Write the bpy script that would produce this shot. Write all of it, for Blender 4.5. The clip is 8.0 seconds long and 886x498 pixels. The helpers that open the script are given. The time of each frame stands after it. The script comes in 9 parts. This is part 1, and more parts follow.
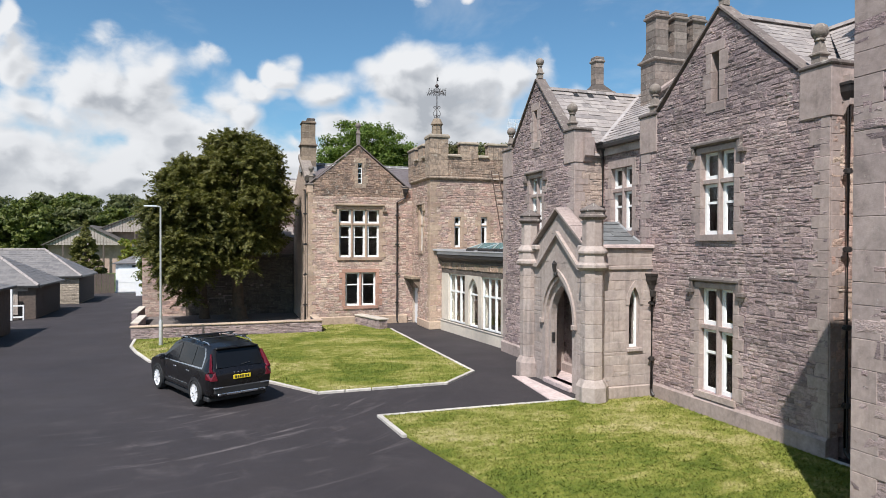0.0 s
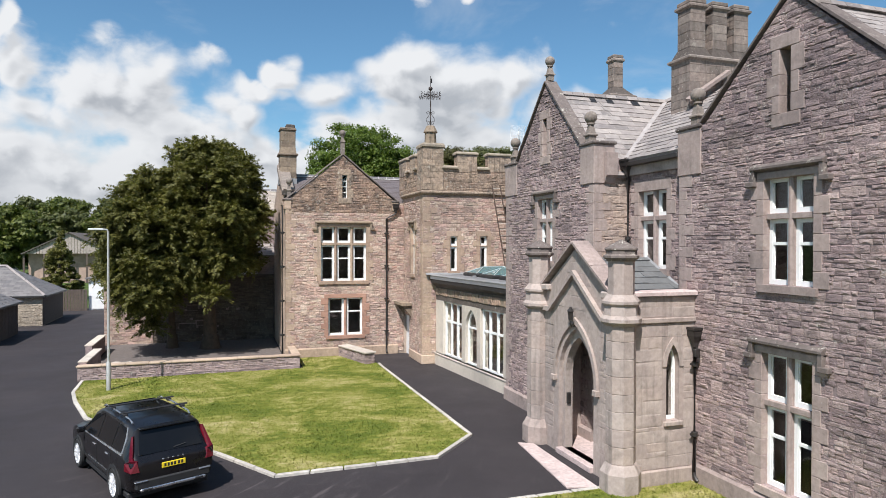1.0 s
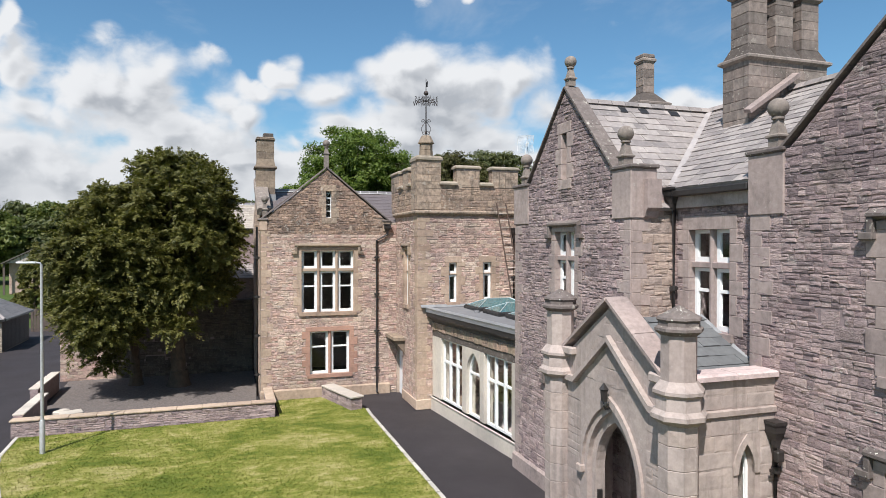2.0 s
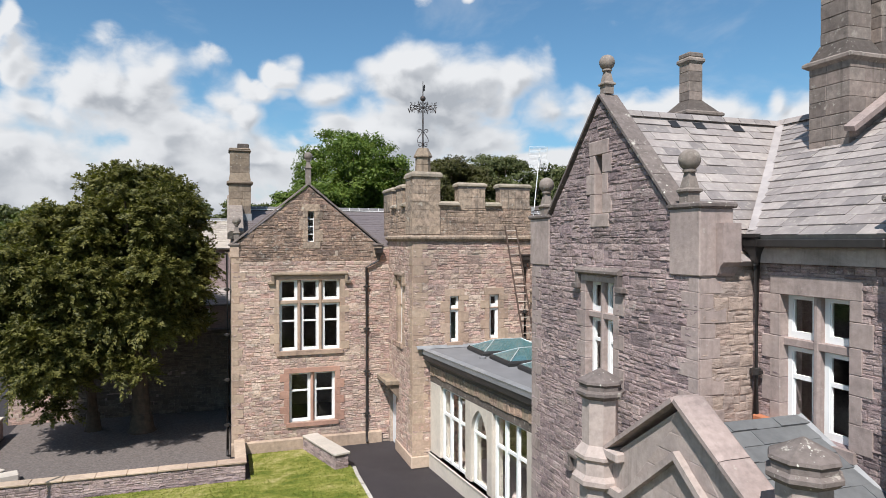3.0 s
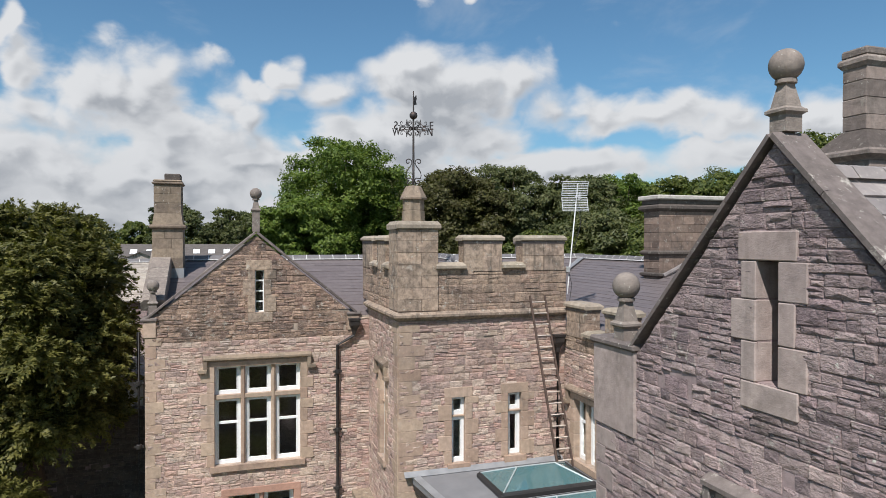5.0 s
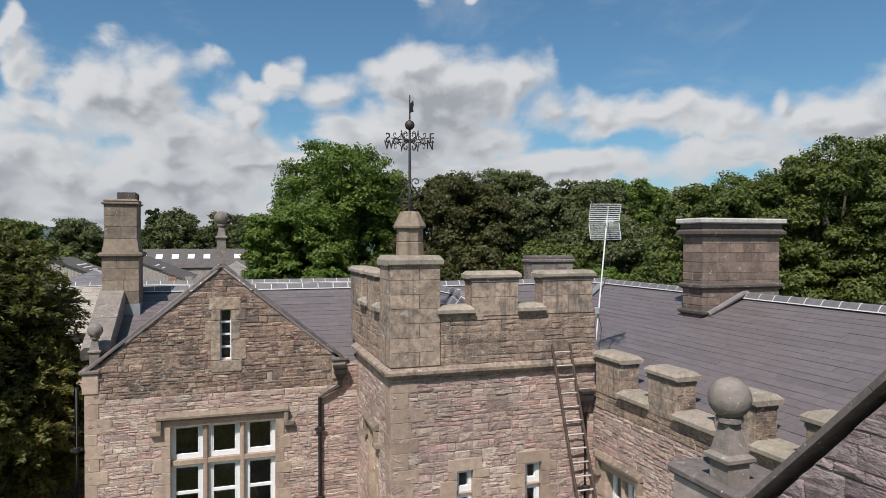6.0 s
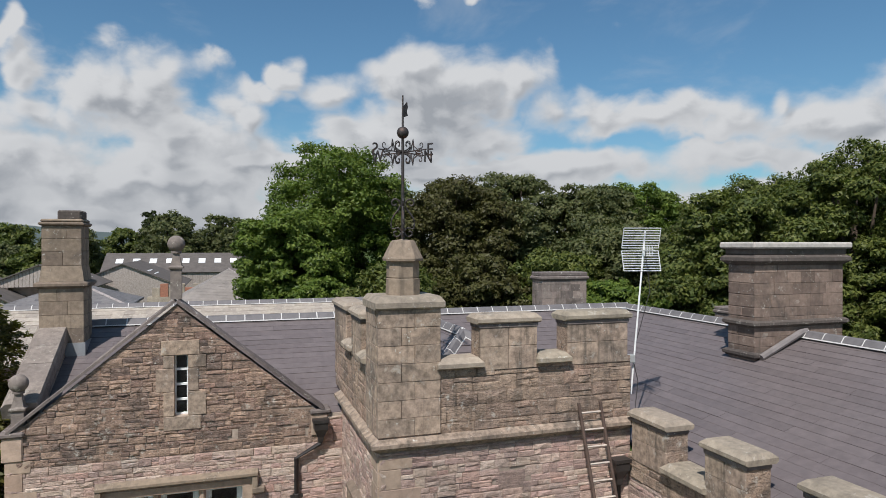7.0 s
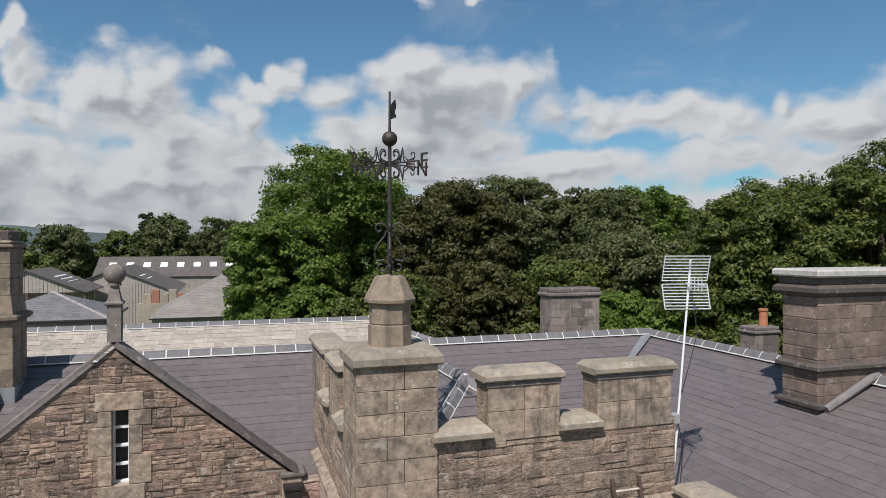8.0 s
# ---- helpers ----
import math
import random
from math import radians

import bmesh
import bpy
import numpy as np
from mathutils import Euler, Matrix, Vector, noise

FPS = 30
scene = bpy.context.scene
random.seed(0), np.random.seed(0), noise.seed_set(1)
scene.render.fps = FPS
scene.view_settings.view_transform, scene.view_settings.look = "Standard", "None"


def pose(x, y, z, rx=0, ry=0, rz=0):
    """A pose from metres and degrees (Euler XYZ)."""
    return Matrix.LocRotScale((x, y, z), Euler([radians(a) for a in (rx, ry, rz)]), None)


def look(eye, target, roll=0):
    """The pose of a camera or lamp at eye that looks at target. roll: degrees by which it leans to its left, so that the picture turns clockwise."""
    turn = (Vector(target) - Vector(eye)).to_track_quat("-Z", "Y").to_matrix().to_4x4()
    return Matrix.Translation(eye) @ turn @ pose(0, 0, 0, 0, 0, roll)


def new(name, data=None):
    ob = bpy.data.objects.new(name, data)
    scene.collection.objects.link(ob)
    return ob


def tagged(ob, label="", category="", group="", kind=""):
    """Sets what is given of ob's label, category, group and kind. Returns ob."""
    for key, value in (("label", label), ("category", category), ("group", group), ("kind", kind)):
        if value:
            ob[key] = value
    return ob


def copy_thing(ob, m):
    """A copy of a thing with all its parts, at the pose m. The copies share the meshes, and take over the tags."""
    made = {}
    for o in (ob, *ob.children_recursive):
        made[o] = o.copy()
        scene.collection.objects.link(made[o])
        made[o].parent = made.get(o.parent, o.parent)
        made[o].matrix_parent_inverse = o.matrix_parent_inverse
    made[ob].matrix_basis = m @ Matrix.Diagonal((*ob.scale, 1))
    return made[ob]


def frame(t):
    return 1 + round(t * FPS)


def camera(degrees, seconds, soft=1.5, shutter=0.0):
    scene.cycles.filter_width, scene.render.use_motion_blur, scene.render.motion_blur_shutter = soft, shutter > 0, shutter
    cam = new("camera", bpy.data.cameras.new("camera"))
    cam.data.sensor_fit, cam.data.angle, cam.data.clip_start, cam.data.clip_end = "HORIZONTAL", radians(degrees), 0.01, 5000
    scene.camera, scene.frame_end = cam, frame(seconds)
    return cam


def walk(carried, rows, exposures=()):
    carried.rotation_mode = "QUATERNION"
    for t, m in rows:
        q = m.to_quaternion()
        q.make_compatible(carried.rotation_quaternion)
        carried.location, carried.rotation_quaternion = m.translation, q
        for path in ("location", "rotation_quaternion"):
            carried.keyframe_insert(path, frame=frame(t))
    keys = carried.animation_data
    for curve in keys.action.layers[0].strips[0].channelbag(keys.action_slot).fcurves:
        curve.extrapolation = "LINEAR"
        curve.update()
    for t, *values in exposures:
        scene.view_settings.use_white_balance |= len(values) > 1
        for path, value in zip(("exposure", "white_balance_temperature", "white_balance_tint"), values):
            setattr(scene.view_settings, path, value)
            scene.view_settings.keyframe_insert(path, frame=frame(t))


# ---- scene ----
cam = camera(68.6, 8.0, 0.9)
METRES, EYE, TILT, LEAN, TURN = 29.0, 4.88, 0.0, 0.0, -18.6
ROWS = [
    (0.0, 0.0, 0.0, 0.0, 0.0, -0.59, -0.18),
    (0.5, 0.0054, 0.0731, 0.0197, -0.0, -0.59, -0.12),
    (1.0, 0.01, 0.1454, 0.0393, 0.03, -0.58, -0.12),
    (2.5, 0.0149, 0.3596, 0.1006, 0.1, -0.63, -0.03),
    (3.0, 0.015, 0.4282, 0.1197, 0.11, -0.64, -0.04),
    (3.5, 0.0163, 0.4958, 0.1397, 0.16, -0.62, -0.07),
    (4.0, 0.0172, 0.5567, 0.1571, 0.21, -0.63, -0.06),
    (4.5, 0.0176, 0.6197, 0.1739, 0.26, -0.61, -0.06),
    (6.0, 0.015, 0.7889, 0.2177, 0.36, -0.54, -0.03),
    (6.5, 0.0138, 0.8377, 0.2293, 0.38, -0.51, -0.04),
    (7.0, 0.0139, 0.8832, 0.2389, 0.39, -0.49, -0.02),
    (7.5, 0.0142, 0.9263, 0.2483, 0.4, -0.45, -0.05),
    (8.0, 0.0144, 0.966, 0.2555, 0.4, -0.42, -0.02),
]
EXPOSURE = 0.22
walk(cam, [(t, pose(0, 0, EYE, TILT, LEAN, TURN) @ pose(METRES * x, METRES * y, METRES * z, 90 + pitch, roll, yaw)) for t, x, y, z, yaw, pitch, roll in ROWS],
     [(0.0, EXPOSURE + 0.10, 6470, 12), (3.5, EXPOSURE + 0.04, 6470, 12), (4.7, EXPOSURE - 0.08, 6470, 12), (6.0, EXPOSURE - 0.26, 6470, 12), (8.0, EXPOSURE - 0.32, 6470, 12)])

# ---------------------------------------------------------------- sky and sun
SUN_FROM = Vector((-0.6, -0.8, 0.0)).normalized()      # the sun stands south by west
SUN_UP = radians(54)
sun_dir = Vector((SUN_FROM.x * math.cos(SUN_UP), SUN_FROM.y * math.cos(SUN_UP), math.sin(SUN_UP)))
sun = new("sun", bpy.data.lights.new("sun", "SUN"))
sun.data.energy, sun.data.angle, sun.data.color = 5.0, radians(0.6), (1.0, 0.97, 0.935)
sun.matrix_world = look(sun_dir * 60, (0, 0, 0))


class Nodes:
    """A thin wrapper for writing node trees."""

    def __init__(self, tree):
        self.t = tree

    def add(self, kind, **sets):
        n = self.t.nodes.new(kind)
        for k, v in sets.items():
            if k == "op":
                n.operation = v
            elif k == "blend":
                n.blend_type = v
            elif k == "clamp":
                n.use_clamp = v
        return n

    def put(self, sock, v):
        if isinstance(v, bpy.types.NodeSocket):
            self.t.links.new(v, sock)
        elif v is not None:
            if hasattr(sock.default_value, "__len__") and not hasattr(v, "__len__"):
                v = (v, v, v) if len(sock.default_value) == 3 else (v, v, v, 1)
            elif hasattr(v, "__len__") and len(v) == 3 and len(sock.default_value) == 4:
                v = (*v, 1)
            sock.default_value = v

    def math(self, op, a, b=None, c=None, clamp=False):
        n = self.add("ShaderNodeMath", op=op)
        n.use_clamp = clamp
        for s, v in zip(n.inputs, (a, b, c)):
            self.put(s, v)
        return n.outputs[0]

    def vec(self, op, a, b=None):
        n = self.add("ShaderNodeVectorMath", op=op)
        for s, v in zip(n.inputs, (a, b)):
            self.put(s, v)
        return n.outputs["Value"] if op in ("DOT_PRODUCT", "DISTANCE", "LENGTH") else n.outputs[0]

    def noise(self, vec, scale, detail=4.0, rough=0.55, dist=0.0):
        n = self.add("ShaderNodeTexNoise")
        self.put(n.inputs["Vector"], vec)
        for k, v in (("Scale", scale), ("Detail", detail), ("Roughness", rough), ("Distortion", dist)):
            n.inputs[k].default_value = v
        return n.outputs["Fac"]

    def ramp(self, fac, stops):
        n = self.add("ShaderNodeValToRGB")
        r = n.color_ramp
        while len(r.elements) < len(stops):
            r.elements.new(0.5)
        for e, (p, c) in zip(r.elements, stops):
            e.position, e.color = p, (*c, 1) if hasattr(c, "__len__") else (c, c, c, 1)
        self.put(n.inputs[0], fac)
        return n.outputs[0]

    def mix(self, fac, a, b, blend="MIX"):
        n = self.add("ShaderNodeMix", blend=blend)
        n.data_type = "RGBA"
        n.blend_type = blend
        self.put(n.inputs[0], fac)
        self.put(n.inputs[6], a)
        self.put(n.inputs[7], b)
        return n.outputs[2]

    def span(self, v, a, b, c=0.0, d=1.0, smooth=False):
        n = self.add("ShaderNodeMapRange")
        if smooth:
            n.interpolation_type = "SMOOTHSTEP"
        for s, x in zip(n.inputs, (v, a, b, c, d)):
            self.put(s, x)
        return n.outputs[0]

    def scaled(self, vec, s):
        n = self.add("ShaderNodeMapping")
        self.put(n.inputs["Vector"], vec)
        n.inputs["Scale"].default_value = s
        return n.outputs[0]


def build_sky():
    """Blue sky with broken summer cumulus, all round and up to the zenith."""
    w = bpy.data.worlds.new("sky")
    scene.world = w
    w.use_nodes = True
    n = Nodes(w.node_tree)
    w.node_tree.nodes.clear()
    sky = n.add("ShaderNodeTexSky")
    sky.sky_type, sky.sun_disc = "NISHITA", False
    sky.sun_elevation, sky.sun_rotation = SUN_UP, math.atan2(sun_dir.x, sun_dir.y)
    sky.air_density, sky.dust_density, sky.ozone_density = 1.0, 0.7, 2.0
    way = n.add("ShaderNodeTexCoord").outputs["Generated"]
    sep = n.add("ShaderNodeSeparateXYZ")
    n.put(sep.inputs[0], way)
    az = n.math("ARCTAN2", sep.outputs[0], sep.outputs[1])
    el = n.math("ARCSINE", sep.outputs[2])
    # banks of cloud: azimuth from north to east, elevation, breadth, height (degrees)
    BANKS = ((17.9, 13.0, 6.2, 4.2), (24.1, 13.6, 3.5, 2.6), (10.7, 13.2, 4.6, 1.7), (14.4, 9.4, 7.4, 3.0), (21.9, 9.2, 5.0, 2.4), (16.2, 15.1, 3.7, 2.1), (-13.5, 12.4, 2.6, 3.1), (-15.1, 15.3, 1.2, 2.4),
             (-13.6, 9.4, 3.9, 1.9), (-7.3, 11.7, 4.2, 3.2), (-4.5, 13.5, 3.2, 2.3), (-3.0, 9.4, 6.5, 2.7), (1.2, 11.3, 2.2, 1.6), (5.2, 14.6, 2.6, 1.2), (2.4, 13.0, 3.0, 1.3), (34.9, 10.7, 8.7, 1.7), (28.5, 11.6, 3.0, 1.8),
             (49.4, 9.8, 5.1, 2.0), (52.5, 10.8, 2.8, 1.7), (45.8, 10.8, 1.8, 1.3), (22.1, 20.4, 0.8, 1.0), (-6.3, 5.2, 11.1, 2.1), (-12.5, 5.5, 6.2, 2.8), (1.5, 6.7, 4.1, 1.4),
             (19.4, 6.7, 16.5, 1.1), (29.7, 6.6, 4.3, 1.2), (42.4, 7.2, 3.3, 1.1), (48.7, 6.8, 6.0, 1.1), (-12.9, 2.7, 8.3, 1.7), (10, 0.6, 75, 3.2), (-40, 13, 16, 7), (80, 12, 18, 7),
             (140, 20, 30, 9), (-120, 24, 34, 10))

    def density(up, aside, detail):
        """Cloud thickness, seen at an offset of some degrees up and to the west."""
        wob = n.add("ShaderNodeTexNoise")
        wob.inputs["Scale"].default_value, wob.inputs["Detail"].default_value, wob.inputs["Roughness"].default_value = 8.0, 2.5, 0.5
        n.put(wob.inputs["Vector"], n.vec("ADD", way, (7.3 - math.sin(radians(aside)), 0.0, math.sin(radians(up)))))
        ws = n.add("ShaderNodeSeparateColor")
        n.put(ws.inputs[0], wob.outputs["Color"])
        e = n.math("ADD", n.math("ADD", el, radians(up)), n.math("MULTIPLY", n.math("SUBTRACT", ws.outputs[0], 0.5), radians(6)))
        a2 = n.math("ADD", n.math("SUBTRACT", az, radians(aside)), n.math("MULTIPLY", n.math("SUBTRACT", ws.outputs[1], 0.5), radians(11)))
        bank = None
        for a, c, wa, we in BANKS:
            da = n.math("DIVIDE", n.math("SUBTRACT", a2, radians(a)), radians(wa))
            de = n.math("DIVIDE", n.math("SUBTRACT", e, radians(c)), radians(we))
            g = n.math("SUBTRACT", 1.0, n.math("SQRT", n.math("ADD", n.math("MULTIPLY", da, da), n.math("MULTIPLY", de, de))))
            bank = g if bank is None else n.math("SMOOTH_MAX", bank, g, 0.25)
        bank = n.math("MAXIMUM", bank, -0.6)
        v = n.vec("ADD", way, (-math.sin(radians(aside)), 0.0, math.sin(radians(up))))
        warp = n.add("ShaderNodeTexNoise")
        warp.inputs["Scale"].default_value, warp.inputs["Detail"].default_value = 9.0, 3.0
        n.put(warp.inputs["Vector"], v)
        wv = n.vec("ADD", v, n.vec("MULTIPLY", n.vec("SUBTRACT", warp.outputs["Color"], (0.5, 0.5, 0.5)), (0.06, 0.06, 0.04)))
        body = n.math("MULTIPLY", n.math("SUBTRACT", n.noise(n.vec("MULTIPLY", wv, (1.0, 1.0, 1.5)), 10.0, detail, 0.52), 0.5), 1.9)
        puff = n.add("ShaderNodeTexVoronoi")
        puff.feature, puff.inputs["Scale"].default_value = "SMOOTH_F1", 26.0
        puff.inputs["Smoothness"].default_value = 0.6
        n.put(puff.inputs["Vector"], wv)
        body = n.math("ADD", body, n.math("MULTIPLY", n.math("SUBTRACT", 0.42, puff.outputs["Distance"]), 0.34))
        return n.math("ADD", body, n.math("MULTIPLY", bank, 0.72))

    d0 = density(0.0, 0.0, 8.0)
    d1 = density(0.8, 0.7, 7.0)
    d2 = density(2.6, 0.6, 2.0)
    soft = n.span(n.noise(way, 7.0, 2.0, 0.5), 0.36, 0.64, 0.34, 0.85)
    cover = n.span(n.math("DIVIDE", n.math("ADD", n.math("ADD", d0, 0.22), n.span(sep.outputs[2], 0.07, 0.2, 0.5, 0.0)), soft), 0.0, 1.0, 0, 1, True)
    veil = n.span(n.noise(n.vec("MULTIPLY", way, (1.0, 1.0, 2.2)), 6.0, 5, 0.6, 0.4), 0.5, 0.8, 0.0, 0.22, True)
    cover = n.math("MAXIMUM", cover, veil)
    relief_ = n.span(n.math("SUBTRACT", d0, d1), -0.30, 0.24, 1.0, 0.0, True)
    deep = n.math("MULTIPLY", n.span(d2, -0.05, 0.7, 0, 1, True), n.span(d0, 0.05, 0.6, 0.0, 1.0, True))
    grey = n.math("ADD", n.math("MULTIPLY", n.math("MULTIPLY", relief_, n.span(d0, 0.0, 0.4, 0.25, 1.0)), 0.72), n.math("MULTIPLY", deep, 0.46))
    low = n.span(sep.outputs[2], 0.02, 0.17, 0.3, 0.0)
    cloud = n.mix(n.math("ADD", grey, low, clamp=True), (9.7, 10.0, 10.15), (5.1, 5.5, 5.95))
    blue = n.mix(1.0, sky.outputs[0], (0.95, 1.37, 1.47), "MULTIPLY")
    col = n.mix(cover, blue, cloud)
    bg = n.add("ShaderNodeBackground")
    n.put(bg.inputs[0], col)
    bg.inputs[1].default_value = 0.07
    out = n.add("ShaderNodeOutputWorld")
    n.put(out.inputs[0], bg.outputs[0])


build_sky()
# ---------------------------------------------------------------- materials
def material(name, rough=0.8, metal=0.0, spec=0.5):
    m = bpy.data.materials.new(name)
    m.use_nodes = True
    n = Nodes(m.node_tree)
    b = m.node_tree.nodes["Principled BSDF"]
    b.inputs["Roughness"].default_value = rough
    b.inputs["Metallic"].default_value = metal
    b.inputs["Specular IOR Level"].default_value = spec
    return m, n, b


def place(n):
    return n.add("ShaderNodeNewGeometry").outputs["Position"]


def dice(n):
    """One random number for each loose piece, be it an object or an island of a joined mesh."""
    a = n.add("ShaderNodeObjectInfo").outputs["Random"]
    g = n.add("ShaderNodeNewGeometry").outputs["Random Per Island"]
    return n.math("FRACT", n.math("ADD", a, g))


def relief(n, b, height, strength=0.4, distance=0.02):
    bump = n.add("ShaderNodeBump")
    bump.inputs["Strength"].default_value = strength
    bump.inputs["Distance"].default_value = distance
    n.put(bump.inputs["Height"], height)
    n.put(b.inputs["Normal"], bump.outputs[0])


def stone_mat(name, tones, lichen=0.2, soot=0.25, bump=0.7, grain=30.0, streak=0.0, mottle=1.0, pits=0.0):
    """Sandstone: a tone for each stone, cloudy mottling, dark weathering, pale lichen and a gritty, bedded face."""
    m, n, b = material(name, 0.92, 0, 0.25)
    p = place(n)
    r = dice(n)
    col = n.ramp(r, [(i / max(1, len(tones) - 1), c) for i, c in enumerate(tones)])
    cloud = n.noise(p, 0.8, 5, 0.6)
    col = n.mix(n.span(cloud, 0.4, 0.7, 0.0, 0.25), col, tones[0])
    col = n.mix(1.0, col, n.ramp(n.noise(p, 0.45, 4, 0.6, 0.5), [(0.32, (0.80, 0.79, 0.78)), (0.68, (1.14, 1.12, 1.08))]), "MULTIPLY")
    col = n.mix(1.0, col, n.ramp(n.noise(p, 9.0, 5, 0.65), [(0.25, 1 - 0.32 * mottle), (0.75, 1 + 0.24 * mottle)]), "MULTIPLY")
    dark = n.span(n.noise(p, 1.1, 6, 0.68, 0.6), 0.5, 0.72, 0.0, soot, True)
    col = n.mix(dark, col, (0.085, 0.072, 0.062))
    bed = n.noise(n.scaled(p, (4.0, 4.0, 16.0)), 1.6, 5, 0.65, 0.4)
    if pits:
        col = n.mix(n.span(bed, 0.34, 0.46, pits, 0.0, True), col, (0.055, 0.046, 0.042))
        chip = n.noise(n.scaled(p, (1.0, 1.0, 1.7)), 26.0, 4, 0.65, 0.5)
        col = n.mix(n.span(chip, 0.36, 0.46, pits, 0.0, True), col, (0.07, 0.058, 0.053))
        col = n.mix(n.span(chip, 0.56, 0.68, 0.0, pits * 0.5, True), col, (0.60, 0.53, 0.47))
    if streak:
        s = n.noise(n.scaled(p, (5.0, 5.0, 0.35)), 1.0, 5, 0.6)
        col = n.mix(n.span(s, 0.52, 0.72, 0.0, streak, True), col, (0.06, 0.055, 0.047))
    spot = n.noise(p, 17.0, 3, 0.5)
    col = n.mix(n.math("MULTIPLY", n.span(spot, 0.66, 0.71, 0.0, 1.0, True), n.span(n.noise(p, 1.7, 2, 0.5), 0.45, 0.6, 0.0, lichen)), col, (0.55, 0.53, 0.46))
    # blotches of pale crusty lichen
    crust = n.noise(p, 5.5, 6, 0.7, 0.4)
    col = n.mix(n.math("MULTIPLY", n.span(crust, 0.57, 0.66, 0.0, 0.75 * lichen, True), n.span(n.noise(p, 1.1, 2, 0.5), 0.42, 0.62, 0.1, 1.0)), col, (0.50, 0.465, 0.40))
    n.put(b.inputs["Base Color"], col)
    h = n.math("ADD", n.math("MULTIPLY", n.noise(p, 7.0, 5, 0.6), 0.5), n.math("MULTIPLY", n.noise(n.scaled(p, (1, 1, 1.6)), grain, 4, 0.6), 0.3))
    h = n.math("ADD", h, n.math("MULTIPLY", bed, 0.4 if pits else 0.1))
    relief(n, b, h, bump, 0.06 if pits else 0.035)
    return m


GREY_TONES = [(0.355, 0.274, 0.270), (0.443, 0.344, 0.334), (0.294, 0.227, 0.228), (0.463, 0.364, 0.344), (0.370, 0.274, 0.275), (0.207, 0.162, 0.167), (0.412, 0.308, 0.295), (0.505, 0.397, 0.374), (0.259, 0.201, 0.200)]
WARM_TONES = [(0.504, 0.368, 0.310), (0.624, 0.480, 0.397), (0.481, 0.310, 0.260), (0.565, 0.450, 0.359), (0.325, 0.234, 0.205), (0.601, 0.410, 0.359), (0.433, 0.322, 0.278), (0.662, 0.538, 0.446), (0.372, 0.275, 0.248), (0.552, 0.398, 0.334)]
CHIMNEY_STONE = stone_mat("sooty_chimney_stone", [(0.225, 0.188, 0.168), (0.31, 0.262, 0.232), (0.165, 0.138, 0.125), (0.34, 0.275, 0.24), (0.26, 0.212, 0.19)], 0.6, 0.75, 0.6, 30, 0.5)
# soot black of the stacks, also the eaves' shade painted on the orangery frieze
SOOT_SHADE_DARK = stone_mat("soot_black_and_eaves_shade_stone", [(0.10, 0.084, 0.076), (0.135, 0.113, 0.10), (0.085, 0.072, 0.066)], 0.7, 0.5, 0.6, 30, 0.4)
CHIMNEY_BROWN = stone_mat("brown_sooty_stack_stone", [(0.205, 0.153, 0.125), (0.272, 0.201, 0.164), (0.151, 0.112, 0.093), (0.302, 0.224, 0.181)], 0.8, 0.7, 0.6, 30, 0.5)
WING_STACK = stone_mat("browned_stack_stone", [(0.274, 0.216, 0.161), (0.330, 0.260, 0.194), (0.218, 0.169, 0.132)], 0.7, 0.6, 0.5, 30, 0.5)
BALL_STONE = stone_mat("lichened_finial_stone", [(0.235, 0.2, 0.178), (0.28, 0.24, 0.21)], 0.9, 0.6, 0.5, 30)
# rubble darkened in its tones for the yew's shade on the garden wall
YARD_WALL = stone_mat("yew_shade_dark_rubble", [(0.12, 0.10, 0.085), (0.17, 0.14, 0.115), (0.09, 0.076, 0.068), (0.20, 0.165, 0.135)], 0.3, 0.6, 0.8, 30, 0.4)
PARAPET_BLOCK = stone_mat("weathered_parapet_block", [(0.373, 0.290, 0.221), (0.314, 0.247, 0.196), (0.433, 0.330, 0.250), (0.349, 0.268, 0.215)], 1.0, 0.8, 0.6, 35, 0.75, 2.0)
RUBBLE_GABLE = stone_mat("weathered_gable_rubble", [(0.329, 0.233, 0.180), (0.439, 0.307, 0.228), (0.219, 0.155, 0.126), (0.478, 0.335, 0.249), (0.322, 0.210, 0.165), (0.181, 0.133, 0.112), (0.387, 0.267, 0.201)], 1.0, 0.85, 0.9, 30, 0.4, 1.7, 0.55)
DRESS_GREY = stone_mat("weathered_pink_dressing", [(0.379, 0.308, 0.286), (0.413, 0.337, 0.310), (0.345, 0.279, 0.261), (0.433, 0.346, 0.315)], 0.3, 0.4, 0.35, 40, 0.2, 0.7)
DRESS_BUFF = stone_mat("weathered_buff_dressing", [(0.420, 0.319, 0.242), (0.462, 0.353, 0.271), (0.389, 0.279, 0.214), (0.483, 0.363, 0.285)], 0.3, 0.4, 0.35, 40, 0.2, 0.7)
DRESS_RED = stone_mat("red_sandstone_dressing", [(0.40, 0.235, 0.18), (0.43, 0.26, 0.20), (0.37, 0.22, 0.17)], 0.1, 0.3, 0.25, 40, 0.1, 0.6)
RUBBLE_GREY = stone_mat("grey_pink_rubble_sandstone", GREY_TONES, 0.7, 0.4, 1.0, 30, 0, 0.9, 0.32)
RUBBLE_GREY_OLD = stone_mat("weather_blackened_grey_rubble", [(0.83 * r, 0.83 * g, 0.85 * b) for r, g, b in GREY_TONES], 0.9, 0.7, 1.0, 30, 0.15, 0.9, 0.42)
RUBBLE_WARM = stone_mat("red_buff_rubble_sandstone", WARM_TONES, 0.5, 0.35, 1.0, 30, 0, 0.9, 0.32)
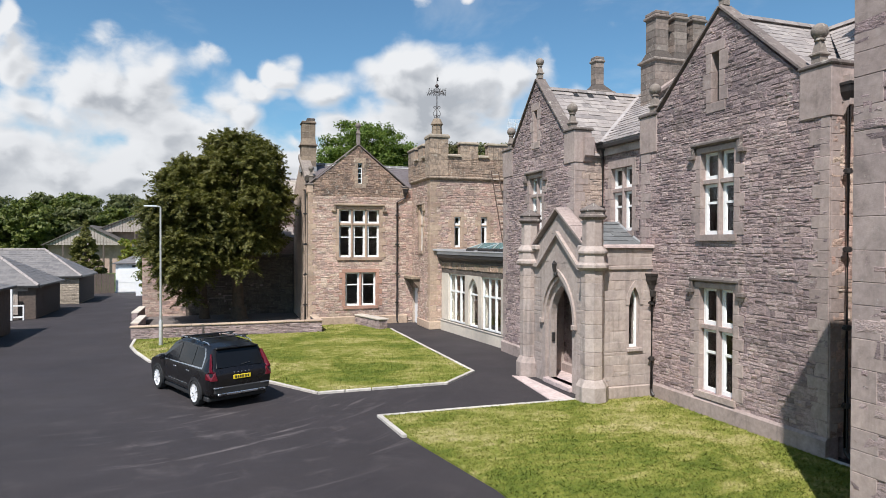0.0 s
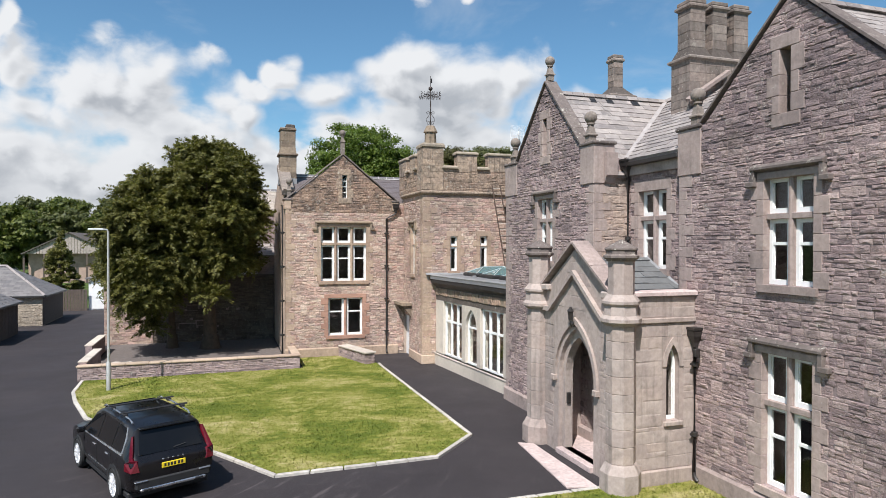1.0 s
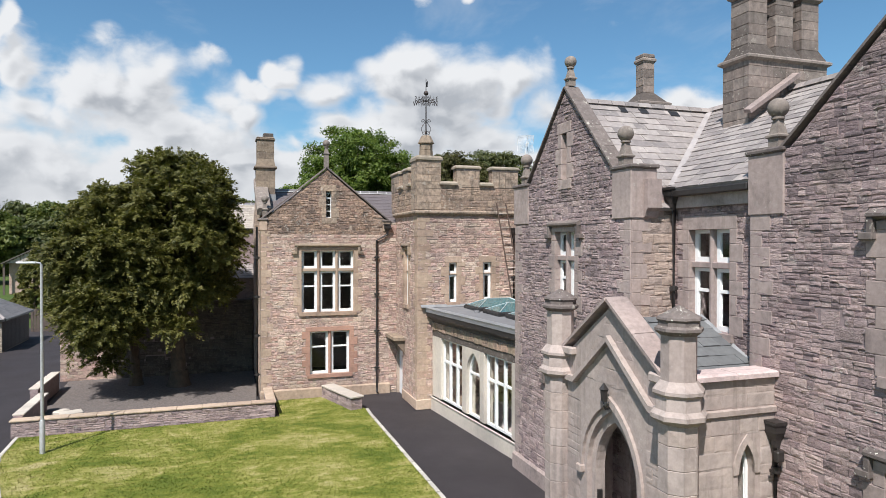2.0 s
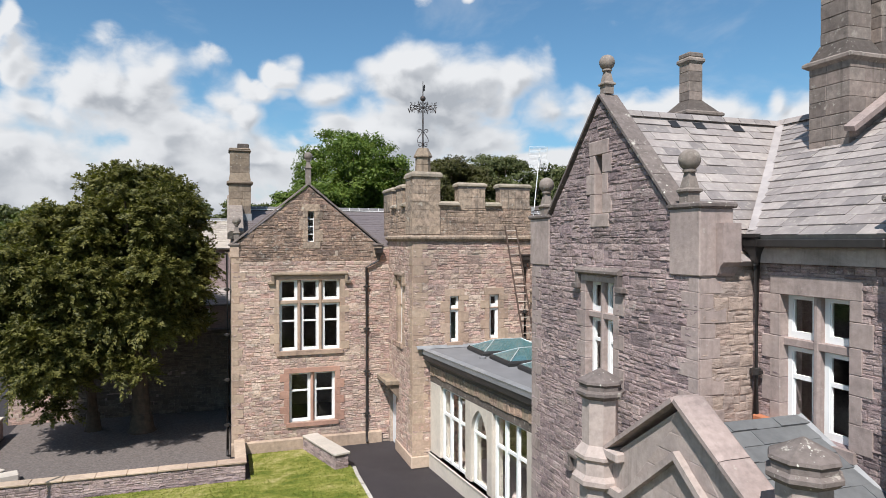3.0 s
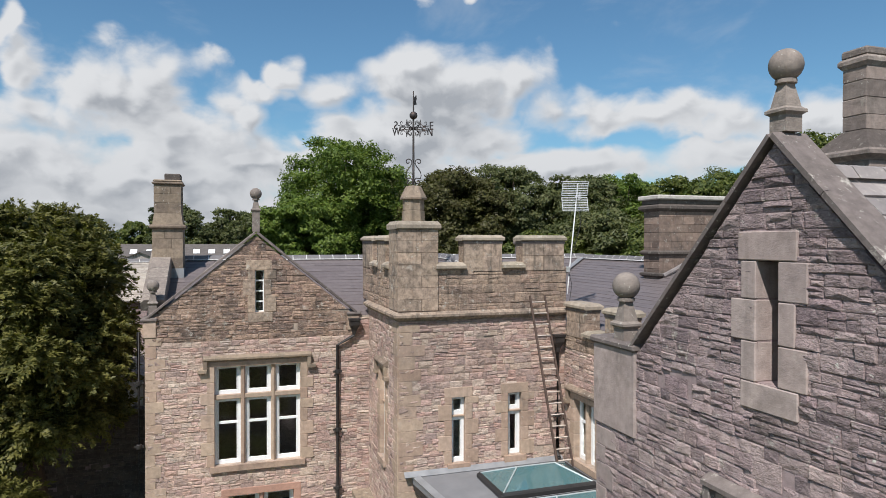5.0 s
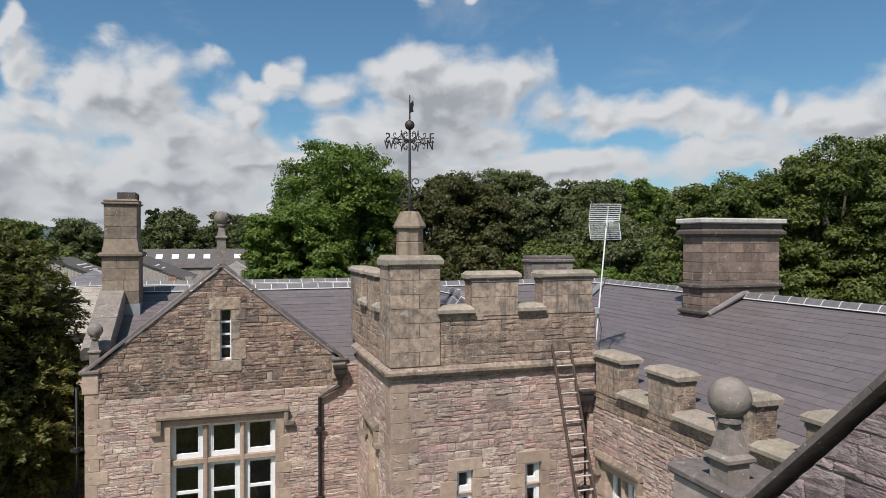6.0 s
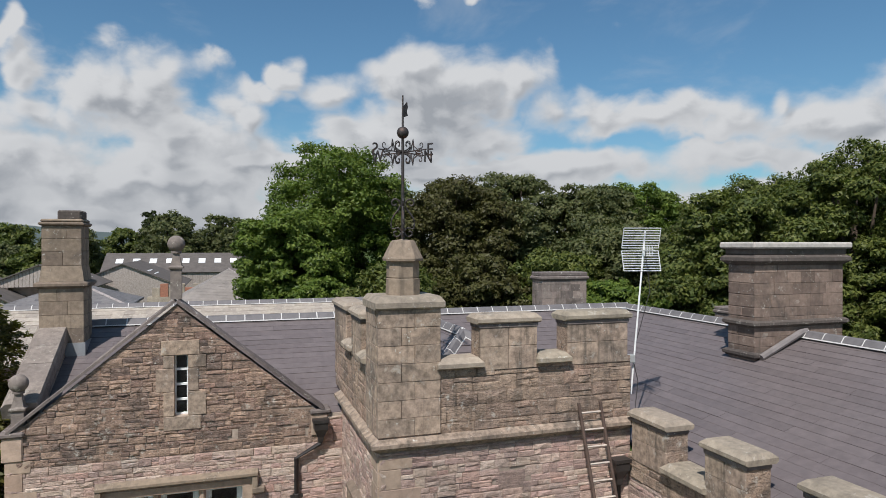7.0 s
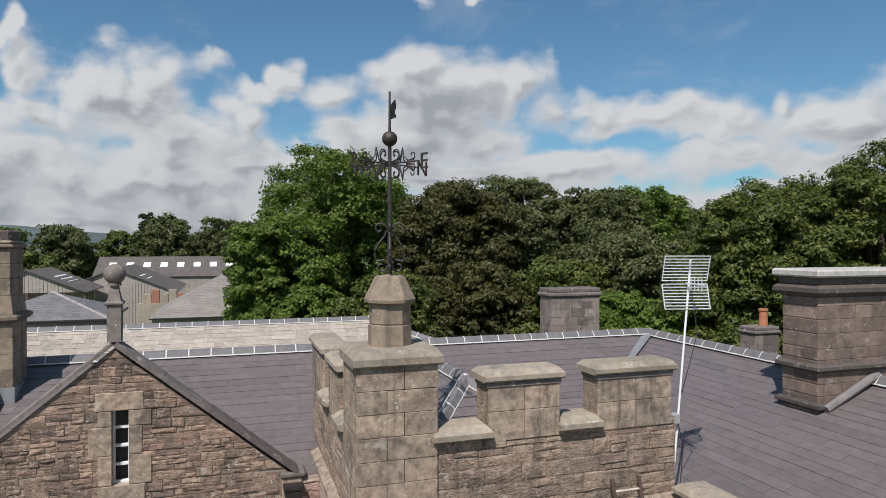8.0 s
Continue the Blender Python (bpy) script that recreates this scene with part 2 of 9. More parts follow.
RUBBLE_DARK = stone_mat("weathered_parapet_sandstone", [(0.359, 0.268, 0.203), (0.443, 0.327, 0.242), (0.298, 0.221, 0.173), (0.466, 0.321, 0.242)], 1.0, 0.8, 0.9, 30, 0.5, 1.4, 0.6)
RUBBLE_PINK = stone_mat("pink_buff_squared_rubble", [(0.42, 0.33, 0.285), (0.46, 0.36, 0.30), (0.37, 0.30, 0.27), (0.44, 0.33, 0.28)], 0.4, 0.35, 0.8, 30, 0, 0.8, 0.2)
ASHLAR_PINK = stone_mat("pink_dressed_sandstone", [(0.411, 0.345, 0.316), (0.445, 0.378, 0.346), (0.387, 0.320, 0.295), (0.454, 0.374, 0.333)], 0.3, 0.4, 0.25, 45, 0.32, 0.6)
ASHLAR_BUFF = stone_mat("buff_dressed_sandstone", [(0.483, 0.377, 0.288), (0.536, 0.416, 0.322), (0.452, 0.338, 0.264)], 0.25, 0.25, 0.25, 45, 0.1, 0.5)
ASHLAR_CREAM = stone_mat("clean_cream_sandstone", [(0.541, 0.489, 0.426), (0.580, 0.527, 0.465), (0.503, 0.451, 0.396)], 0.05, 0.06, 0.15, 45, 0, 0.3)
ASHLAR_GREY = stone_mat("weathered_coping_stone", [(0.171, 0.144, 0.136), (0.208, 0.176, 0.162), (0.144, 0.121, 0.114)], 1.0, 0.55, 0.4, 30)
ASHLAR_GREEN = stone_mat("mossy_cap_stone", [(0.319, 0.274, 0.213), (0.374, 0.313, 0.254), (0.273, 0.241, 0.182)], 0.9, 0.5, 0.45, 30)
STONE_FLAG = stone_mat("pale_pink_step_stone", [(0.561, 0.452, 0.439), (0.612, 0.500, 0.479)], 0.1, 0.08, 0.15, 40)
KERB_STONE = stone_mat("pale_concrete_kerb", [(0.50, 0.47, 0.43), (0.56, 0.53, 0.49), (0.45, 0.42, 0.39)], 0.1, 0.15, 0.2, 60)
MORTAR_GREY = stone_mat("grey_lime_mortar", [(0.303, 0.236, 0.236), (0.339, 0.268, 0.264)], 0.1, 0.3, 0.5, 50)
MORTAR_WARM = stone_mat("buff_lime_mortar", [(0.393, 0.317, 0.261), (0.430, 0.356, 0.293)], 0.1, 0.25, 0.5, 50)


def slate_mat(name, tones, rough=0.55, stain=0.3, lichen=0.0):
    m, n, b = material(name, rough, 0, 0.4)
    p = place(n)
    col = n.ramp(dice(n), [(i / (len(tones) - 1), c) for i, c in enumerate(tones)])
    col = n.mix(1.0, col, n.ramp(n.noise(p, 6.0, 5, 0.6), [(0.3, 0.82), (0.75, 1.12)]), "MULTIPLY")
    col = n.mix(n.span(n.noise(p, 0.9, 5, 0.65), 0.5, 0.75, 0, stain, True), col, (0.12, 0.11, 0.10))
    if lichen:
        col = n.mix(n.math("MULTIPLY", n.span(n.noise(p, 12.0, 3, 0.5), 0.6, 0.68, 0, 1, True), lichen), col, (0.5, 0.48, 0.38))
    n.put(b.inputs["Base Color"], col)
    relief(n, b, n.noise(n.scaled(p, (1, 1, 1)), 22.0, 4, 0.6), 0.3, 0.01)
    return m


SLATE_OLD = slate_mat("old_grey_sandstone_slate", [(0.298, 0.262, 0.243), (0.362, 0.322, 0.300), (0.262, 0.230, 0.216), (0.398, 0.352, 0.324), (0.318, 0.276, 0.258), (0.215, 0.192, 0.184), (0.345, 0.303, 0.280)], 0.65, 0.4, 0.3)
SLATE_NEW = slate_mat("new_purple_grey_slate", [(0.151, 0.125, 0.122), (0.166, 0.139, 0.135), (0.140, 0.117, 0.114)], 0.5, 0.1)
SLATE_PALE = slate_mat("pale_lichened_slate", [(0.375, 0.322, 0.262), (0.435, 0.375, 0.310), (0.325, 0.280, 0.236), (0.462, 0.400, 0.335)], 0.75, 0.25, 0.5)
SLATE_PORCH = slate_mat("blue_grey_porch_slate", [(0.144, 0.148, 0.149), (0.169, 0.173, 0.173), (0.122, 0.126, 0.129)], 0.55, 0.2)
SLATE_DARK = slate_mat("dark_outbuilding_slate", [(0.172, 0.162, 0.160), (0.215, 0.200, 0.192), (0.143, 0.135, 0.135)], 0.6, 0.2)


def plain_mat(name, col, rough, metal=0.0, var=0.12, scale=6.0, bump=0.05, spec=0.5, dirt=None):
    m, n, b = material(name, rough, metal, spec)
    p = place(n)
    f = n.noise(p, scale, 5, 0.6)
    c = n.mix(1.0, col, n.ramp(f, [(0.3, 1 - var), (0.7, 1 + var)]), "MULTIPLY")
    if dirt:
        c = n.mix(n.span(n.noise(p, scale * 0.35, 5, 0.65), 0.52, 0.72, 0, 0.6, True), c, dirt)
    n.put(b.inputs["Base Color"], c)
    n.put(b.inputs["Roughness"], n.span(f, 0.3, 0.7, max(0.02, rough - 0.08), min(1, rough + 0.08)))
    if bump:
        relief(n, b, n.noise(p, scale * 6, 4, 0.6), bump, 0.01)
    return m


WHITE_PAINT = plain_mat("white_gloss_paint", (0.82, 0.82, 0.80), 0.35, 0, 0.04, 3)
WHITE_DOOR = plain_mat("white_painted_boards", (0.80, 0.81, 0.82), 0.4, 0, 0.05, 2)
IRON_BLACK = plain_mat("black_painted_cast_iron", (0.03, 0.026, 0.024), 0.45, 0.0, 0.3, 8, 0.15)
IRON_RUST = plain_mat("wrought_iron_with_rust", (0.06, 0.052, 0.05), 0.6, 0.5, 0.4, 14, 0.2, 0.5, (0.16, 0.075, 0.04))
LEAD = plain_mat("grey_sheet_lead", (0.30, 0.305, 0.31), 0.5, 0.35, 0.18, 2.5, 0.1, 0.5, (0.38, 0.38, 0.37))
LEAD_DULL = plain_mat("weathered_brown_lead", (0.21, 0.185, 0.175), 0.7, 0.1, 0.2, 4, 0.15, 0.4, (0.34, 0.32, 0.30))
LEAD_VALLEY = plain_mat("dusty_pale_lead", (0.36, 0.325, 0.31), 0.75, 0, 0.15, 4, 0.1)
LEAD_PALE = plain_mat("pale_ridge_mortar", (0.62, 0.60, 0.57), 0.85, 0, 0.12, 8, 0.2)
PALE_BAR = plain_mat("pale_grey_glazing_bar", (0.42, 0.47, 0.47), 0.45, 0.2, 0.08, 5, 0)
FELT = plain_mat("grey_flat_roof_membrane", (0.19, 0.19, 0.195), 0.75, 0, 0.12, 1.6, 0.1, 0.4, (0.26, 0.255, 0.25))
RIDGE_TILE = plain_mat("dark_grey_ridge_tile", (0.15, 0.14, 0.14), 0.7, 0, 0.2, 6, 0.2)
BLACK_TRIM = plain_mat("black_eaves_board", (0.025, 0.024, 0.024), 0.5, 0, 0.2, 4)
GALV = plain_mat("galvanised_steel", (0.50, 0.50, 0.48), 0.5, 0.4, 0.12, 7, 0.08)
ALUM = plain_mat("bright_aluminium", (0.78, 0.78, 0.77), 0.4, 0.3, 0.06, 8, 0.0)
BARK = plain_mat("brown_bark", (0.09, 0.065, 0.045), 0.95, 0, 0.35, 5, 0.8)
TIMBER = plain_mat("weathered_brown_timber", (0.105, 0.08, 0.066), 0.85, 0, 0.3, 7, 0.4)
TIMBER_GREY = plain_mat("silvered_timber_boarding", (0.40, 0.345, 0.305), 0.9, 0, 0.25, 5, 0.4, 0.3, (0.20, 0.18, 0.16))
RUNG_PALE = plain_mat("pale_worn_rungs", (0.55, 0.47, 0.40), 0.7, 0, 0.2, 9, 0.2)
LADDER_WOOD = plain_mat("old_wooden_ladder", (0.10, 0.065, 0.05), 0.8, 0, 0.3, 9, 0.3)
# dark oak of the door, also painted shade inside the porch and slits
OAK_SHADE_DARK = plain_mat("dark_oak_and_interior_shade", (0.035, 0.025, 0.018), 0.55, 0, 0.3, 9, 0.3)
BRICK_RED = plain_mat("red_brick", (0.34, 0.15, 0.095), 0.9, 0, 0.25, 5, 0.4)
SHEET_ROOF = plain_mat("grey_fibre_cement_sheet", (0.125, 0.110, 0.10), 0.9, 0, 0.2, 1.2, 0.1, 0.15)
SHEET_PALE = plain_mat("faded_fibre_cement_sheet", (0.25, 0.222, 0.198), 0.85, 0, 0.2, 1.0, 0.1)
CLAY = plain_mat("orange_clay", (0.42, 0.16, 0.08), 0.8, 0, 0.2, 7, 0.2)
ROOM_DARK = plain_mat("dim_room_plaster", (0.10, 0.095, 0.09), 0.9, 0, 0.1, 1)
BLIND = plain_mat("off_white_blind", (0.6, 0.59, 0.56), 0.8, 0, 0.08, 3)


def glass_mat(name, tint=(0.9, 0.95, 0.95), rough=0.0):
    m, n, b = material(name, rough)
    b.inputs["Base Color"].default_value = (*tint, 1)
    b.inputs["Transmission Weight"].default_value = 1.0
    b.inputs["IOR"].default_value = 1.36
    return m


GLASS = glass_mat("window_glass")
GLASS_TEAL = plain_mat("green_tinted_rooflight_glass", (0.11, 0.215, 0.225), 0.02, 0.0, 0.04, 1, 0)
GLASS_TEAL.node_tree.nodes["Principled BSDF"].inputs["Transmission Weight"].default_value = 0.35
GLASS_TEAL.node_tree.nodes["Principled BSDF"].inputs["IOR"].default_value = 1.9
GLASS_TEAL.node_tree.nodes["Principled BSDF"].inputs["Specular IOR Level"].default_value = 1.0


def asphalt_mat():
    m, n, b = material("dark_tarmac", 0.85, 0, 0.35)
    p = place(n)
    col = n.ramp(n.noise(p, 0.25, 5, 0.6), [(0.3, (0.0265, 0.0222, 0.0238)), (0.75, (0.041, 0.0345, 0.0365))])
    col = n.mix(n.span(n.noise(p, 90.0, 2, 0.5), 0.55, 0.75, 0, 0.4), col, (0.12, 0.112, 0.113))
    # dusty tyre scuffs that curve round the turning place
    sep = n.add("ShaderNodeSeparateXYZ")
    n.put(sep.inputs[0], p)
    dx = n.math("DIVIDE", n.math("SUBTRACT", sep.outputs[0], 1.0), 4.6)
    dy = n.math("DIVIDE", n.math("SUBTRACT", sep.outputs[1], 17.5), 4.2)
    patch = n.math("EXPONENT", n.math("MULTIPLY", n.math("ADD", n.math("MULTIPLY", dx, dx), n.math("MULTIPLY", dy, dy)), -1.0))
    cx, cy = n.math("SUBTRACT", sep.outputs[0], -4.0), n.math("SUBTRACT", sep.outputs[1], 26.5)
    ring = n.add("ShaderNodeCombineXYZ")
    n.put(ring.inputs[0], n.math("MULTIPLY", n.math("SQRT", n.math("ADD", n.math("MULTIPLY", cx, cx), n.math("MULTIPLY", cy, cy))), 2.6))
    n.put(ring.inputs[1], n.math("MULTIPLY", n.math("ARCTAN2", cy, cx), 4.0))
    scuff = n.noise(ring.outputs[0], 1.0, 7, 0.68, 0.5)
    cloud = n.noise(p, 0.9, 6, 0.65, 0.5)
    dust = n.math("MULTIPLY", n.math("MAXIMUM", n.span(scuff, 0.54, 0.74, 0, 1, True), n.span(cloud, 0.52, 0.8, 0, 0.55, True)), n.math("ADD", n.math("MULTIPLY", patch, 0.62), 0.06))
    col = n.mix(dust, col, (0.20, 0.172, 0.168))
    n.put(b.inputs["Base Color"], col)
    n.put(b.inputs["Roughness"], n.span(n.noise(p, 0.6, 3, 0.5), 0.3, 0.7, 0.72, 0.9))
    relief(n, b, n.noise(p, 120.0, 3, 0.7), 0.35, 0.008)
    return m


ASPHALT = asphalt_mat()


def grass_mat(name, tones):
    m, n, b = material(name, 0.9, 0, 0.2)
    p = place(n)
    patch = n.math("ADD", n.math("MULTIPLY", n.noise(p, 0.32, 4, 0.6, 1.2), 0.62), n.math("MULTIPLY", n.noise(n.scaled(p, (0.8, 1.9, 1)), 1.3, 6, 0.68, 1.0), 0.42))
    patch = n.math("ADD", patch, n.math("MULTIPLY", n.math("SUBTRACT", n.noise(p, 4.5, 4, 0.65, 0.8), 0.5), 0.22))
    f = n.math("ADD", n.math("MULTIPLY", patch, 0.93), n.math("MULTIPLY", dice(n), 0.05))
    col = n.ramp(f, [(0.40, tones[0]), (0.49, tones[1]), (0.55, tones[2]), (0.64, tones[3])])
    col = n.mix(1.0, col, n.ramp(n.noise(p, 40.0, 4, 0.7), [(0.3, 0.8), (0.7, 1.15)]), "MULTIPLY")
    n.put(b.inputs["Base Color"], col)
    relief(n, b, n.math("ADD", n.noise(p, 60.0, 4, 0.7), n.noise(p, 9.0, 4, 0.6)), 0.8, 0.035)
    return m


TURF = grass_mat("mown_lawn_turf", [(0.115, 0.15, 0.022), (0.20, 0.22, 0.04), (0.31, 0.295, 0.085), (0.47, 0.41, 0.20)])
FIELD = grass_mat("far_pasture", [(0.05, 0.09, 0.02), (0.07, 0.11, 0.025), (0.09, 0.12, 0.03), (0.13, 0.13, 0.05)])
# bluish haze of the distance is mixed into the hill colour
HAZY_HILL = plain_mat("haze_tinted_far_woodland", (0.075, 0.10, 0.095), 0.95, 0, 0.25, 0.02, 0)
GRAVEL = plain_mat("grey_gravel_yard", (0.15, 0.13, 0.12), 0.95, 0, 0.35, 12, 0.7, 0.2, (0.13, 0.10, 0.085))


def leaf_mat(name, tones, trans=0.3):
    m, n, b = material(name, 0.55, 0, 0.3)
    p = place(n)
    r = dice(n)
    f = n.math("ADD", n.math("MULTIPLY", r, 0.6), n.math("MULTIPLY", n.noise(p, 0.35, 3, 0.5), 0.5))
    col = n.ramp(f, [(0.2, tones[0]), (0.5, tones[1]), (0.85, tones[2])])
    n.put(b.inputs["Base Color"], col)
    tr = n.add("ShaderNodeBsdfTranslucent")
    n.put(tr.inputs[0], n.mix(1.0, col, (1.0, 1.15, 0.5), "MULTIPLY"))
    mixer = n.add("ShaderNodeMixShader")
    mixer.inputs[0].default_value = trans
    n.put(mixer.inputs[1], b.outputs[0])
    n.put(mixer.inputs[2], tr.outputs[0])
    n.put(m.node_tree.nodes["Material Output"].inputs[0], mixer.outputs[0])
    return m


LEAF_YEW = leaf_mat("dark_yew_needles", [(0.058, 0.062, 0.017), (0.115, 0.114, 0.03), (0.205, 0.188, 0.05)], 0.3)
LEAF_GREEN = leaf_mat("fresh_green_leaves", [(0.058, 0.098, 0.015), (0.096, 0.148, 0.022), (0.162, 0.209, 0.037)])
LEAF_MID = leaf_mat("mid_green_leaves", [(0.046, 0.068, 0.017), (0.090, 0.115, 0.025), (0.165, 0.180, 0.043)])
LEAF_DARK = leaf_mat("dark_green_leaves", [(0.016, 0.026, 0.008), (0.032, 0.044, 0.011), (0.062, 0.074, 0.020)])
LEAF_COPPER = leaf_mat("copper_brown_leaves", [(0.05, 0.045, 0.016), (0.075, 0.070, 0.022), (0.11, 0.11, 0.035)])
# olive leaves with distance haze painted in as paler tones
LEAF_FAR = leaf_mat("haze_tinted_olive_leaves", [(0.062, 0.078, 0.030), (0.098, 0.112, 0.042), (0.155, 0.160, 0.062)])
LEAF_LIME = leaf_mat("yellow_lime_leaves", [(0.09, 0.13, 0.015), (0.14, 0.18, 0.02), (0.26, 0.22, 0.03)])
# ---------------------------------------------------------------- building helpers
I4 = Matrix.Identity(4)
WEST, SOUTH = -90, 0        # the way a wall faces, as the turn of its frame: x to the right along it, y into it, z up


def wall_frame(x, y, facing):
    return pose(x, y, 0, 0, 0, facing)


def thing(name, at=(0, 0, 0), label="", category="", group="", kind="", turn=0):
    ob = new(name)
    ob.empty_display_size = 0.2
    ob.matrix_basis = pose(*at, 0, 0, turn)
    return tagged(ob, label, category, group, kind)


def world_of(ob):
    m = ob.matrix_basis.copy()
    while ob.parent:
        ob = ob.parent
        m = ob.matrix_basis @ m
    return m


def hang(ob, parent, m=I4):
    """Parents ob, whose pose in the world is m."""
    ob.parent = parent
    ob.matrix_basis = world_of(parent).inverted() @ m
    return ob


def to_mesh(name, bm, mat, smooth=False):
    me = bpy.data.meshes.new(name)
    bmesh.ops.recalc_face_normals(bm, faces=bm.faces)
    bm.to_mesh(me)
    bm.free()
    for mm in (mat if isinstance(mat, (list, tuple)) else [mat]):
        me.materials.append(mm)
    if smooth:
        me.shade_smooth()
        me.set_sharp_from_angle(angle=radians(35))
    return me


def part(name, bm, mat, parent=None, label="", m=I4, smooth=False, local=False):
    """Links a bmesh as one mesh object under a thing or a part; m is its pose in the world, or under the parent if local."""
    ob = new(name, to_mesh(name, bm, mat, smooth))
    if label:
        ob["label"] = label
    if parent is None:
        ob.matrix_basis = m
    elif local:
        ob.parent = parent
        ob.matrix_basis = m
    else:
        hang(ob, parent, m)
    return ob


def box(bm, x0, x1, y0, y1, z0, z1, bevel=0.0):
    vs = [bm.verts.new((x, y, z)) for z in (z0, z1) for y in (y0, y1) for x in (x0, x1)]
    fs = [bm.faces.new([vs[i] for i in f]) for f in ((0, 2, 3, 1), (4, 5, 7, 6), (0, 1, 5, 4), (2, 6, 7, 3), (0, 4, 6, 2), (1, 3, 7, 5))]
    if bevel:
        bmesh.ops.bevel(bm, geom=list({e for f in fs for e in f.edges}), offset=bevel, segments=1, affect="EDGES")
    return vs


def extrude(bm, pts, y0, y1):
    """A prism over the outline pts of (x, z), from y0 to y1."""
    a = [bm.verts.new((x, y0, z)) for x, z in pts]
    b = [bm.verts.new((x, y1, z)) for x, z in pts]
    bm.faces.new(a)
    bm.faces.new(b[::-1])
    for i in range(len(pts)):
        j = (i + 1) % len(pts)
        bm.faces.new((a[i], b[i], b[j], a[j]))


def slab(bm, pts, z0, z1):
    """A prism over the outline pts of (x, y), from z0 to z1."""
    a = [bm.verts.new((x, y, z0)) for x, y in pts]
    b = [bm.verts.new((x, y, z1)) for x, y in pts]
    bm.faces.new(a[::-1])
    bm.faces.new(b)
    for i in range(len(pts)):
        j = (i + 1) % len(pts)
        bm.faces.new((a[i], a[j], b[j], b[i]))


def lathe(bm, profile, n=16, at=(0, 0), turn=0.0):
    """A turned solid over (radius, height) pairs."""
    rings = []
    for r, z in profile:
        rings.append([bm.verts.new((at[0] + r * math.cos(2 * math.pi * i / n + turn), at[1] + r * math.sin(2 * math.pi * i / n + turn), z)) for i in range(n)])
    for a, b in zip(rings, rings[1:]):
        for i in range(n):
            j = (i + 1) % n
            bm.faces.new((a[i], a[j], b[j], b[i]))
    bm.faces.new(rings[0][::-1])
    bm.faces.new(rings[-1])


def tube(bm, pts, r, n=8, taper=None):
    """A round bar along a line of points."""
    pts = [Vector(p) for p in pts]
    rings = []
    for i, p in enumerate(pts):
        d = (pts[min(i + 1, len(pts) - 1)] - pts[max(i - 1, 0)]).normalized()
        side = d.cross(Vector((0, 0, 1)))
        side = side.normalized() if side.length > 1e-3 else Vector((1, 0, 0))
        up = side.cross(d).normalized()
        rr = r if taper is None else r + (taper - r) * i / (len(pts) - 1)
        rings.append([bm.verts.new(p + rr * (math.cos(2 * math.pi * k / n) * side + math.sin(2 * math.pi * k / n) * up)) for k in range(n)])
    for a, b in zip(rings, rings[1:]):
        for k in range(n):
            j = (k + 1) % n
            bm.faces.new((a[k], a[j], b[j], b[k]))
    bm.faces.new(rings[0][::-1])
    bm.faces.new(rings[-1])


def quad_prism(bm, a, b, thick):
    """A slab whose top is the quad a (four points), thickened downwards along its normal."""
    a = [Vector(p) for p in a]
    nrm = (a[1] - a[0]).cross(a[-1] - a[0]).normalized() * b
    lo = [bm.verts.new(p - nrm * thick) for p in a]
    hi = [bm.verts.new(p) for p in a]
    bm.faces.new(hi)
    bm.faces.new(lo[::-1])
    for i in range(len(a)):
        j = (i + 1) % len(a)
        bm.faces.new((hi[i], lo[i], lo[j], hi[j]))


# ---- laying stones and slates
def crossings(poly, v):
    out = []
    for i in range(len(poly)):
        (u0, a), (u1, b) = poly[i], poly[(i + 1) % len(poly)]
        if (a <= v) != (b <= v):
            out.append(u0 + (u1 - u0) * (v - a) / (b - a))
    out.sort()
    return [(out[i], out[i + 1]) for i in range(0, len(out) - 1, 2)]


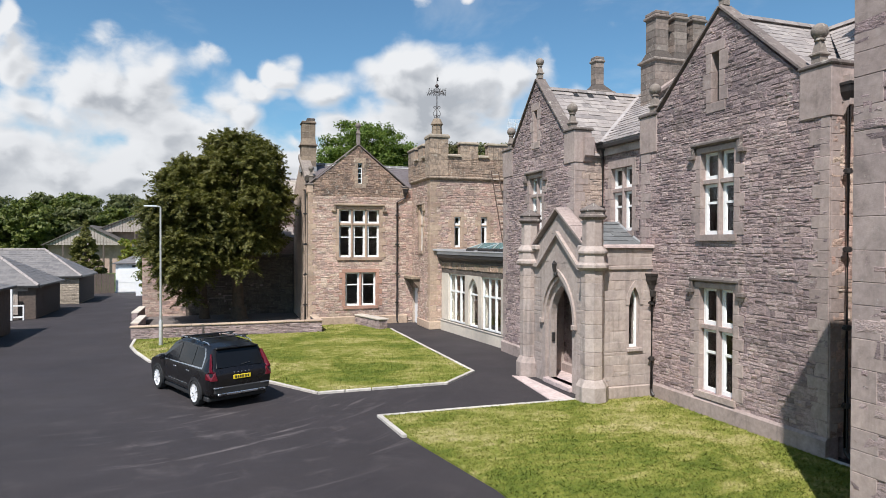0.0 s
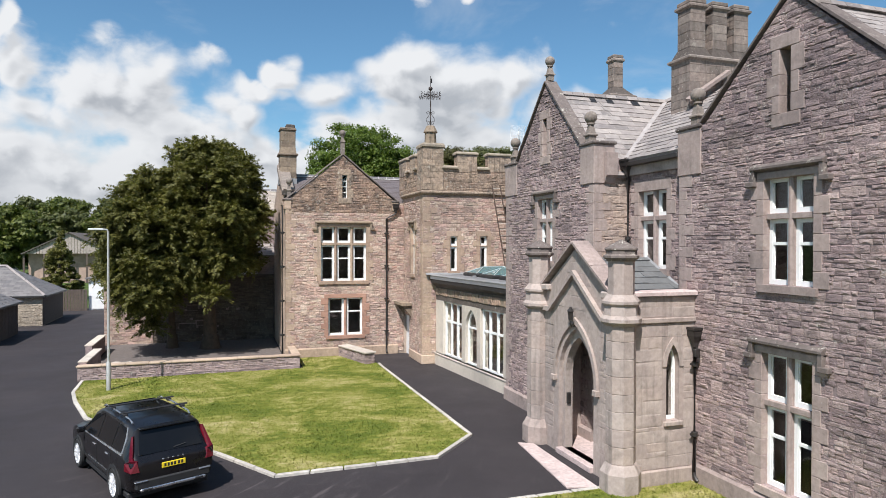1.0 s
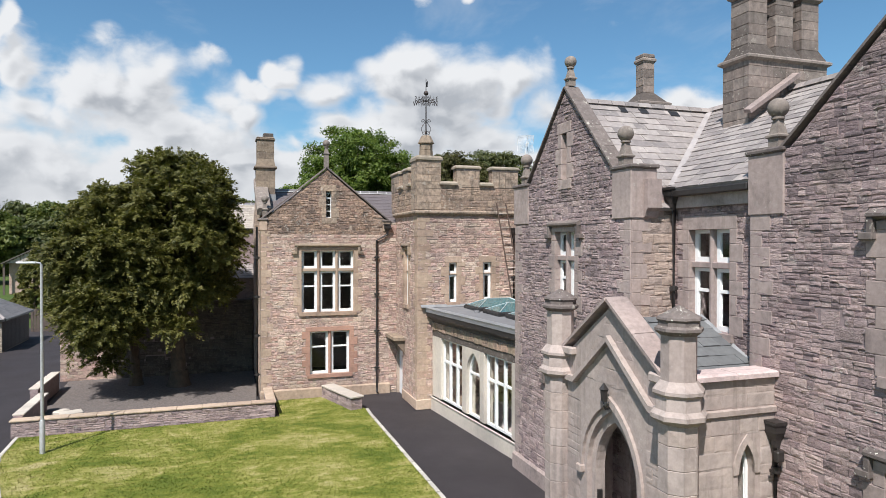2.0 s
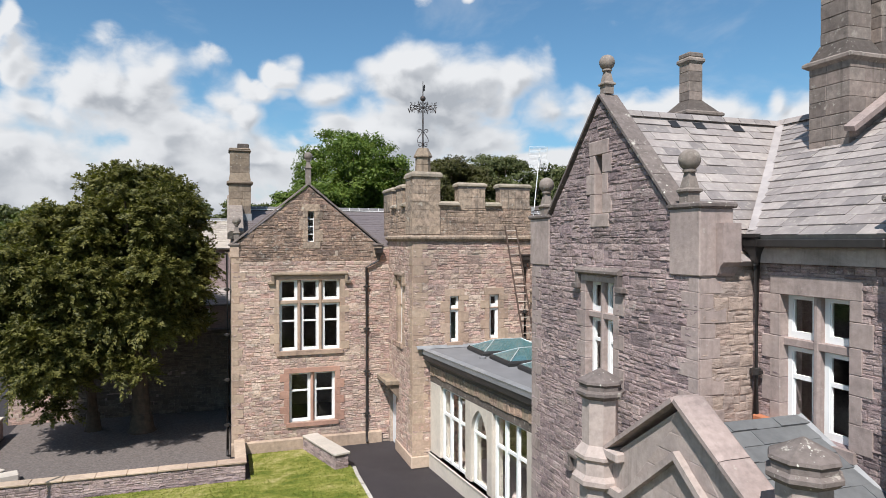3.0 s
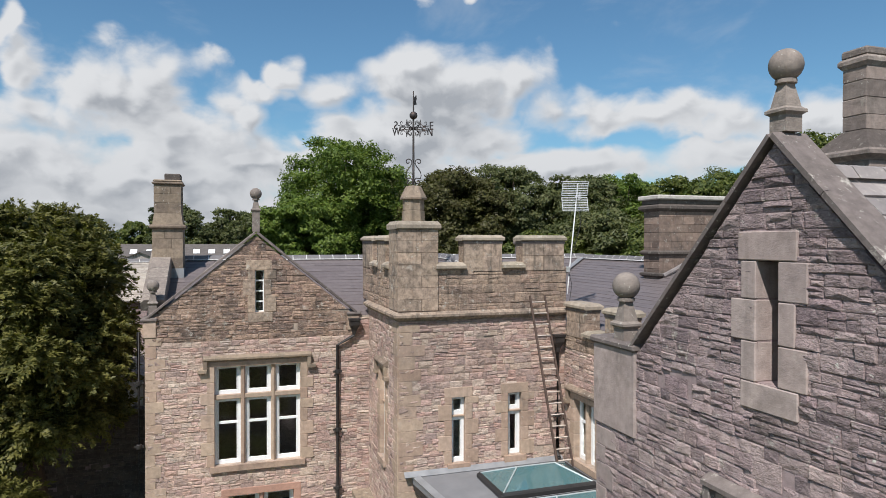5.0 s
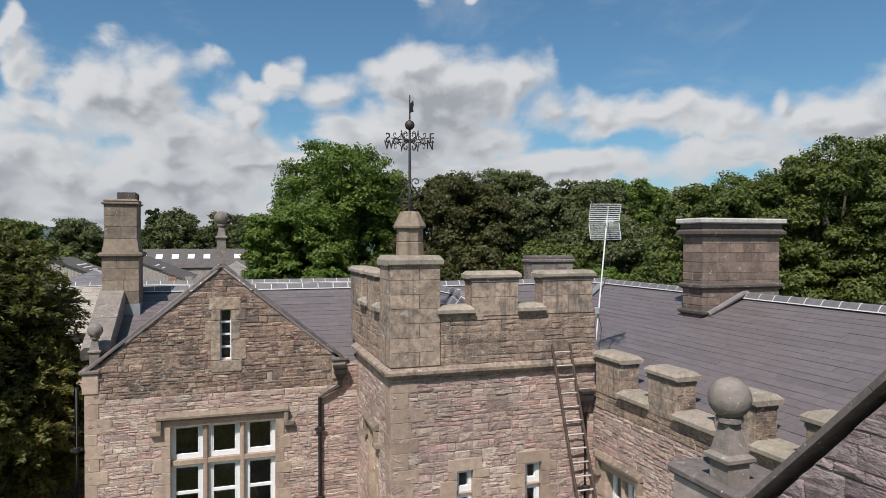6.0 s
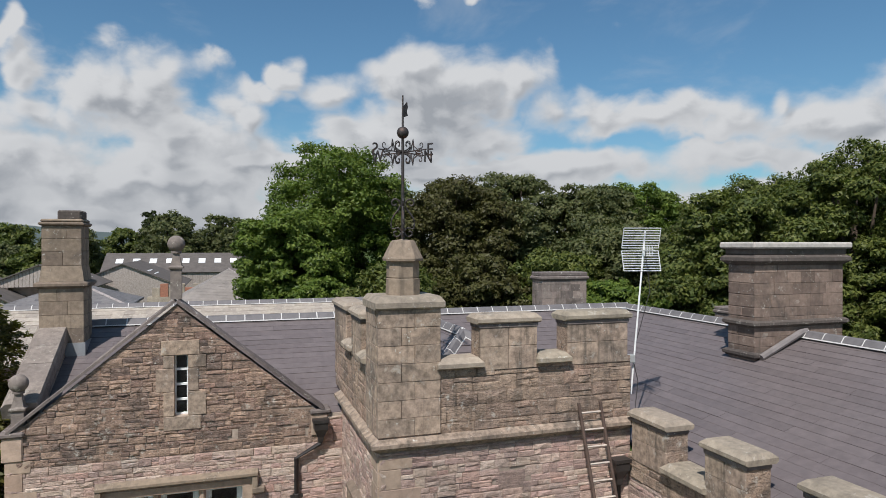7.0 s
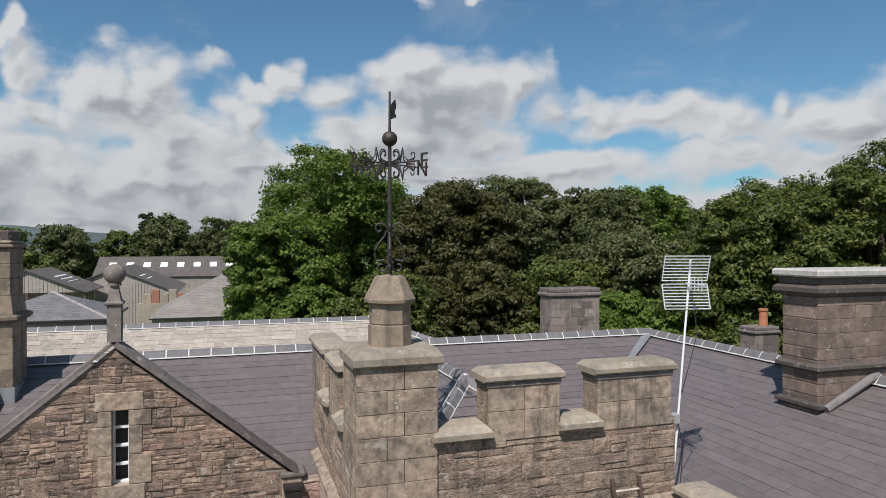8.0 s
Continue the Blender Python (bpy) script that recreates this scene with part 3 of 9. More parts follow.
def lay(poly, holes, course, length, rng, gap=0.012, stagger=None):
    """Lays pieces in courses over an outline of (u, v), leaving the holes (u0, u1, v0, v1) free. course and length are (least, most).
    Gives the four corners of each piece and whether it is a full rectangle."""
    v, top = min(q for _, q in poly), max(q for _, q in poly)
    cuts = sorted({q for h in holes for q in h[2:] if v < q < top})
    row = 0
    while v < top - 0.03:
        hgt = rng.uniform(*course)
        v1 = min(v + hgt, top)
        for c in cuts:
            if v + 0.03 < c < v1 + 0.05:
                v1 = c
                break
        lo, hi = crossings(poly, v + 1e-3), crossings(poly, v1 - 1e-3)
        if len(lo) != len(hi):
            lo = hi = crossings(poly, (v + v1) / 2)
        for a, b in zip(lo, hi):
            spans = [(a[0], b[0], a[1], b[1])]
            for h0, h1, g0, g1 in holes:
                if g0 < (v + v1) / 2 < g1:
                    nxt = []
                    for l0, l1, r0, r1 in spans:
                        if h1 <= max(l0, l1) or h0 >= min(r0, r1):
                            nxt.append((l0, l1, r0, r1))
                            continue
                        if h0 > min(l0, l1):
                            nxt.append((l0, l1, h0, h0))
                        if h1 < max(r0, r1):
                            nxt.append((h1, h1, r0, r1))
                    spans = nxt
            for l0, l1, r0, r1 in spans:
                u, full = l0, abs(l0 - l1) < 1e-4
                u_top = l1
                end, end_top = r0, r1
                first = True
                while u < end - 0.02 or u_top < end_top - 0.02:
                    step = rng.uniform(*length) * (0.5 if first and (row % 2 if stagger else rng.random() < 0.5) else 1)
                    w = max(u, u_top) + step
                    last = w > min(end, end_top) - length[0] * 0.6
                    w0, w1 = (end, end_top) if last else (w, w)
                    ok = full and (not last or abs(r0 - r1) < 1e-4)
                    if max(w0 - u, w1 - u_top) > 0.04:
                        yield (u + gap / 2, v + gap / 2, w0 - gap / 2, w1 - gap / 2, u_top + gap / 2, v1 - gap / 2, ok)
                    u = u_top = w0
                    if last:
                        break
                    first, full = False, True
        v = v1
        row += 1


def stone_lib(rng, count=8, chamfer=0.07):
    """Unit stones with a rough, slightly cushioned face, to be scaled to size."""
    lib = []
    for k in range(count):
        bm = bmesh.new()
        j = lambda s: rng.uniform(-s, s)
        back = [bm.verts.new((x, 0.0, z)) for x, z in ((0, 0), (1, 0), (1, 1), (0, 1))]
        mid = [bm.verts.new((x + j(0.03), -0.6 + j(0.2), z + j(0.065))) for x, z in ((0, 0), (1, 0), (1, 1), (0, 1))]
        c, d = chamfer * 0.6, chamfer * 1.6
        front = [bm.verts.new((x + j(0.05), -1 + j(0.4), z + j(0.085))) for x, z in ((c, d), (1 - c, d), (1 - c, 1 - d), (c, 1 - d))]
        hub = bm.verts.new((0.5 + j(0.3), -1.15 + j(0.5), 0.5 + j(0.25)))
        for a, b in ((back, mid), (mid, front)):
            for i in range(4):
                bm.faces.new((a[i], a[(i + 1) % 4], b[(i + 1) % 4], b[i]))
        for i in range(4):
            bm.faces.new((front[i], front[(i + 1) % 4], hub))
        lib.append(bm)
    return lib


def joined(name, verts, faces, mat, parent, m=I4, label="", kind=""):
    me = bpy.data.meshes.new(name)
    me.from_pydata(verts, [], faces)
    me.materials.append(mat)
    me.update()
    ob = new(name, me)
    if parent:
        hang(ob, parent, m)
    else:
        ob.matrix_basis = m
    if label:
        ob["label"] = label
    if kind:
        ob["kind"] = kind
    return ob


PENDING = []        # pieces of walls and roofs, laid last


def masonry(parent, m, poly, holes, mat, seed, course=(0.075, 0.18), length=(0.12, 0.38), proud=0.018, near=None, name="stone", gap=0.007, limit=300):
    PENDING.append((parent, m, poly, holes, mat, seed, course, length, proud, near, name, gap, limit, "stone"))


def slating(parent, m, poly, holes, mat, seed, course=0.24, length=(0.28, 0.42), near=None, limit=300, thick=0.014, name="slate"):
    PENDING.append((parent, m, poly, holes, mat, seed, (course, course), length, thick, near, name, 0.004, limit, "slate"))


def lay_pending():
    rng = random.Random(5)
    lib = stone_lib(rng, 14)
    stone_shapes = []
    for bm in lib:
        bm.verts.index_update()
        stone_shapes.append(([tuple(v.co) for v in bm.verts], [tuple(v.index for v in f.verts) for f in bm.faces]))
    slate_shape = ([(x, y, z) for y, z in ((0.0, 0.0), (-1.0, 0.0), (-0.25, 1.18), (0.0, 1.18)) for x in (0, 1)],
                   [(0, 1, 3, 2), (2, 3, 5, 4), (4, 5, 7, 6), (0, 2, 4, 6), (1, 7, 5, 3), (0, 6, 7, 1)])
    meshes = {}
    for parent, m, poly, holes, mat, seed, course, length, proud, near, name, gap, limit, style in PENDING:
        r = random.Random(seed)
        pieces = []
        for u0, v0, u1, u1t, u0t, v1, full in lay(poly, holes, course, length, r, gap, style == "slate"):
            if v1 - v0 > 0.015:
                # some stones are laid as two thin ones, so that the beds step up and down
                if style == "stone" and full and v1 - v0 > 0.1 and r.random() < 0.28:
                    vm = v0 + (v1 - v0) * r.uniform(0.35, 0.65)
                    um = u0 + (u1 - u0) * r.uniform(0.35, 0.65)
                    if u1 - u0 > 0.3 and r.random() < 0.6:
                        pieces.append((u0, v0, um - gap / 2, um - gap / 2, u0, vm - gap / 2, True, r.random()))
                        pieces.append((um + gap / 2, v0, u1, u1, um + gap / 2, vm - gap / 2, True, r.random()))
                    else:
                        pieces.append((u0, v0, u1, u1, u0, vm - gap / 2, True, r.random()))
                    pieces.append((u0, vm + gap / 2, u1, u1, u0, v1, True, r.random()))
                    continue
                pieces.append((u0, v0, u1, u1t, u0t, v1, full, r.random()))
        if style == "stone" and course[1] < 0.26 and proud > 0.014:
            # larger squared blocks here and there among the rubble
            us, vs_ = [q[0] for q in poly], [q[1] for q in poly]
            for _ in range(int((max(us) - min(us)) * (max(vs_) - min(vs_)) * 0.55)):
                w, g = r.uniform(0.3, 0.62), r.uniform(0.17, 0.3)
                u, v = r.uniform(min(us), max(us) - w), r.uniform(min(vs_), max(vs_) - g)
                if not all(any(a + 0.03 < u and u + w < b - 0.03 for a, b in crossings(poly, vv)) for vv in (v, v + g)):
                    continue
                if any(u < h1 + 0.03 and u + w > h0 - 0.03 and v < g1 + 0.03 and v + g > g0 - 0.03 for h0, h1, g0, g1 in holes):
                    continue
                pieces = [q for q in pieces if not (u - 0.02 < (q[0] + q[2]) / 2 < u + w + 0.02 and v < (q[1] + q[5]) / 2 < v + g)]
                pieces.append((u, v, u + w, u + w, u, v + g, True, (0.97 + 0.03 * r.random()) - 0.137 * r.randrange(3)))
        if near is not None and limit:
            order = sorted((i for i, p in enumerate(pieces) if p[6]), key=lambda i: (pieces[i][0] - near[0]) ** 2 + (pieces[i][1] - near[1]) ** 2)
            single = set(order[:limit])
        else:
            single = set()
        verts, faces = [], []
        for i, (u0, v0, u1, u1t, u0t, v1, full, q) in enumerate(pieces):
            k = int(q * 997) % len(stone_shapes)
            vs, fs = stone_shapes[k] if style == "stone" else slate_shape
            deep = proud * (0.55 + 0.9 * ((q * 7.31) % 1.0))
            if i in single:
                key = (style, k if style == "stone" else 0, mat.name)
                if key not in meshes:
                    me = bpy.data.meshes.new(name)
                    me.from_pydata(vs, [], fs)
                    me.materials.append(mat)
                    me.update()
                    meshes[key] = me
                ob = new(name, meshes[key])
                hang(ob, parent, m @ Matrix.Translation((u0, 0, v0)) @ Matrix.Diagonal((u1 - u0, deep, v1 - v0, 1)))
            else:
                base = len(verts)
                for x, y, z in vs:
                    zz = min(z, 1.0) if not full else z
                    left, right = u0 + (u0t - u0) * min(zz, 1), u1 + (u1t - u1) * min(zz, 1)
                    verts.append((left + (right - left) * x, y * deep, v0 + (v1 - v0) * zz))
                faces.extend(tuple(base + a for a in f) for f in fs)
        if faces:
            joined("stonework" if style == "stone" else "slate_course", verts, faces, mat, parent, m, kind="stuff")
    for bm in lib:
        bm.free()


def wall_body(name, poly, holes, thick, mat, parent, m, label=""):
    """A solid wall with openings through it: upright strips between the edges of its openings and the corners of its outline."""
    bm = bmesh.new()
    us = sorted({round(u, 4) for u, _ in poly} | {round(h, 4) for q in holes for h in q[:2]})

    def ends(u, side):
        vs = []
        for i in range(len(poly)):
            (u0, a), (u1, b) = poly[i], poly[(i + 1) % len(poly)]
            if abs(u1 - u0) > 1e-6 and min(u0, u1) - 1e-6 <= u <= max(u0, u1) + 1e-6:
                mid = (u0 + u1) / 2
                if (side > 0 and max(u0, u1) > u + 1e-6) or (side < 0 and min(u0, u1) < u - 1e-6):
                    vs.append(a + (b - a) * (u - u0) / (u1 - u0))
        return min(vs), max(vs)

    for a, b in zip(us, us[1:]):
        if b - a < 1e-4:
            continue
        la, ha = ends(a, 1)
        lb, hb = ends(b, -1)
        cuts = sorted((h[2], h[3]) for h in holes if h[0] <= a + 1e-4 and h[1] >= b - 1e-4)
        za, zb = la, lb
        for c0, c1 in cuts:
            if c0 > za + 1e-4:
                extrude(bm, [(a, za), (b, zb), (b, c0), (a, c0)], 0, thick)
            za = zb = c1
        extrude(bm, [(a, za), (b, zb), (b, hb), (a, ha)], 0, thick)
    bmesh.ops.remove_doubles(bm, verts=bm.verts, dist=1e-4)
    return part(name, bm, mat, parent, label, m)


# ---- windows
def window(parent, m, u0, u1, v0, v1, lights, transoms, dress, hood=0.0, deep=0.15, mull=0.13, jamb=0.2, sashes=True, lintel=0.3, sill_out=0.05, label=""):
    """A stone-mullioned window filling the hole (u0, u1, v0, v1): dressed surround, mullions, transoms, white frames, panes, label mould."""
    bm = bmesh.new()
    rng = random.Random(int((u0 + v0) * 100))
    box(bm, u0 - jamb, u1 + jamb, -0.036, 0.30, v1 - 0.004, v1 + max(lintel, 0.1), 0.008)
    win = part("window", bm, dress, parent, label, m)
    v, k = v0 - 0.02, 0
    while v < v1 - 0.05:
        h = min(rng.uniform(0.28, 0.42), v1 - v)
        if v1 - v - h < 0.15:
            h = v1 - v
        for s in (0, 1):
            w = jamb + (0.17 if (k + s) % 2 else 0.0)
            a, b = (u0 - w, u0 + 0.004) if s == 0 else (u1 - 0.004, u1 + w)
            bm = bmesh.new()
            box(bm, a, b, -0.034, 0.30, v + 0.004, v + h - 0.004, 0.008)
            part("jamb_stone", bm, dress, win, "", m)
        v, k = v + h, k + 1
    bm = bmesh.new()
    extrude(bm, [(u0 - jamb * 0.6, v0 - 0.17), (u1 + jamb * 0.6, v0 - 0.17), (u1 + jamb * 0.6, v0 - 0.005), (u0 - jamb * 0.6, v0 - 0.005)], -0.04 - sill_out, 0.3)
    part("sill", bm, dress, win, "", m)
    pitch = (u1 - u0 + mull) / lights
    for i in range(1, lights):
        bm = bmesh.new()
        c = u0 - mull + pitch * i
        extrude(bm, [(c, v0), (c + mull, v0), (c + mull, v1), (c, v1)], 0.03, 0.26)
        bmesh.ops.bevel(bm, geom=[e for e in bm.edges if abs(e.verts[0].co.z - e.verts[1].co.z) > 0.1 and e.verts[0].co.y < 0.1], offset=0.04, segments=1, affect="EDGES")
        part("mullion", bm, dress, win, "", m)
    for t in transoms:
        bm = bmesh.new()
        box(bm, u0, u1, 0.045, 0.25, t - mull / 2, t + mull / 2, 0.012)
        part("transom", bm, dress, win, "", m)
    rows = [v0] + [t for t in transoms] + [v1]
    for i in range(lights):
        a = u0 + pitch * i
        b = a + pitch - mull
        for j in range(len(rows) - 1):
            z0 = rows[j] + (mull / 2 if j else 0)
            z1 = rows[j + 1] - (mull / 2 if j < len(rows) - 2 else 0)
            casement(win, m, a, b, z0, z1, deep, sashes and (z1 - z0) > 1.05)
    if hood:
        bm = bmesh.new()
        a, b, t = u0 - jamb - 0.1, u1 + jamb + 0.1, v1 + lintel + 0.02
        prof = [(-0.15, 0.05), (-0.15, 0.10), (-0.03, 0.17), (0.02, 0.17), (0.02, 0.0), (-0.05, 0.0)]

        def run(x0, x1, zt, drop):
            lo = [bm.verts.new((x0, y, zt + z)) for y, z in prof]
            hi = [bm.verts.new((x1, y, zt + z)) for y, z in prof]
            for q in range(len(prof)):
                w = (q + 1) % len(prof)
                bm.faces.new((lo[q], lo[w], hi[w], hi[q]))
            bm.faces.new(lo[::-1])
            bm.faces.new(hi)
        run(a, b, t, 0)
        box(bm, a, a + 0.11, -0.13, 0.02, t - hood, t + 0.04, 0.01)
        box(bm, b - 0.11, b, -0.13, 0.02, t - hood, t + 0.04, 0.01)
        box(bm, a - 0.14, a + 0.11, -0.14, 0.02, t - hood - 0.10, t - hood + 0.02, 0.015)
        box(bm, b - 0.11, b + 0.14, -0.14, 0.02, t - hood - 0.10, t - hood + 0.02, 0.015)
        part("hood_mould", bm, WING_STACK if dress is DRESS_BUFF else ASHLAR_GREY, win, "", m)
    return win


def casement(win, m, a, b, z0, z1, deep, split=False, f=0.085, bars=()):
    """A white frame with its pane, and a meeting rail where the light is tall."""
    bm = bmesh.new()
    box(bm, a, a + f, deep, deep + 0.07, z0, z1)
    box(bm, b - f, b, deep, deep + 0.07, z0, z1)
    box(bm, a + f, b - f, deep, deep + 0.07, z0, z0 + f * 1.3)
    box(bm, a + f, b - f, deep, deep + 0.07, z1 - f, z1)
    g = 0.028
    if b - a < 0.4:
        g = 0.008
    box(bm, a + f + 0.004, a + f + g, deep + 0.015, deep + 0.06, z0 + f * 1.3, z1 - f)
    box(bm, b - f - g, b - f - 0.004, deep + 0.015, deep + 0.06, z0 + f * 1.3, z1 - f)
    if split:
        c = z0 + (z1 - z0) * 0.63
        box(bm, a + f, b - f, deep + 0.01, deep + 0.065, c - 0.035, c + 0.035)
    for c in bars:
        box(bm, a + f, b - f, deep + 0.01, deep + 0.065, c - 0.022, c + 0.022)
    part("frame", bm, WHITE_PAINT, win, "white painted frame", m)
    bm = bmesh.new()
    box(bm, a + f * 0.7, b - f * 0.7, deep + 0.034, deep + 0.042, z0 + f * 0.7, z1 - f * 0.7)
    pane = part("pane", bm, GLASS, win, "", m)
    pane.visible_shadow = False


def quoins(parent, m, u, v0, v1, side, mat, proud=0.024, long=0.48, short=0.27, rise=0.3, deep=0.12, seed=1, skip=()):
    """Dressed corner stones, long and short by turns. side: +1 if the wall lies to the right of the corner."""
    rng = random.Random(seed)
    v, k = v0, 0
    while v < v1 - 0.05:
        h = min(rise * rng.uniform(0.8, 1.25), v1 - v)
        w = (long if k % 2 else short) * rng.uniform(0.85, 1.15)
        bm = bmesh.new()
        a, b = (u - 0.0, u + w) if side > 0 else (u - w, u)
        box(bm, a, b, -proud - rng.uniform(0, 0.005), deep, v + 0.004, v + h - 0.004, 0.006)
        part("quoin", bm, mat, parent, "", m)
        v, k = v + h, k + 1


def coping(parent, m, pts, mat, width, thick, over, seed=2, piece=0.75, name="coping_stone"):
    """Coping slabs along a line of (u, v) points on top of a wall, from `over` before its face to width behind it."""
    rng = random.Random(seed)
    for (u0, v0), (u1, v1) in zip(pts, pts[1:]):
        n = max(1, round(math.hypot(u1 - u0, v1 - v0) / piece))
        d = Vector((u1 - u0, 0, v1 - v0)).normalized()
        up = Vector((-d.z, 0, d.x))
        up = up if up.z > 0 else -up
        for i in range(n):
            a = Vector((u0 + (u1 - u0) * i / n, 0, v0 + (v1 - v0) * i / n)) + d * 0.004
            b = Vector((u0 + (u1 - u0) * (i + 1) / n, 0, v0 + (v1 - v0) * (i + 1) / n)) - d * 0.004
            lift = rng.uniform(-0.006, 0.006)
            bm = bmesh.new()
            ends = []
            for p in (a, b):
                ring = []
                for y, h in ((-over, 0.0), (-over, thick * 0.75), (-over * 0.3, thick + lift), (width - 0.03, thick + lift), (width, thick * 0.8), (width, 0.0)):
                    q = p + up * h
                    ring.append(bm.verts.new((q.x, y, q.z)))
                ends.append(ring)
            for k in range(6):
                bm.faces.new((ends[0][k], ends[0][(k + 1) % 6], ends[1][(k + 1) % 6], ends[1][k]))
            bm.faces.new(ends[0][::-1])
            bm.faces.new(ends[1])
            part(name, bm, mat, parent, "", m)


def ball_finial(parent, x, y, z, size=1.0, mat=None, name="ball_finial", foot=0.0):
    """A stone ball on a block, a moulded flange and a tapered neck; foot: how much the block is lengthened."""
    s = size
    q = 2 ** 0.5
    bm = bmesh.new()
    h = 0.2 * s + foot
    lathe(bm, [(0.15 * s * q, -0.03), (0.15 * s * q, h), (0.2 * s * q, h + 0.04 * s), (0.2 * s * q, h + 0.08 * s), (0.145 * s * q, h + 0.12 * s), (0.085 * s * q, h + 0.43 * s), (0.085 * s * q, h + 0.47 * s)], 4, turn=math.pi / 4)
    ped = part(name, bm, mat or BALL_STONE, parent, "", Matrix.Translation((x, y, z)))
    bm = bmesh.new()
    lathe(bm, [(0.1 * s, 0.46 * s), (0.15 * s, 0.47 * s), (0.15 * s, 0.525 * s), (0.09 * s, 0.55 * s)], 14)
    part("neck_ring", bm, mat or BALL_STONE, ped, "", Matrix.Translation((x, y, z + h)))
    bm = bmesh.new()
    bmesh.ops.create_uvsphere(bm, u_segments=24, v_segments=16, radius=0.24 * s)
    part("ball", bm, mat or BALL_STONE, ped, "", Matrix.Translation((x, y, z + h + 0.74 * s)), True)
    return ped


def downpipe(x, y, top, bottom, out=(-1, 0), r=0.055, group="", hopper=True, swan=None, label="black cast-iron downpipe fixed to the stone wall"):
    """A cast-iron rainwater pipe with its hopper, sockets and shoe. out: the way the wall faces."""
    pipe = thing("downpipe", (x, y, bottom), label, "drainpipe", group or "rainwater pipes")
    ox, oy = out
    bm = bmesh.new()
    pts = [(x, y, top)] if not swan else [(x + swan[0], y + swan[1], top + swan[2]), (x + swan[0], y + swan[1], top + swan[2] - 0.15), (x, y, top)]
    pts += [(x, y, bottom + 0.25), (x + ox * 0.02, y + oy * 0.02, bottom + 0.14), (x + ox * 0.13, y + oy * 0.13, bottom + 0.04)]
    tube(bm, pts, r, 10)
    part("pipe", bm, IRON_BLACK, pipe, "", I4, True)
    z = bottom + 1.2
    while z < top - 0.3:
        bm = bmesh.new()
        lathe(bm, [(r + 0.022, z - 0.06), (r + 0.025, z - 0.03), (r + 0.025, z + 0.05), (r + 0.012, z + 0.06)], 10, (x, y))
        box(bm, x - (0.13 if oy else 0.02), x + (0.13 if oy else 0.02), y - (0.13 if ox else 0.02), y + (0.13 if ox else 0.02), z - 0.03, z + 0.03)
        part("bracket", bm, IRON_BLACK, pipe)
        z += 1.75
    if hopper:
        hx, hy, hz = (x, y, top) if not swan else (x + swan[0], y + swan[1], top + swan[2])
        bm = bmesh.new()
        lathe(bm, [(0.07, hz - 0.12), (0.09, hz), (0.20, hz + 0.16), (0.21, hz + 0.30), (0.24, hz + 0.31), (0.24, hz + 0.37)], 4, (hx, hy), math.pi / 4)
        part("hopper", bm, IRON_BLACK, pipe)
    return pipe
# ---------------------------------------------------------------- the ground
def outline_strip(pts, width):
    """The outline moved inwards by width (pts run anticlockwise)."""
    out = []
    n = len(pts)
    for i in range(n):
        p, a, b = Vector(pts[i]), Vector(pts[i - 1]), Vector(pts[(i + 1) % n])
        d0, d1 = (p - a).normalized(), (b - p).normalized()
        n0, n1 = Vector((-d0.y, d0.x)), Vector((-d1.y, d1.x))
        k = (n0 + n1)
        k = k / max(0.3, k.length_squared) * 2
        out.append(tuple(p + k * width))
    return out


bm = bmesh.new()
slab(bm, [(-1500, -900), (1500, -900), (1500, 2600), (-1500, 2600)], -0.6, -0.012)
tagged(part("ground", bm, FIELD), "green pasture reaching to the horizon", "ground", kind="structure")
bm = bmesh.new()
slab(bm, [(-40, -40), (24, -40), (24, 70), (-40, 70)], -0.4, 0.0)
tagged(part("road", bm, ASPHALT), "dark tarmac drive with pale dusty tyre scuffs", "drive", kind="structure")

LAWN_FAR = [(2.81, 20.9), (7.26, 21.02), (8.93, 22.72), (8.86, 34.4), (8.9, 35.3), (8.0, 38.1), (5.05, 38.1), (5.05, 35.3), (-4.25, 35.3), (-4.15, 32.9), (-3.75, 31.2), (-2.9, 28.5), (-1.6, 26.6), (1.35, 23.25)]
LAWN_NEAR = [(5.3, 3.0), (9.3, 3.0), (9.3, 7.6), (12.9, 7.6), (12.9, 17.4), (10.4, 17.7), (4.03, 17.73), (4.2, 15.6), (4.95, 11.7)]


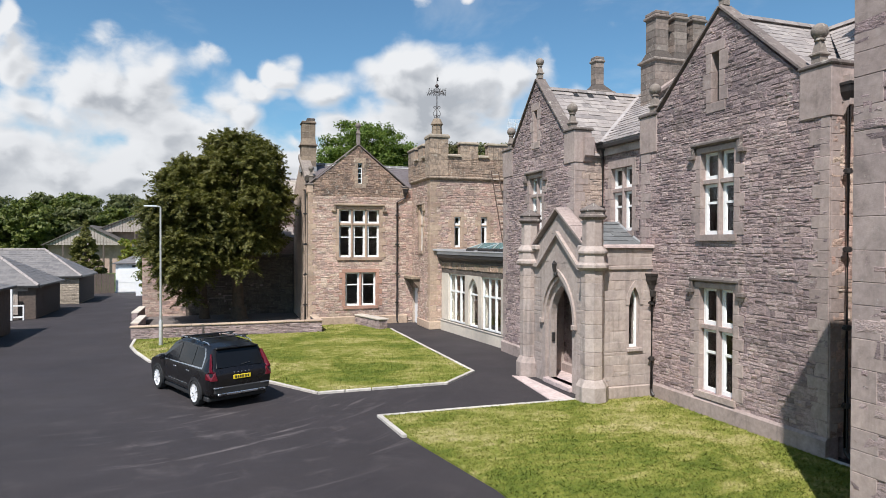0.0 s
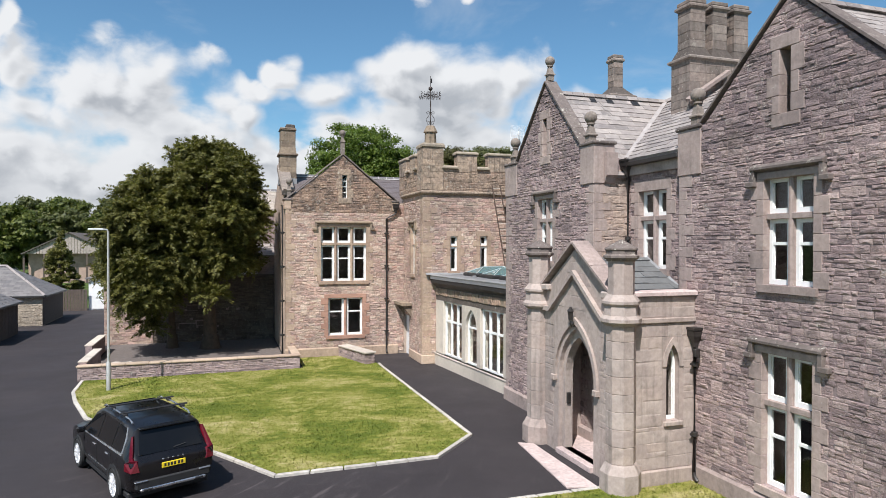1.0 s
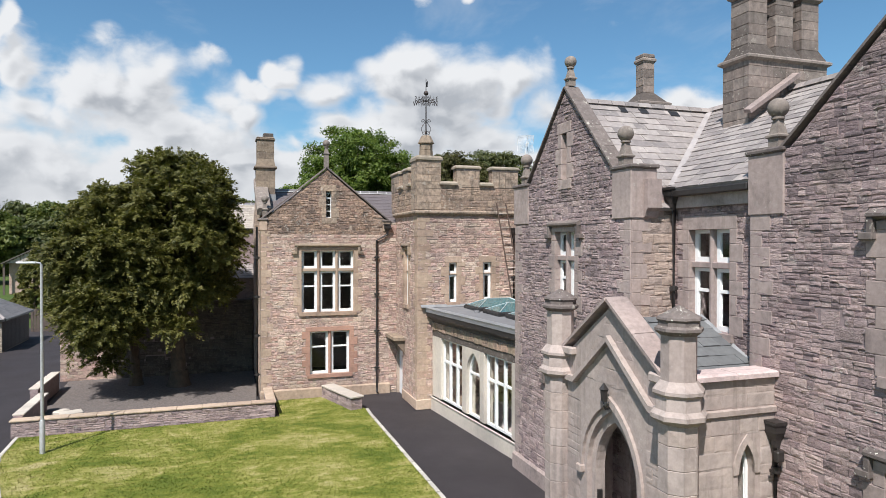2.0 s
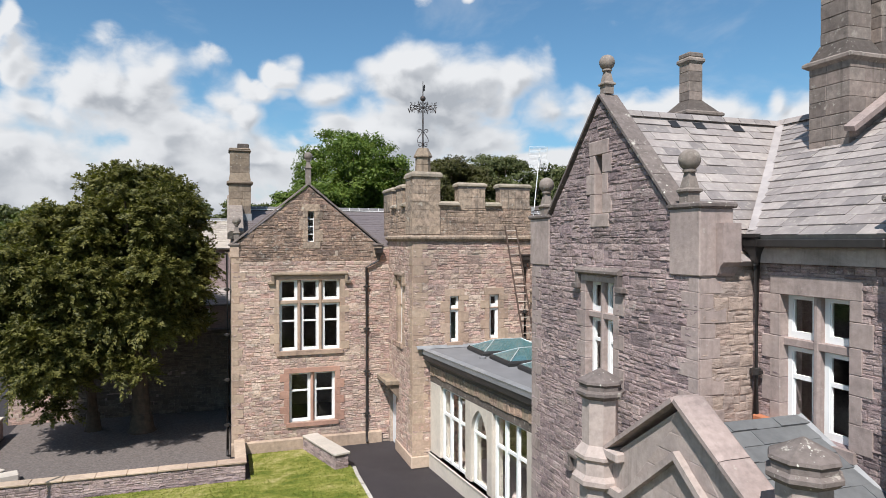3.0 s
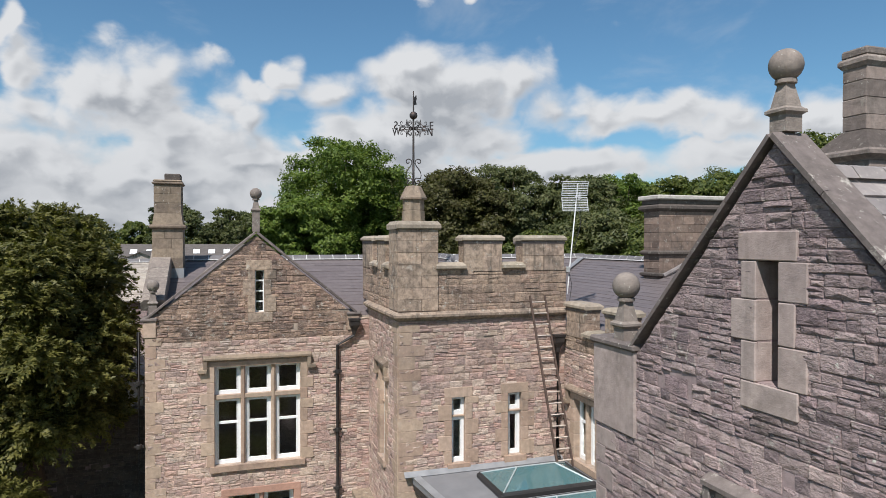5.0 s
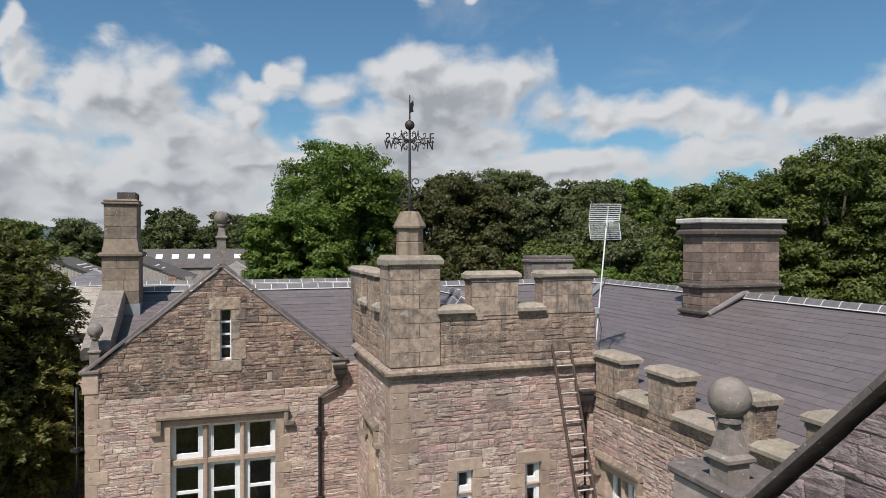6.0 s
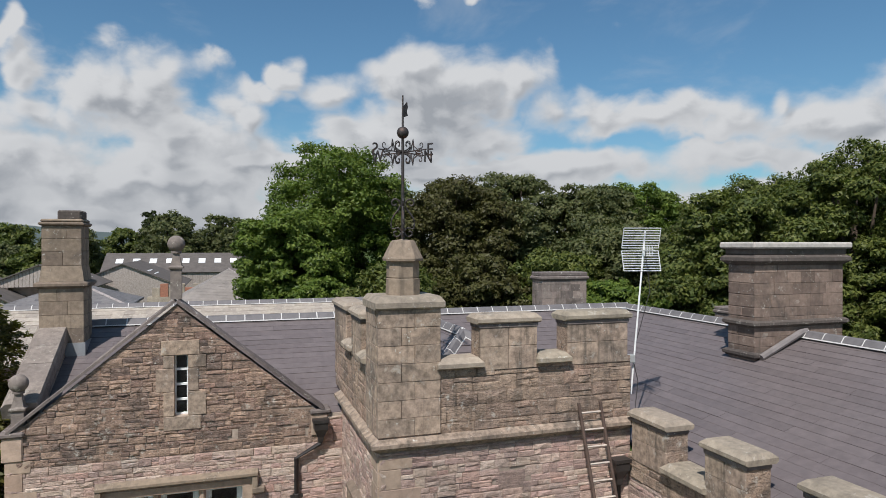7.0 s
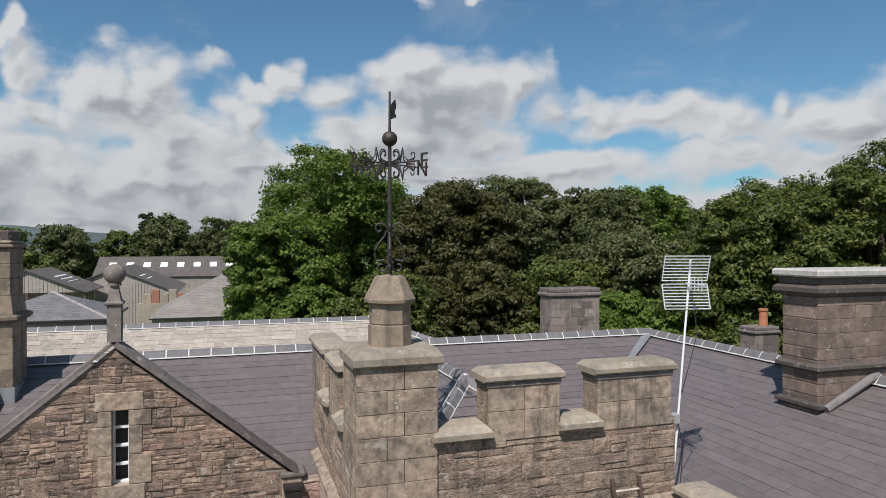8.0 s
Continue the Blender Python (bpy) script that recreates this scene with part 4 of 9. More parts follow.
def lawn(name, pts, kerb_edges, label, seed):
    ob = thing(name, (sum(p[0] for p in pts) / len(pts), sum(p[1] for p in pts) / len(pts), 0), label, "lawn", kind="structure")
    inner = outline_strip(pts, 0.13)
    rng = random.Random(seed)
    xs, ys = [p[0] for p in pts], [p[1] for p in pts]
    bm = bmesh.new()
    slab(bm, inner, -0.1, 0.05)
    part("turf", bm, TURF, ob)
    # short blades and tufts over the turf
    n = 80000
    px, py = np.random.RandomState(seed).uniform(min(xs), max(xs), n), np.random.RandomState(seed + 1).uniform(min(ys), max(ys), n)
    inside = np.zeros(n, bool)
    for i in range(len(inner)):
        (x0, y0), (x1, y1) = inner[i], inner[(i + 1) % len(inner)]
        cond = ((y0 > py) != (y1 > py))
        with np.errstate(divide="ignore", invalid="ignore"):
            cross = px < (x1 - x0) * (py - y0) / (y1 - y0) + x0
        inside ^= cond & cross
    px, py = px[inside], py[inside]
    verts, faces = [], []
    for x, y in zip(px, py):
        a, h, w = rng.uniform(0, 6.28), rng.uniform(0.02, 0.06), rng.uniform(0.012, 0.03)
        c, s, l = math.cos(a) * w, math.sin(a) * w, rng.uniform(-0.05, 0.05)
        k = len(verts)
        verts += [(x - c, y - s, 0.045), (x + c, y + s, 0.045), (x + l, y + rng.uniform(-0.05, 0.05), 0.045 + h)]
        faces.append((k, k + 1, k + 2))
    joined("grass_blades", verts, faces, TURF, ob, kind="stuff")
    for i in kerb_edges:
        a, b = Vector(pts[i]), Vector(pts[(i + 1) % len(pts)])
        ia, ib = Vector(inner[i]), Vector(inner[(i + 1) % len(pts)])
        cnt = max(1, round((b - a).length / 0.9))
        for k in range(cnt):
            t0, t1 = k / cnt + 0.004, (k + 1) / cnt - 0.004
            bm = bmesh.new()
            slab(bm, [tuple(a.lerp(b, t0)), tuple(a.lerp(b, t1)), tuple(ia.lerp(ib, t1)), tuple(ia.lerp(ib, t0))], -0.05, 0.075 + rng.uniform(-0.004, 0.004))
            bmesh.ops.bevel(bm, geom=[e for e in bm.edges if min(v.co.z for v in e.verts) > 0.05], offset=0.012, segments=1, affect="EDGES")
            part("kerb_stone", bm, KERB_STONE, ob)
    return ob


# ---------------------------------------------------------------- roofs
def roof_plane(parent, pts, mat, seed, course=0.24, length=(0.28, 0.42), limit=300, near=None, holes=(), thick=0.014, under=0.08):
    """A slated slope. pts: corners in the world, the first two along the eave, seen anticlockwise from outside."""
    p = [Vector(q) for q in pts]
    xa = (p[1] - p[0]).normalized()
    nrm = xa.cross(p[-1] - p[0]).normalized()
    ya = nrm.cross(xa)
    m = Matrix((( xa.x, -nrm.x, ya.x, p[0].x), (xa.y, -nrm.y, ya.y, p[0].y), (xa.z, -nrm.z, ya.z, p[0].z), (0, 0, 0, 1)))
    poly = [((q - p[0]).dot(xa), (q - p[0]).dot(ya)) for q in p]
    bm = bmesh.new()
    extrude(bm, poly, 0.001, under)
    ob = part("roof_slope", bm, mat, parent, "", m)
    slating(ob, m, poly, list(holes), mat, seed, course, length, near, limit, thick)
    return ob


def ridge(parent, a, b, mat=None, mortar=True, piece=0.45, r=0.12):
    """Half-round ridge tiles bedded in pale mortar."""
    a, b = Vector(a), Vector(b)
    d = (b - a).normalized()
    side = d.cross(Vector((0, 0, 1))).normalized()
    up = side.cross(d)
    n = max(1, round((b - a).length / piece))
    for i in range(n):
        bm = bmesh.new()
        p, q = a.lerp(b, (i + 0.02) / n), a.lerp(b, (i + 0.98) / n)
        rings = []
        for c in (p, q):
            rings.append([bm.verts.new(c + side * x + up * z) for x, z in ((-r * 1.3, -r * 0.75), (-r * 0.55, r * 0.3), (0, r * 0.5), (r * 0.55, r * 0.3), (r * 1.3, -r * 0.75))])
        for k in range(4):
            bm.faces.new((rings[0][k], rings[0][k + 1], rings[1][k + 1], rings[1][k]))
        bm.faces.new(rings[0])
        bm.faces.new(rings[1][::-1])
        bm.faces.new((rings[0][0], rings[1][0], rings[1][4], rings[0][4]))
        part("ridge_tile", bm, mat or RIDGE_TILE, parent)
    if mortar:
        bm = bmesh.new()
        for s in (-1, 1):
            rr = [[bm.verts.new(c + side * s * x + up * z) for x, z in ((r * 1.05, -r * 0.9), (r * 1.42, -r * 0.72), (r * 1.5, -r * 0.95))] for c in (a, b)]
            for k in range(3):
                bm.faces.new((rr[0][k], rr[0][(k + 1) % 3], rr[1][(k + 1) % 3], rr[1][k]))
        for i in range(n + 1):
            c = a.lerp(b, i / n)
            ring = []
            for e in (-0.012, 0.012):
                ring.append([bm.verts.new(c + d * e + side * x + up * z) for x, z in ((-r * 1.34, -r * 0.74), (-r * 0.57, r * 0.33), (0, r * 0.54), (r * 0.57, r * 0.33), (r * 1.34, -r * 0.74))])
            for k in range(4):
                bm.faces.new((ring[0][k], ring[0][k + 1], ring[1][k + 1], ring[1][k]))
        part("mortar_bed", bm, LEAD_PALE, parent)


def chimney(parent, x0, x1, y0, y1, z0, z1, mat, shoulder=None, string=None, cap=0.1, flues=None, joint_h=0.33, seed=3, cap_mat=None, cap_h=0.3, flash=True):
    """A stack of squared stones with weathered shoulders, string courses and a corniced top."""
    cm = cap_mat or mat
    st = None
    rng = random.Random(seed)

    def courses(a0, a1, b0, b1, lo, hi, name):
        nonlocal st
        bm = bmesh.new()
        box(bm, a0 + 0.01, a1 - 0.01, b0 + 0.01, b1 - 0.01, lo, hi)
        core = part(name, bm, mat, parent if st is None else st)
        if st is None:
            st = core
        z, k = lo, 0
        while z < hi - 0.02:
            h = min(joint_h * rng.uniform(0.85, 1.15), hi - z)
            if hi - z - h < 0.12:
                h = hi - z
            for face in range(2):
                lo_u, hi_u = (a0, a1) if face == 0 else (b0, b1)
                u = lo_u
                while u < hi_u - 0.02:
                    w = rng.uniform(0.35, 0.62)
                    if hi_u - u - w < 0.25:
                        w = hi_u - u
                    bm = bmesh.new()
                    o = rng.uniform(0, 0.008)
                    if face == 0:
                        box(bm, u + 0.003, u + w - 0.003, b0 - o, b0 + 0.1, z + 0.003, z + h - 0.003, 0.005)
                    else:
                        box(bm, a0 - o, a0 + 0.1, u + 0.004, u + w - 0.004, z + 0.004, z + h - 0.004, 0.01)
                        part("ashlar_block", bm, mat, st)
                        bm = bmesh.new()
                        box(bm, a1 - 0.1, a1 + o, u + 0.004, u + w - 0.004, z + 0.004, z + h - 0.004, 0.01)
                    part("ashlar_block", bm, mat, st)
                    u += w
            z, k = z + h, k + 1

    def band(a0, a1, b0, b1, lo, hi, out, name="string_course"):
        bm = bmesh.new()
        rr = []
        for o, z in ((0.0, lo), (out, lo + (hi - lo) * 0.4), (out, hi - (hi - lo) * 0.25), (out * 0.4, hi)):
            rr.append([bm.verts.new(c) for c in ((a0 - o, b0 - o, z), (a1 + o, b0 - o, z), (a1 + o, b1 + o, z), (a0 - o, b1 + o, z))])
        for p, q in zip(rr, rr[1:]):
            for i in range(4):
                bm.faces.new((p[i], p[(i + 1) % 4], q[(i + 1) % 4], q[i]))
        bm.faces.new(rr[0][::-1])
        bm.faces.new(rr[-1])
        part(name, bm, cm, st)

    top0 = shoulder[0] if shoulder else z1 - cap_h
    courses(x0, x1, y0, y1, z0, top0, "chimney")
    if string:
        for s in string:
            band(x0, x1, y0, y1, s, s + 0.16, 0.09)
    if flash:
        bm = bmesh.new()
        box(bm, x0 - 0.03, x1 + 0.03, y0 - 0.03, y1 + 0.03, z0 + 0.0, z0 + 0.35)
        part("lead_flashing", bm, LEAD, st)
    stacks = flues or [(x0, x1, y0, y1)]
    if shoulder:
        lo, hi = shoulder
        for a0, a1, b0, b1 in stacks:
            cxn = len(stacks)
            bm = bmesh.new()
            w0 = x0 + (x1 - x0) * stacks.index((a0, a1, b0, b1)) / cxn
            w1 = x0 + (x1 - x0) * (stacks.index((a0, a1, b0, b1)) + 1) / cxn
            base = [bm.verts.new(c) for c in ((w0, y0, lo), (w1, y0, lo), (w1, y1, lo), (w0, y1, lo))]
            peak = [bm.verts.new(c) for c in ((a0, b0, hi), (a1, b0, hi), (a1, b1, hi), (a0, b1, hi))]
            for i in range(4):
                bm.faces.new((base[i], base[(i + 1) % 4], peak[(i + 1) % 4], peak[i]))
            bm.faces.new(base[::-1])
            bm.faces.new(peak)
            part("weathered_shoulder", bm, SOOT_SHADE_DARK if cm is CHIMNEY_STONE else cm, st)
            courses(a0, a1, b0, b1, hi, z1 - cap_h, "flue")
    for a0, a1, b0, b1 in stacks:
        band(a0, a1, b0, b1, z1 - cap_h, z1 - cap_h * 0.45, cap, "cornice")
        bm = bmesh.new()
        box(bm, a0 - cap * 0.45, a1 + cap * 0.45, b0 - cap * 0.45, b1 + cap * 0.45, z1 - cap_h * 0.47, z1, 0.03)
        part("cap_stone", bm, cm, st)
    return st


def slit(parent, m, u0, u1, v0, v1, dress, bars=0, white=False):
    """A narrow attic light with long-and-short dressings."""
    bm = bmesh.new()
    box(bm, u0 - 0.24, u1 + 0.22, -0.036, 0.12, v1 + 0.004, v1 + 0.3, 0.01)
    win = part("attic_window", bm, dress, parent, "", m)
    rng = random.Random(int(v0 * 50))
    v, k = v0, 0
    while v < v1 - 0.05:
        h = min(rng.uniform(0.36, 0.5), v1 - v)
        if v1 - v - h < 0.2:
            h = v1 - v
        for s in (0, 1):
            w = 0.34 if (k + s) % 2 else 0.2
            a, b = (u0 - w, u0 + 0.004) if s == 0 else (u1 - 0.004, u1 + w)
            bm = bmesh.new()
            box(bm, a, b, -0.034, 0.30, v + 0.004, v + h - 0.004, 0.01)
            part("jamb_stone", bm, dress, win, "", m)
        v, k = v + h, k + 1
    bm = bmesh.new()
    box(bm, u0 - 0.2, u1 + 0.24, -0.036, 0.12, v0 - 0.28, v0 - 0.004, 0.01)
    part("sill_stone", bm, dress, win, "", m)
    if white:
        casement(win, m, u0, u1, v0, v1, 0.12, False, 0.025, [v0 + (v1 - v0) * i / (bars + 1) for i in range(1, bars + 1)])
    # dark sheet added behind the opening, standing in for the unlit space
    bm = bmesh.new()
    box(bm, u0 - 0.02, u1 + 0.02, 0.34 if white else 0.38, 0.42, v0 - 0.02, v1 + 0.02)
    part("louvre_board", bm, OAK_SHADE_DARK, win, "", m)
    return win


def gabled_front(parent, m, u0, u1, eave, apex, holes, stone, mortar, dress, seed, near, cope, thick=0.31, side_quoins=(True, True), finials=(True, True, True), kneel=1.1, ball=0.68, limit=300, quoin_mat=None, gable_stone=None, kneel_w=0.66, step=(0.0, 0.0), mid=None, foot=(0.0, 0.0)):
    """A gable wall with rubble facing, quoins, raking copings, kneelers and ball finials. step: how far the rakes start in from the corners."""
    mid = (u0 + u1) / 2 if mid is None else mid
    poly = [(u0, 0), (u1, 0), (u1, eave)] + ([(u1 - step[1], eave)] if step[1] else []) + [(mid, apex)] + ([(u0 + step[0], eave)] if step[0] else []) + [(u0, eave)]
    wall = wall_body("gable_wall", poly, holes, thick, mortar, parent, m)
    if gable_stone:
        split = eave - 0.55
        masonry(wall, m, [(u0, 0), (u1, 0), (u1, split), (u0, split)], holes, stone, seed, near=near, limit=limit)
        masonry(wall, m, [(u0, split), (u1, split)] + poly[2:], holes, gable_stone, seed + 5, near=(mid, apex - 1.2), limit=limit)
    else:
        masonry(wall, m, poly, holes, stone, seed, near=near, limit=limit)
    if side_quoins[0]:
        quoins(wall, m, u0, 0.5, eave - kneel, 1, quoin_mat or dress, seed=seed)
    if side_quoins[1]:
        quoins(wall, m, u1, 0.5, eave - kneel, -1, quoin_mat or dress, seed=seed + 1)
    bm = bmesh.new()
    extrude(bm, [(u0 - 0.02, -0.05), (u1 + 0.02, -0.05), (u1 + 0.02, 0.5), (u0 - 0.02, 0.5)], -0.10, 0.0)
    bmesh.ops.bevel(bm, geom=[e for e in bm.edges if all(v.co.z > 0.4 and v.co.y < -0.05 for v in e.verts)], offset=0.06, segments=1, affect="EDGES")
    part("plinth", bm, dress, wall, "", m)
    # raking copings
    coping(wall, m, [(u0 + max(0.05, step[0] - 0.06), eave + 0.08 + (0.04 if not step[0] else 0)), (mid, apex + 0.06)], cope, thick + 0.04, 0.065, 0.08, seed, 0.95)
    coping(wall, m, [(u1 - max(0.05, step[1] - 0.06), eave + 0.08 + (0.04 if not step[1] else 0)), (mid, apex + 0.06)], cope, thick + 0.04, 0.07, 0.085, seed + 1, 0.95)
    for s, u, st in ((1, u0, step[0]), (-1, u1, step[1])):
        kneel_w = st + 0.02 if st else kneel_w
        bm = bmesh.new()
        a, b = sorted((u - s * 0.05, u + s * kneel_w))
        box(bm, a, b, -0.05, thick + 0.35, eave - kneel, eave + 0.06, 0.02)
        kn = part("kneeler", bm, dress, wall, "", m)
        bm = bmesh.new()
        a, b = sorted((u - s * 0.11, u + s * (kneel_w + 0.03)))
        box(bm, a, b, -0.09, thick + 0.4, eave + 0.055, eave + 0.16, 0.03)
        part("kneeler_cap", bm, cope, kn, "", m)
        bm = bmesh.new()
        e0, e1 = u - s * 0.05, u - s * 0.22
        a, b = sorted((e0, e1))
        ys = (thick - 0.02, thick + 0.35)
        lo, hi = eave - kneel, eave + 0.05
        prof = [(e0, lo), (e0 - s * 0.05, lo + 0.05), (e0 - s * 0.09, lo + 0.16), (e1, lo + 0.24), (e1, hi - 0.25), (e0, hi - 0.25)]
        extrude(bm, prof if s > 0 else prof[::-1], *ys)
        part("kneeler_corbel", bm, dress, kn, "", m)
    for on, u, z in ((finials[0], u0 + (0.52 if step[0] else 0.2), eave + 0.17), (finials[2], u1 - (0.42 if step[1] else 0.2), eave + 0.17)):
        if on:
            c = m @ Vector((u, thick * 0.4, z))
            ball_finial(parent, c.x, c.y, c.z, ball * (1.16 if step[0] else 1.0), foot=foot[0])
    if finials[1]:
        c = m @ Vector((mid, thick * 0.4, apex + 0.14))
        ball_finial(parent, c.x, c.y, c.z, ball, foot=foot[1])
    return wall


def plain_wall(name, x0, x1, y0, y1, z0, z1, mat, parent):
    bm = bmesh.new()
    box(bm, x0, x1, y0, y1, z0, z1)
    return part(name, bm, mat, parent)


# ---------------------------------------------------------------- the main range: two gabled wings, the recess between them and its roofs
G2, G1, RX, S1 = 11.92, 12.85, 13.05, 11.02
main = thing("gabled_main_range", (15, 20, 0), "grey-pink rubble sandstone range with two tall gables and old slates", "house")
m2 = wall_frame(G2, 0, WEST)
holes2 = [(-24.2, -23.12, 5.4, 7.5), (-23.84, -23.55, 8.95, 10.2), (-24.5, -23.1, 0.9, 3.3)]
gabled_front(main, m2, -26.86, -20.6, 8.87, 11.37, holes2, RUBBLE_GREY, MORTAR_GREY, DRESS_GREY, 11, (-23.6, 8.5), ASHLAR_GREY, step=(0.95, 0.72), mid=-23.62, gable_stone=RUBBLE_GREY_OLD)
window(main, m2, *holes2[0], 2, [6.78], DRESS_GREY, 0.22, lintel=0.12)
slit(main, m2, *holes2[1], DRESS_GREY)
window(main, m2, *holes2[2], 2, [2.5], DRESS_GREY, 0.22, lintel=0.12)
m1 = wall_frame(G1, 0, WEST)
holes1 = [(-15.18, -13.9, 5.12, 7.42), (-14.78, -14.48, 8.78, 10.15), (-15.2, -13.9, 0.7, 3.62)]
gabled_front(main, m1, -17.98, -S1, 8.84, 11.27, holes1, RUBBLE_GREY, MORTAR_GREY, DRESS_GREY, 21, (-14.6, 4.5), ASHLAR_GREY, step=(0.8, 0.8), mid=-14.47, gable_stone=RUBBLE_GREY_OLD)
window(main, m1, *holes1[0], 2, [6.6], DRESS_GREY, 0.22, lintel=0.14)
slit(main, m1, *holes1[1], DRESS_GREY)
window(main, m1, *holes1[2], 2, [2.52], DRESS_GREY, 0.22, lintel=0.14)
# the recessed bay
mr = wall_frame(RX, 0, WEST)
holes_r = [(-20.0, -18.74, 5.3, 7.5)]
poly = [(-20.6, 0), (-17.98, 0), (-17.98, 8.35), (-20.6, 8.35)]
rec = wall_body("recess_wall", poly, holes_r, 0.45, MORTAR_GREY, main, mr)
masonry(rec, mr, poly, holes_r, RUBBLE_GREY, 31, near=(-19.5, 6.5), limit=200)
window(main, mr, *holes_r[0], 2, [6.72], DRESS_GREY, 0, lintel=0.3)
bm = bmesh.new()
extrude(bm, [(-20.6, 8.0), (-17.98, 8.0), (-17.98, 8.3), (-20.6, 8.3)], -0.10, 0.1)
part("eaves_course", bm, ASHLAR_PINK, main, "", mr)
bm = bmesh.new()
box(bm, -20.5, -18.05, -0.26, -0.1, 8.26, 8.4, 0.02)
part("gutter", bm, IRON_BLACK, main, "black cast-iron gutter", mr)
# the return of the northern gable, and the closing walls behind
ms = wall_frame(0, 20.6, SOUTH)
poly = [(G2 + 0.45, 0), (RX, 0), (RX, 8.3), (G2 + 0.45, 8.85)]
ret = wall_body("return_wall", poly, [], 0.45, MORTAR_GREY, main, ms)
poly = [(G2 + 0.02, 0.5), (RX, 0.5), (RX, 8.2), (G2 + 0.02, 8.2)]
masonry(ret, ms, poly, [], RUBBLE_PINK, 33, course=(0.16, 0.3), near=(12.4, 6.5), limit=120)
quoins(ret, ms, G2, 0.5, 8.1, 1, DRESS_GREY, seed=35)
ms1 = wall_frame(0, S1, SOUTH)
poly = [(G1 + 0.45, 0), (RX + 0.6, 0), (RX + 0.6, 8.3), (G1 + 0.45, 8.9)]
ret1 = wall_body("return_wall", poly, [], 0.45, MORTAR_GREY, main, ms1)
masonry(ret1, ms1, [(G1 + 0.02, 0.5), (RX + 0.6, 0.5), (RX + 0.6, 8.2), (G1 + 0.02, 8.2)], [], RUBBLE_WARM, 36, course=(0.16, 0.3))
quoins(ret1, ms1, G1, 0.5, 8.1, 1, DRESS_GREY, seed=37)
plain_wall("recess_wall", RX + 0.6, RX + 1.0, 7.5, S1, 0, 8.4, RUBBLE_GREY, main)
plain_wall("back_wall", 20.2, 20.6, 2.0, 29.0, 0, 8.4, RUBBLE_GREY, main)
plain_wall("end_wall", G2, 20.6, 26.42, 26.85, 0, 8.7, RUBBLE_GREY, main)
# south-western bay
bay = thing("projecting_bay", (14, 7, 0), "grey-pink sandstone bay with long dressed quoins", "house")
mb = wall_frame(9.3, 0, WEST)
poly = [(-7.56, 0), (-1.06, 0), (-1.06, 9.0), (-4.31, 11.6), (-7.56, 9.0)]
bw = wall_body("gable_wall", poly, [], 0.45, MORTAR_GREY, bay, mb)
masonry(bw, mb, poly, [], RUBBLE_GREY, 41, course=(0.2, 0.34), length=(0.4, 0.8))
quoins(bw, mb, -7.56, 0.0, 9.0, 1, DRESS_GREY, seed=42, long=0.75, short=0.5, rise=0.42)
plain_wall("side_wall", 9.75, 20.2, 7.1, 7.53, 0, 9.0, RUBBLE_GREY, bay)
plain_wall("side_wall", 9.75, 20.2, 1.1, 1.5, 0, 9.0, RUBBLE_GREY, bay)
bm = bmesh.new()
quad_prism(bm, [(9.25, 7.6, 8.98), (20.6, 7.6, 8.98), (20.6, 4.31, 11.62), (9.25, 4.31, 11.62)], -1, 0.1)
quad_prism(bm, [(9.25, 4.31, 11.62), (20.6, 4.31, 11.62), (20.6, 1.0, 8.98), (9.25, 1.0, 8.98)], -1, 0.1)
part("roof", bm, SLATE_OLD, bay)

# roofs of the main range
RZ, MX, EZ = 11.1, 16.75, 8.45
roofs = thing("slate_roof", (15, 20, 8), "old stone-slate roof with crossing valleys above the gables", "roof")
C2, C1 = 23.62, 14.47
roof_plane(roofs, [(G2 + 0.3, 20.45, EZ - 0.45), (13.0, 20.45, EZ - 0.45), (MX, C2, RZ), (G2 + 0.3, C2, RZ)], SLATE_OLD, 51, 0.27, (0.3, 0.6), 300, (2, 2), thick=0.024)
roof_plane(roofs, [(RX - 0.22, 20.55, EZ), (RX - 0.22, 18.0, EZ), (MX, C1 + 0.0, RZ), (MX, C2, RZ)], SLATE_OLD, 53, 0.27, (0.3, 0.6), 300, (1, 2), thick=0.024)
roof_plane(roofs, [(13.0, 18.05, EZ - 0.4), (G1 + 0.25, 18.05, EZ - 0.4), (G1 + 0.25, C1, RZ), (MX, C1, RZ)], SLATE_OLD, 55, 0.27, (0.3, 0.55), 0)
roof_plane(roofs, [(G1 + 0.25, 10.95, EZ - 0.4), (13.6, 10.95, EZ - 0.4), (MX, C1, RZ), (G1 + 0.25, C1, RZ)], SLATE_OLD, 57, 0.27, (0.3, 0.55), 0)
roof_plane(roofs, [(13.4, 11.0, EZ + 0.1), (13.4, 8.2, EZ + 0.1), (MX, 8.2, RZ), (MX, C1, RZ)], SLATE_OLD, 58, 0.27, (0.3, 0.55), 0)
roof_plane(roofs, [(20.9, 26.9, EZ - 0.75), (G2 + 0.4, 26.9, EZ - 0.75), (G2 + 0.4, C2, RZ), (20.9, C2, RZ)], SLATE_OLD, 59, 0.27, (0.3, 0.55), 0)
roof_plane(roofs, [(20.9, 8.2, EZ), (20.9, 27.0, EZ), (MX, 27.0, RZ), (MX, 8.2, RZ)], SLATE_OLD, 60, 0.27, (0.3, 0.55), 0)
ridge(roofs, (G2 + 0.5, C2, RZ + 0.03), (MX, C2, RZ + 0.03), SLATE_OLD, False)
ridge(roofs, (G1 + 0.5, C1, RZ + 0.06), (MX, C1, RZ + 0.06), SLATE_OLD, False)
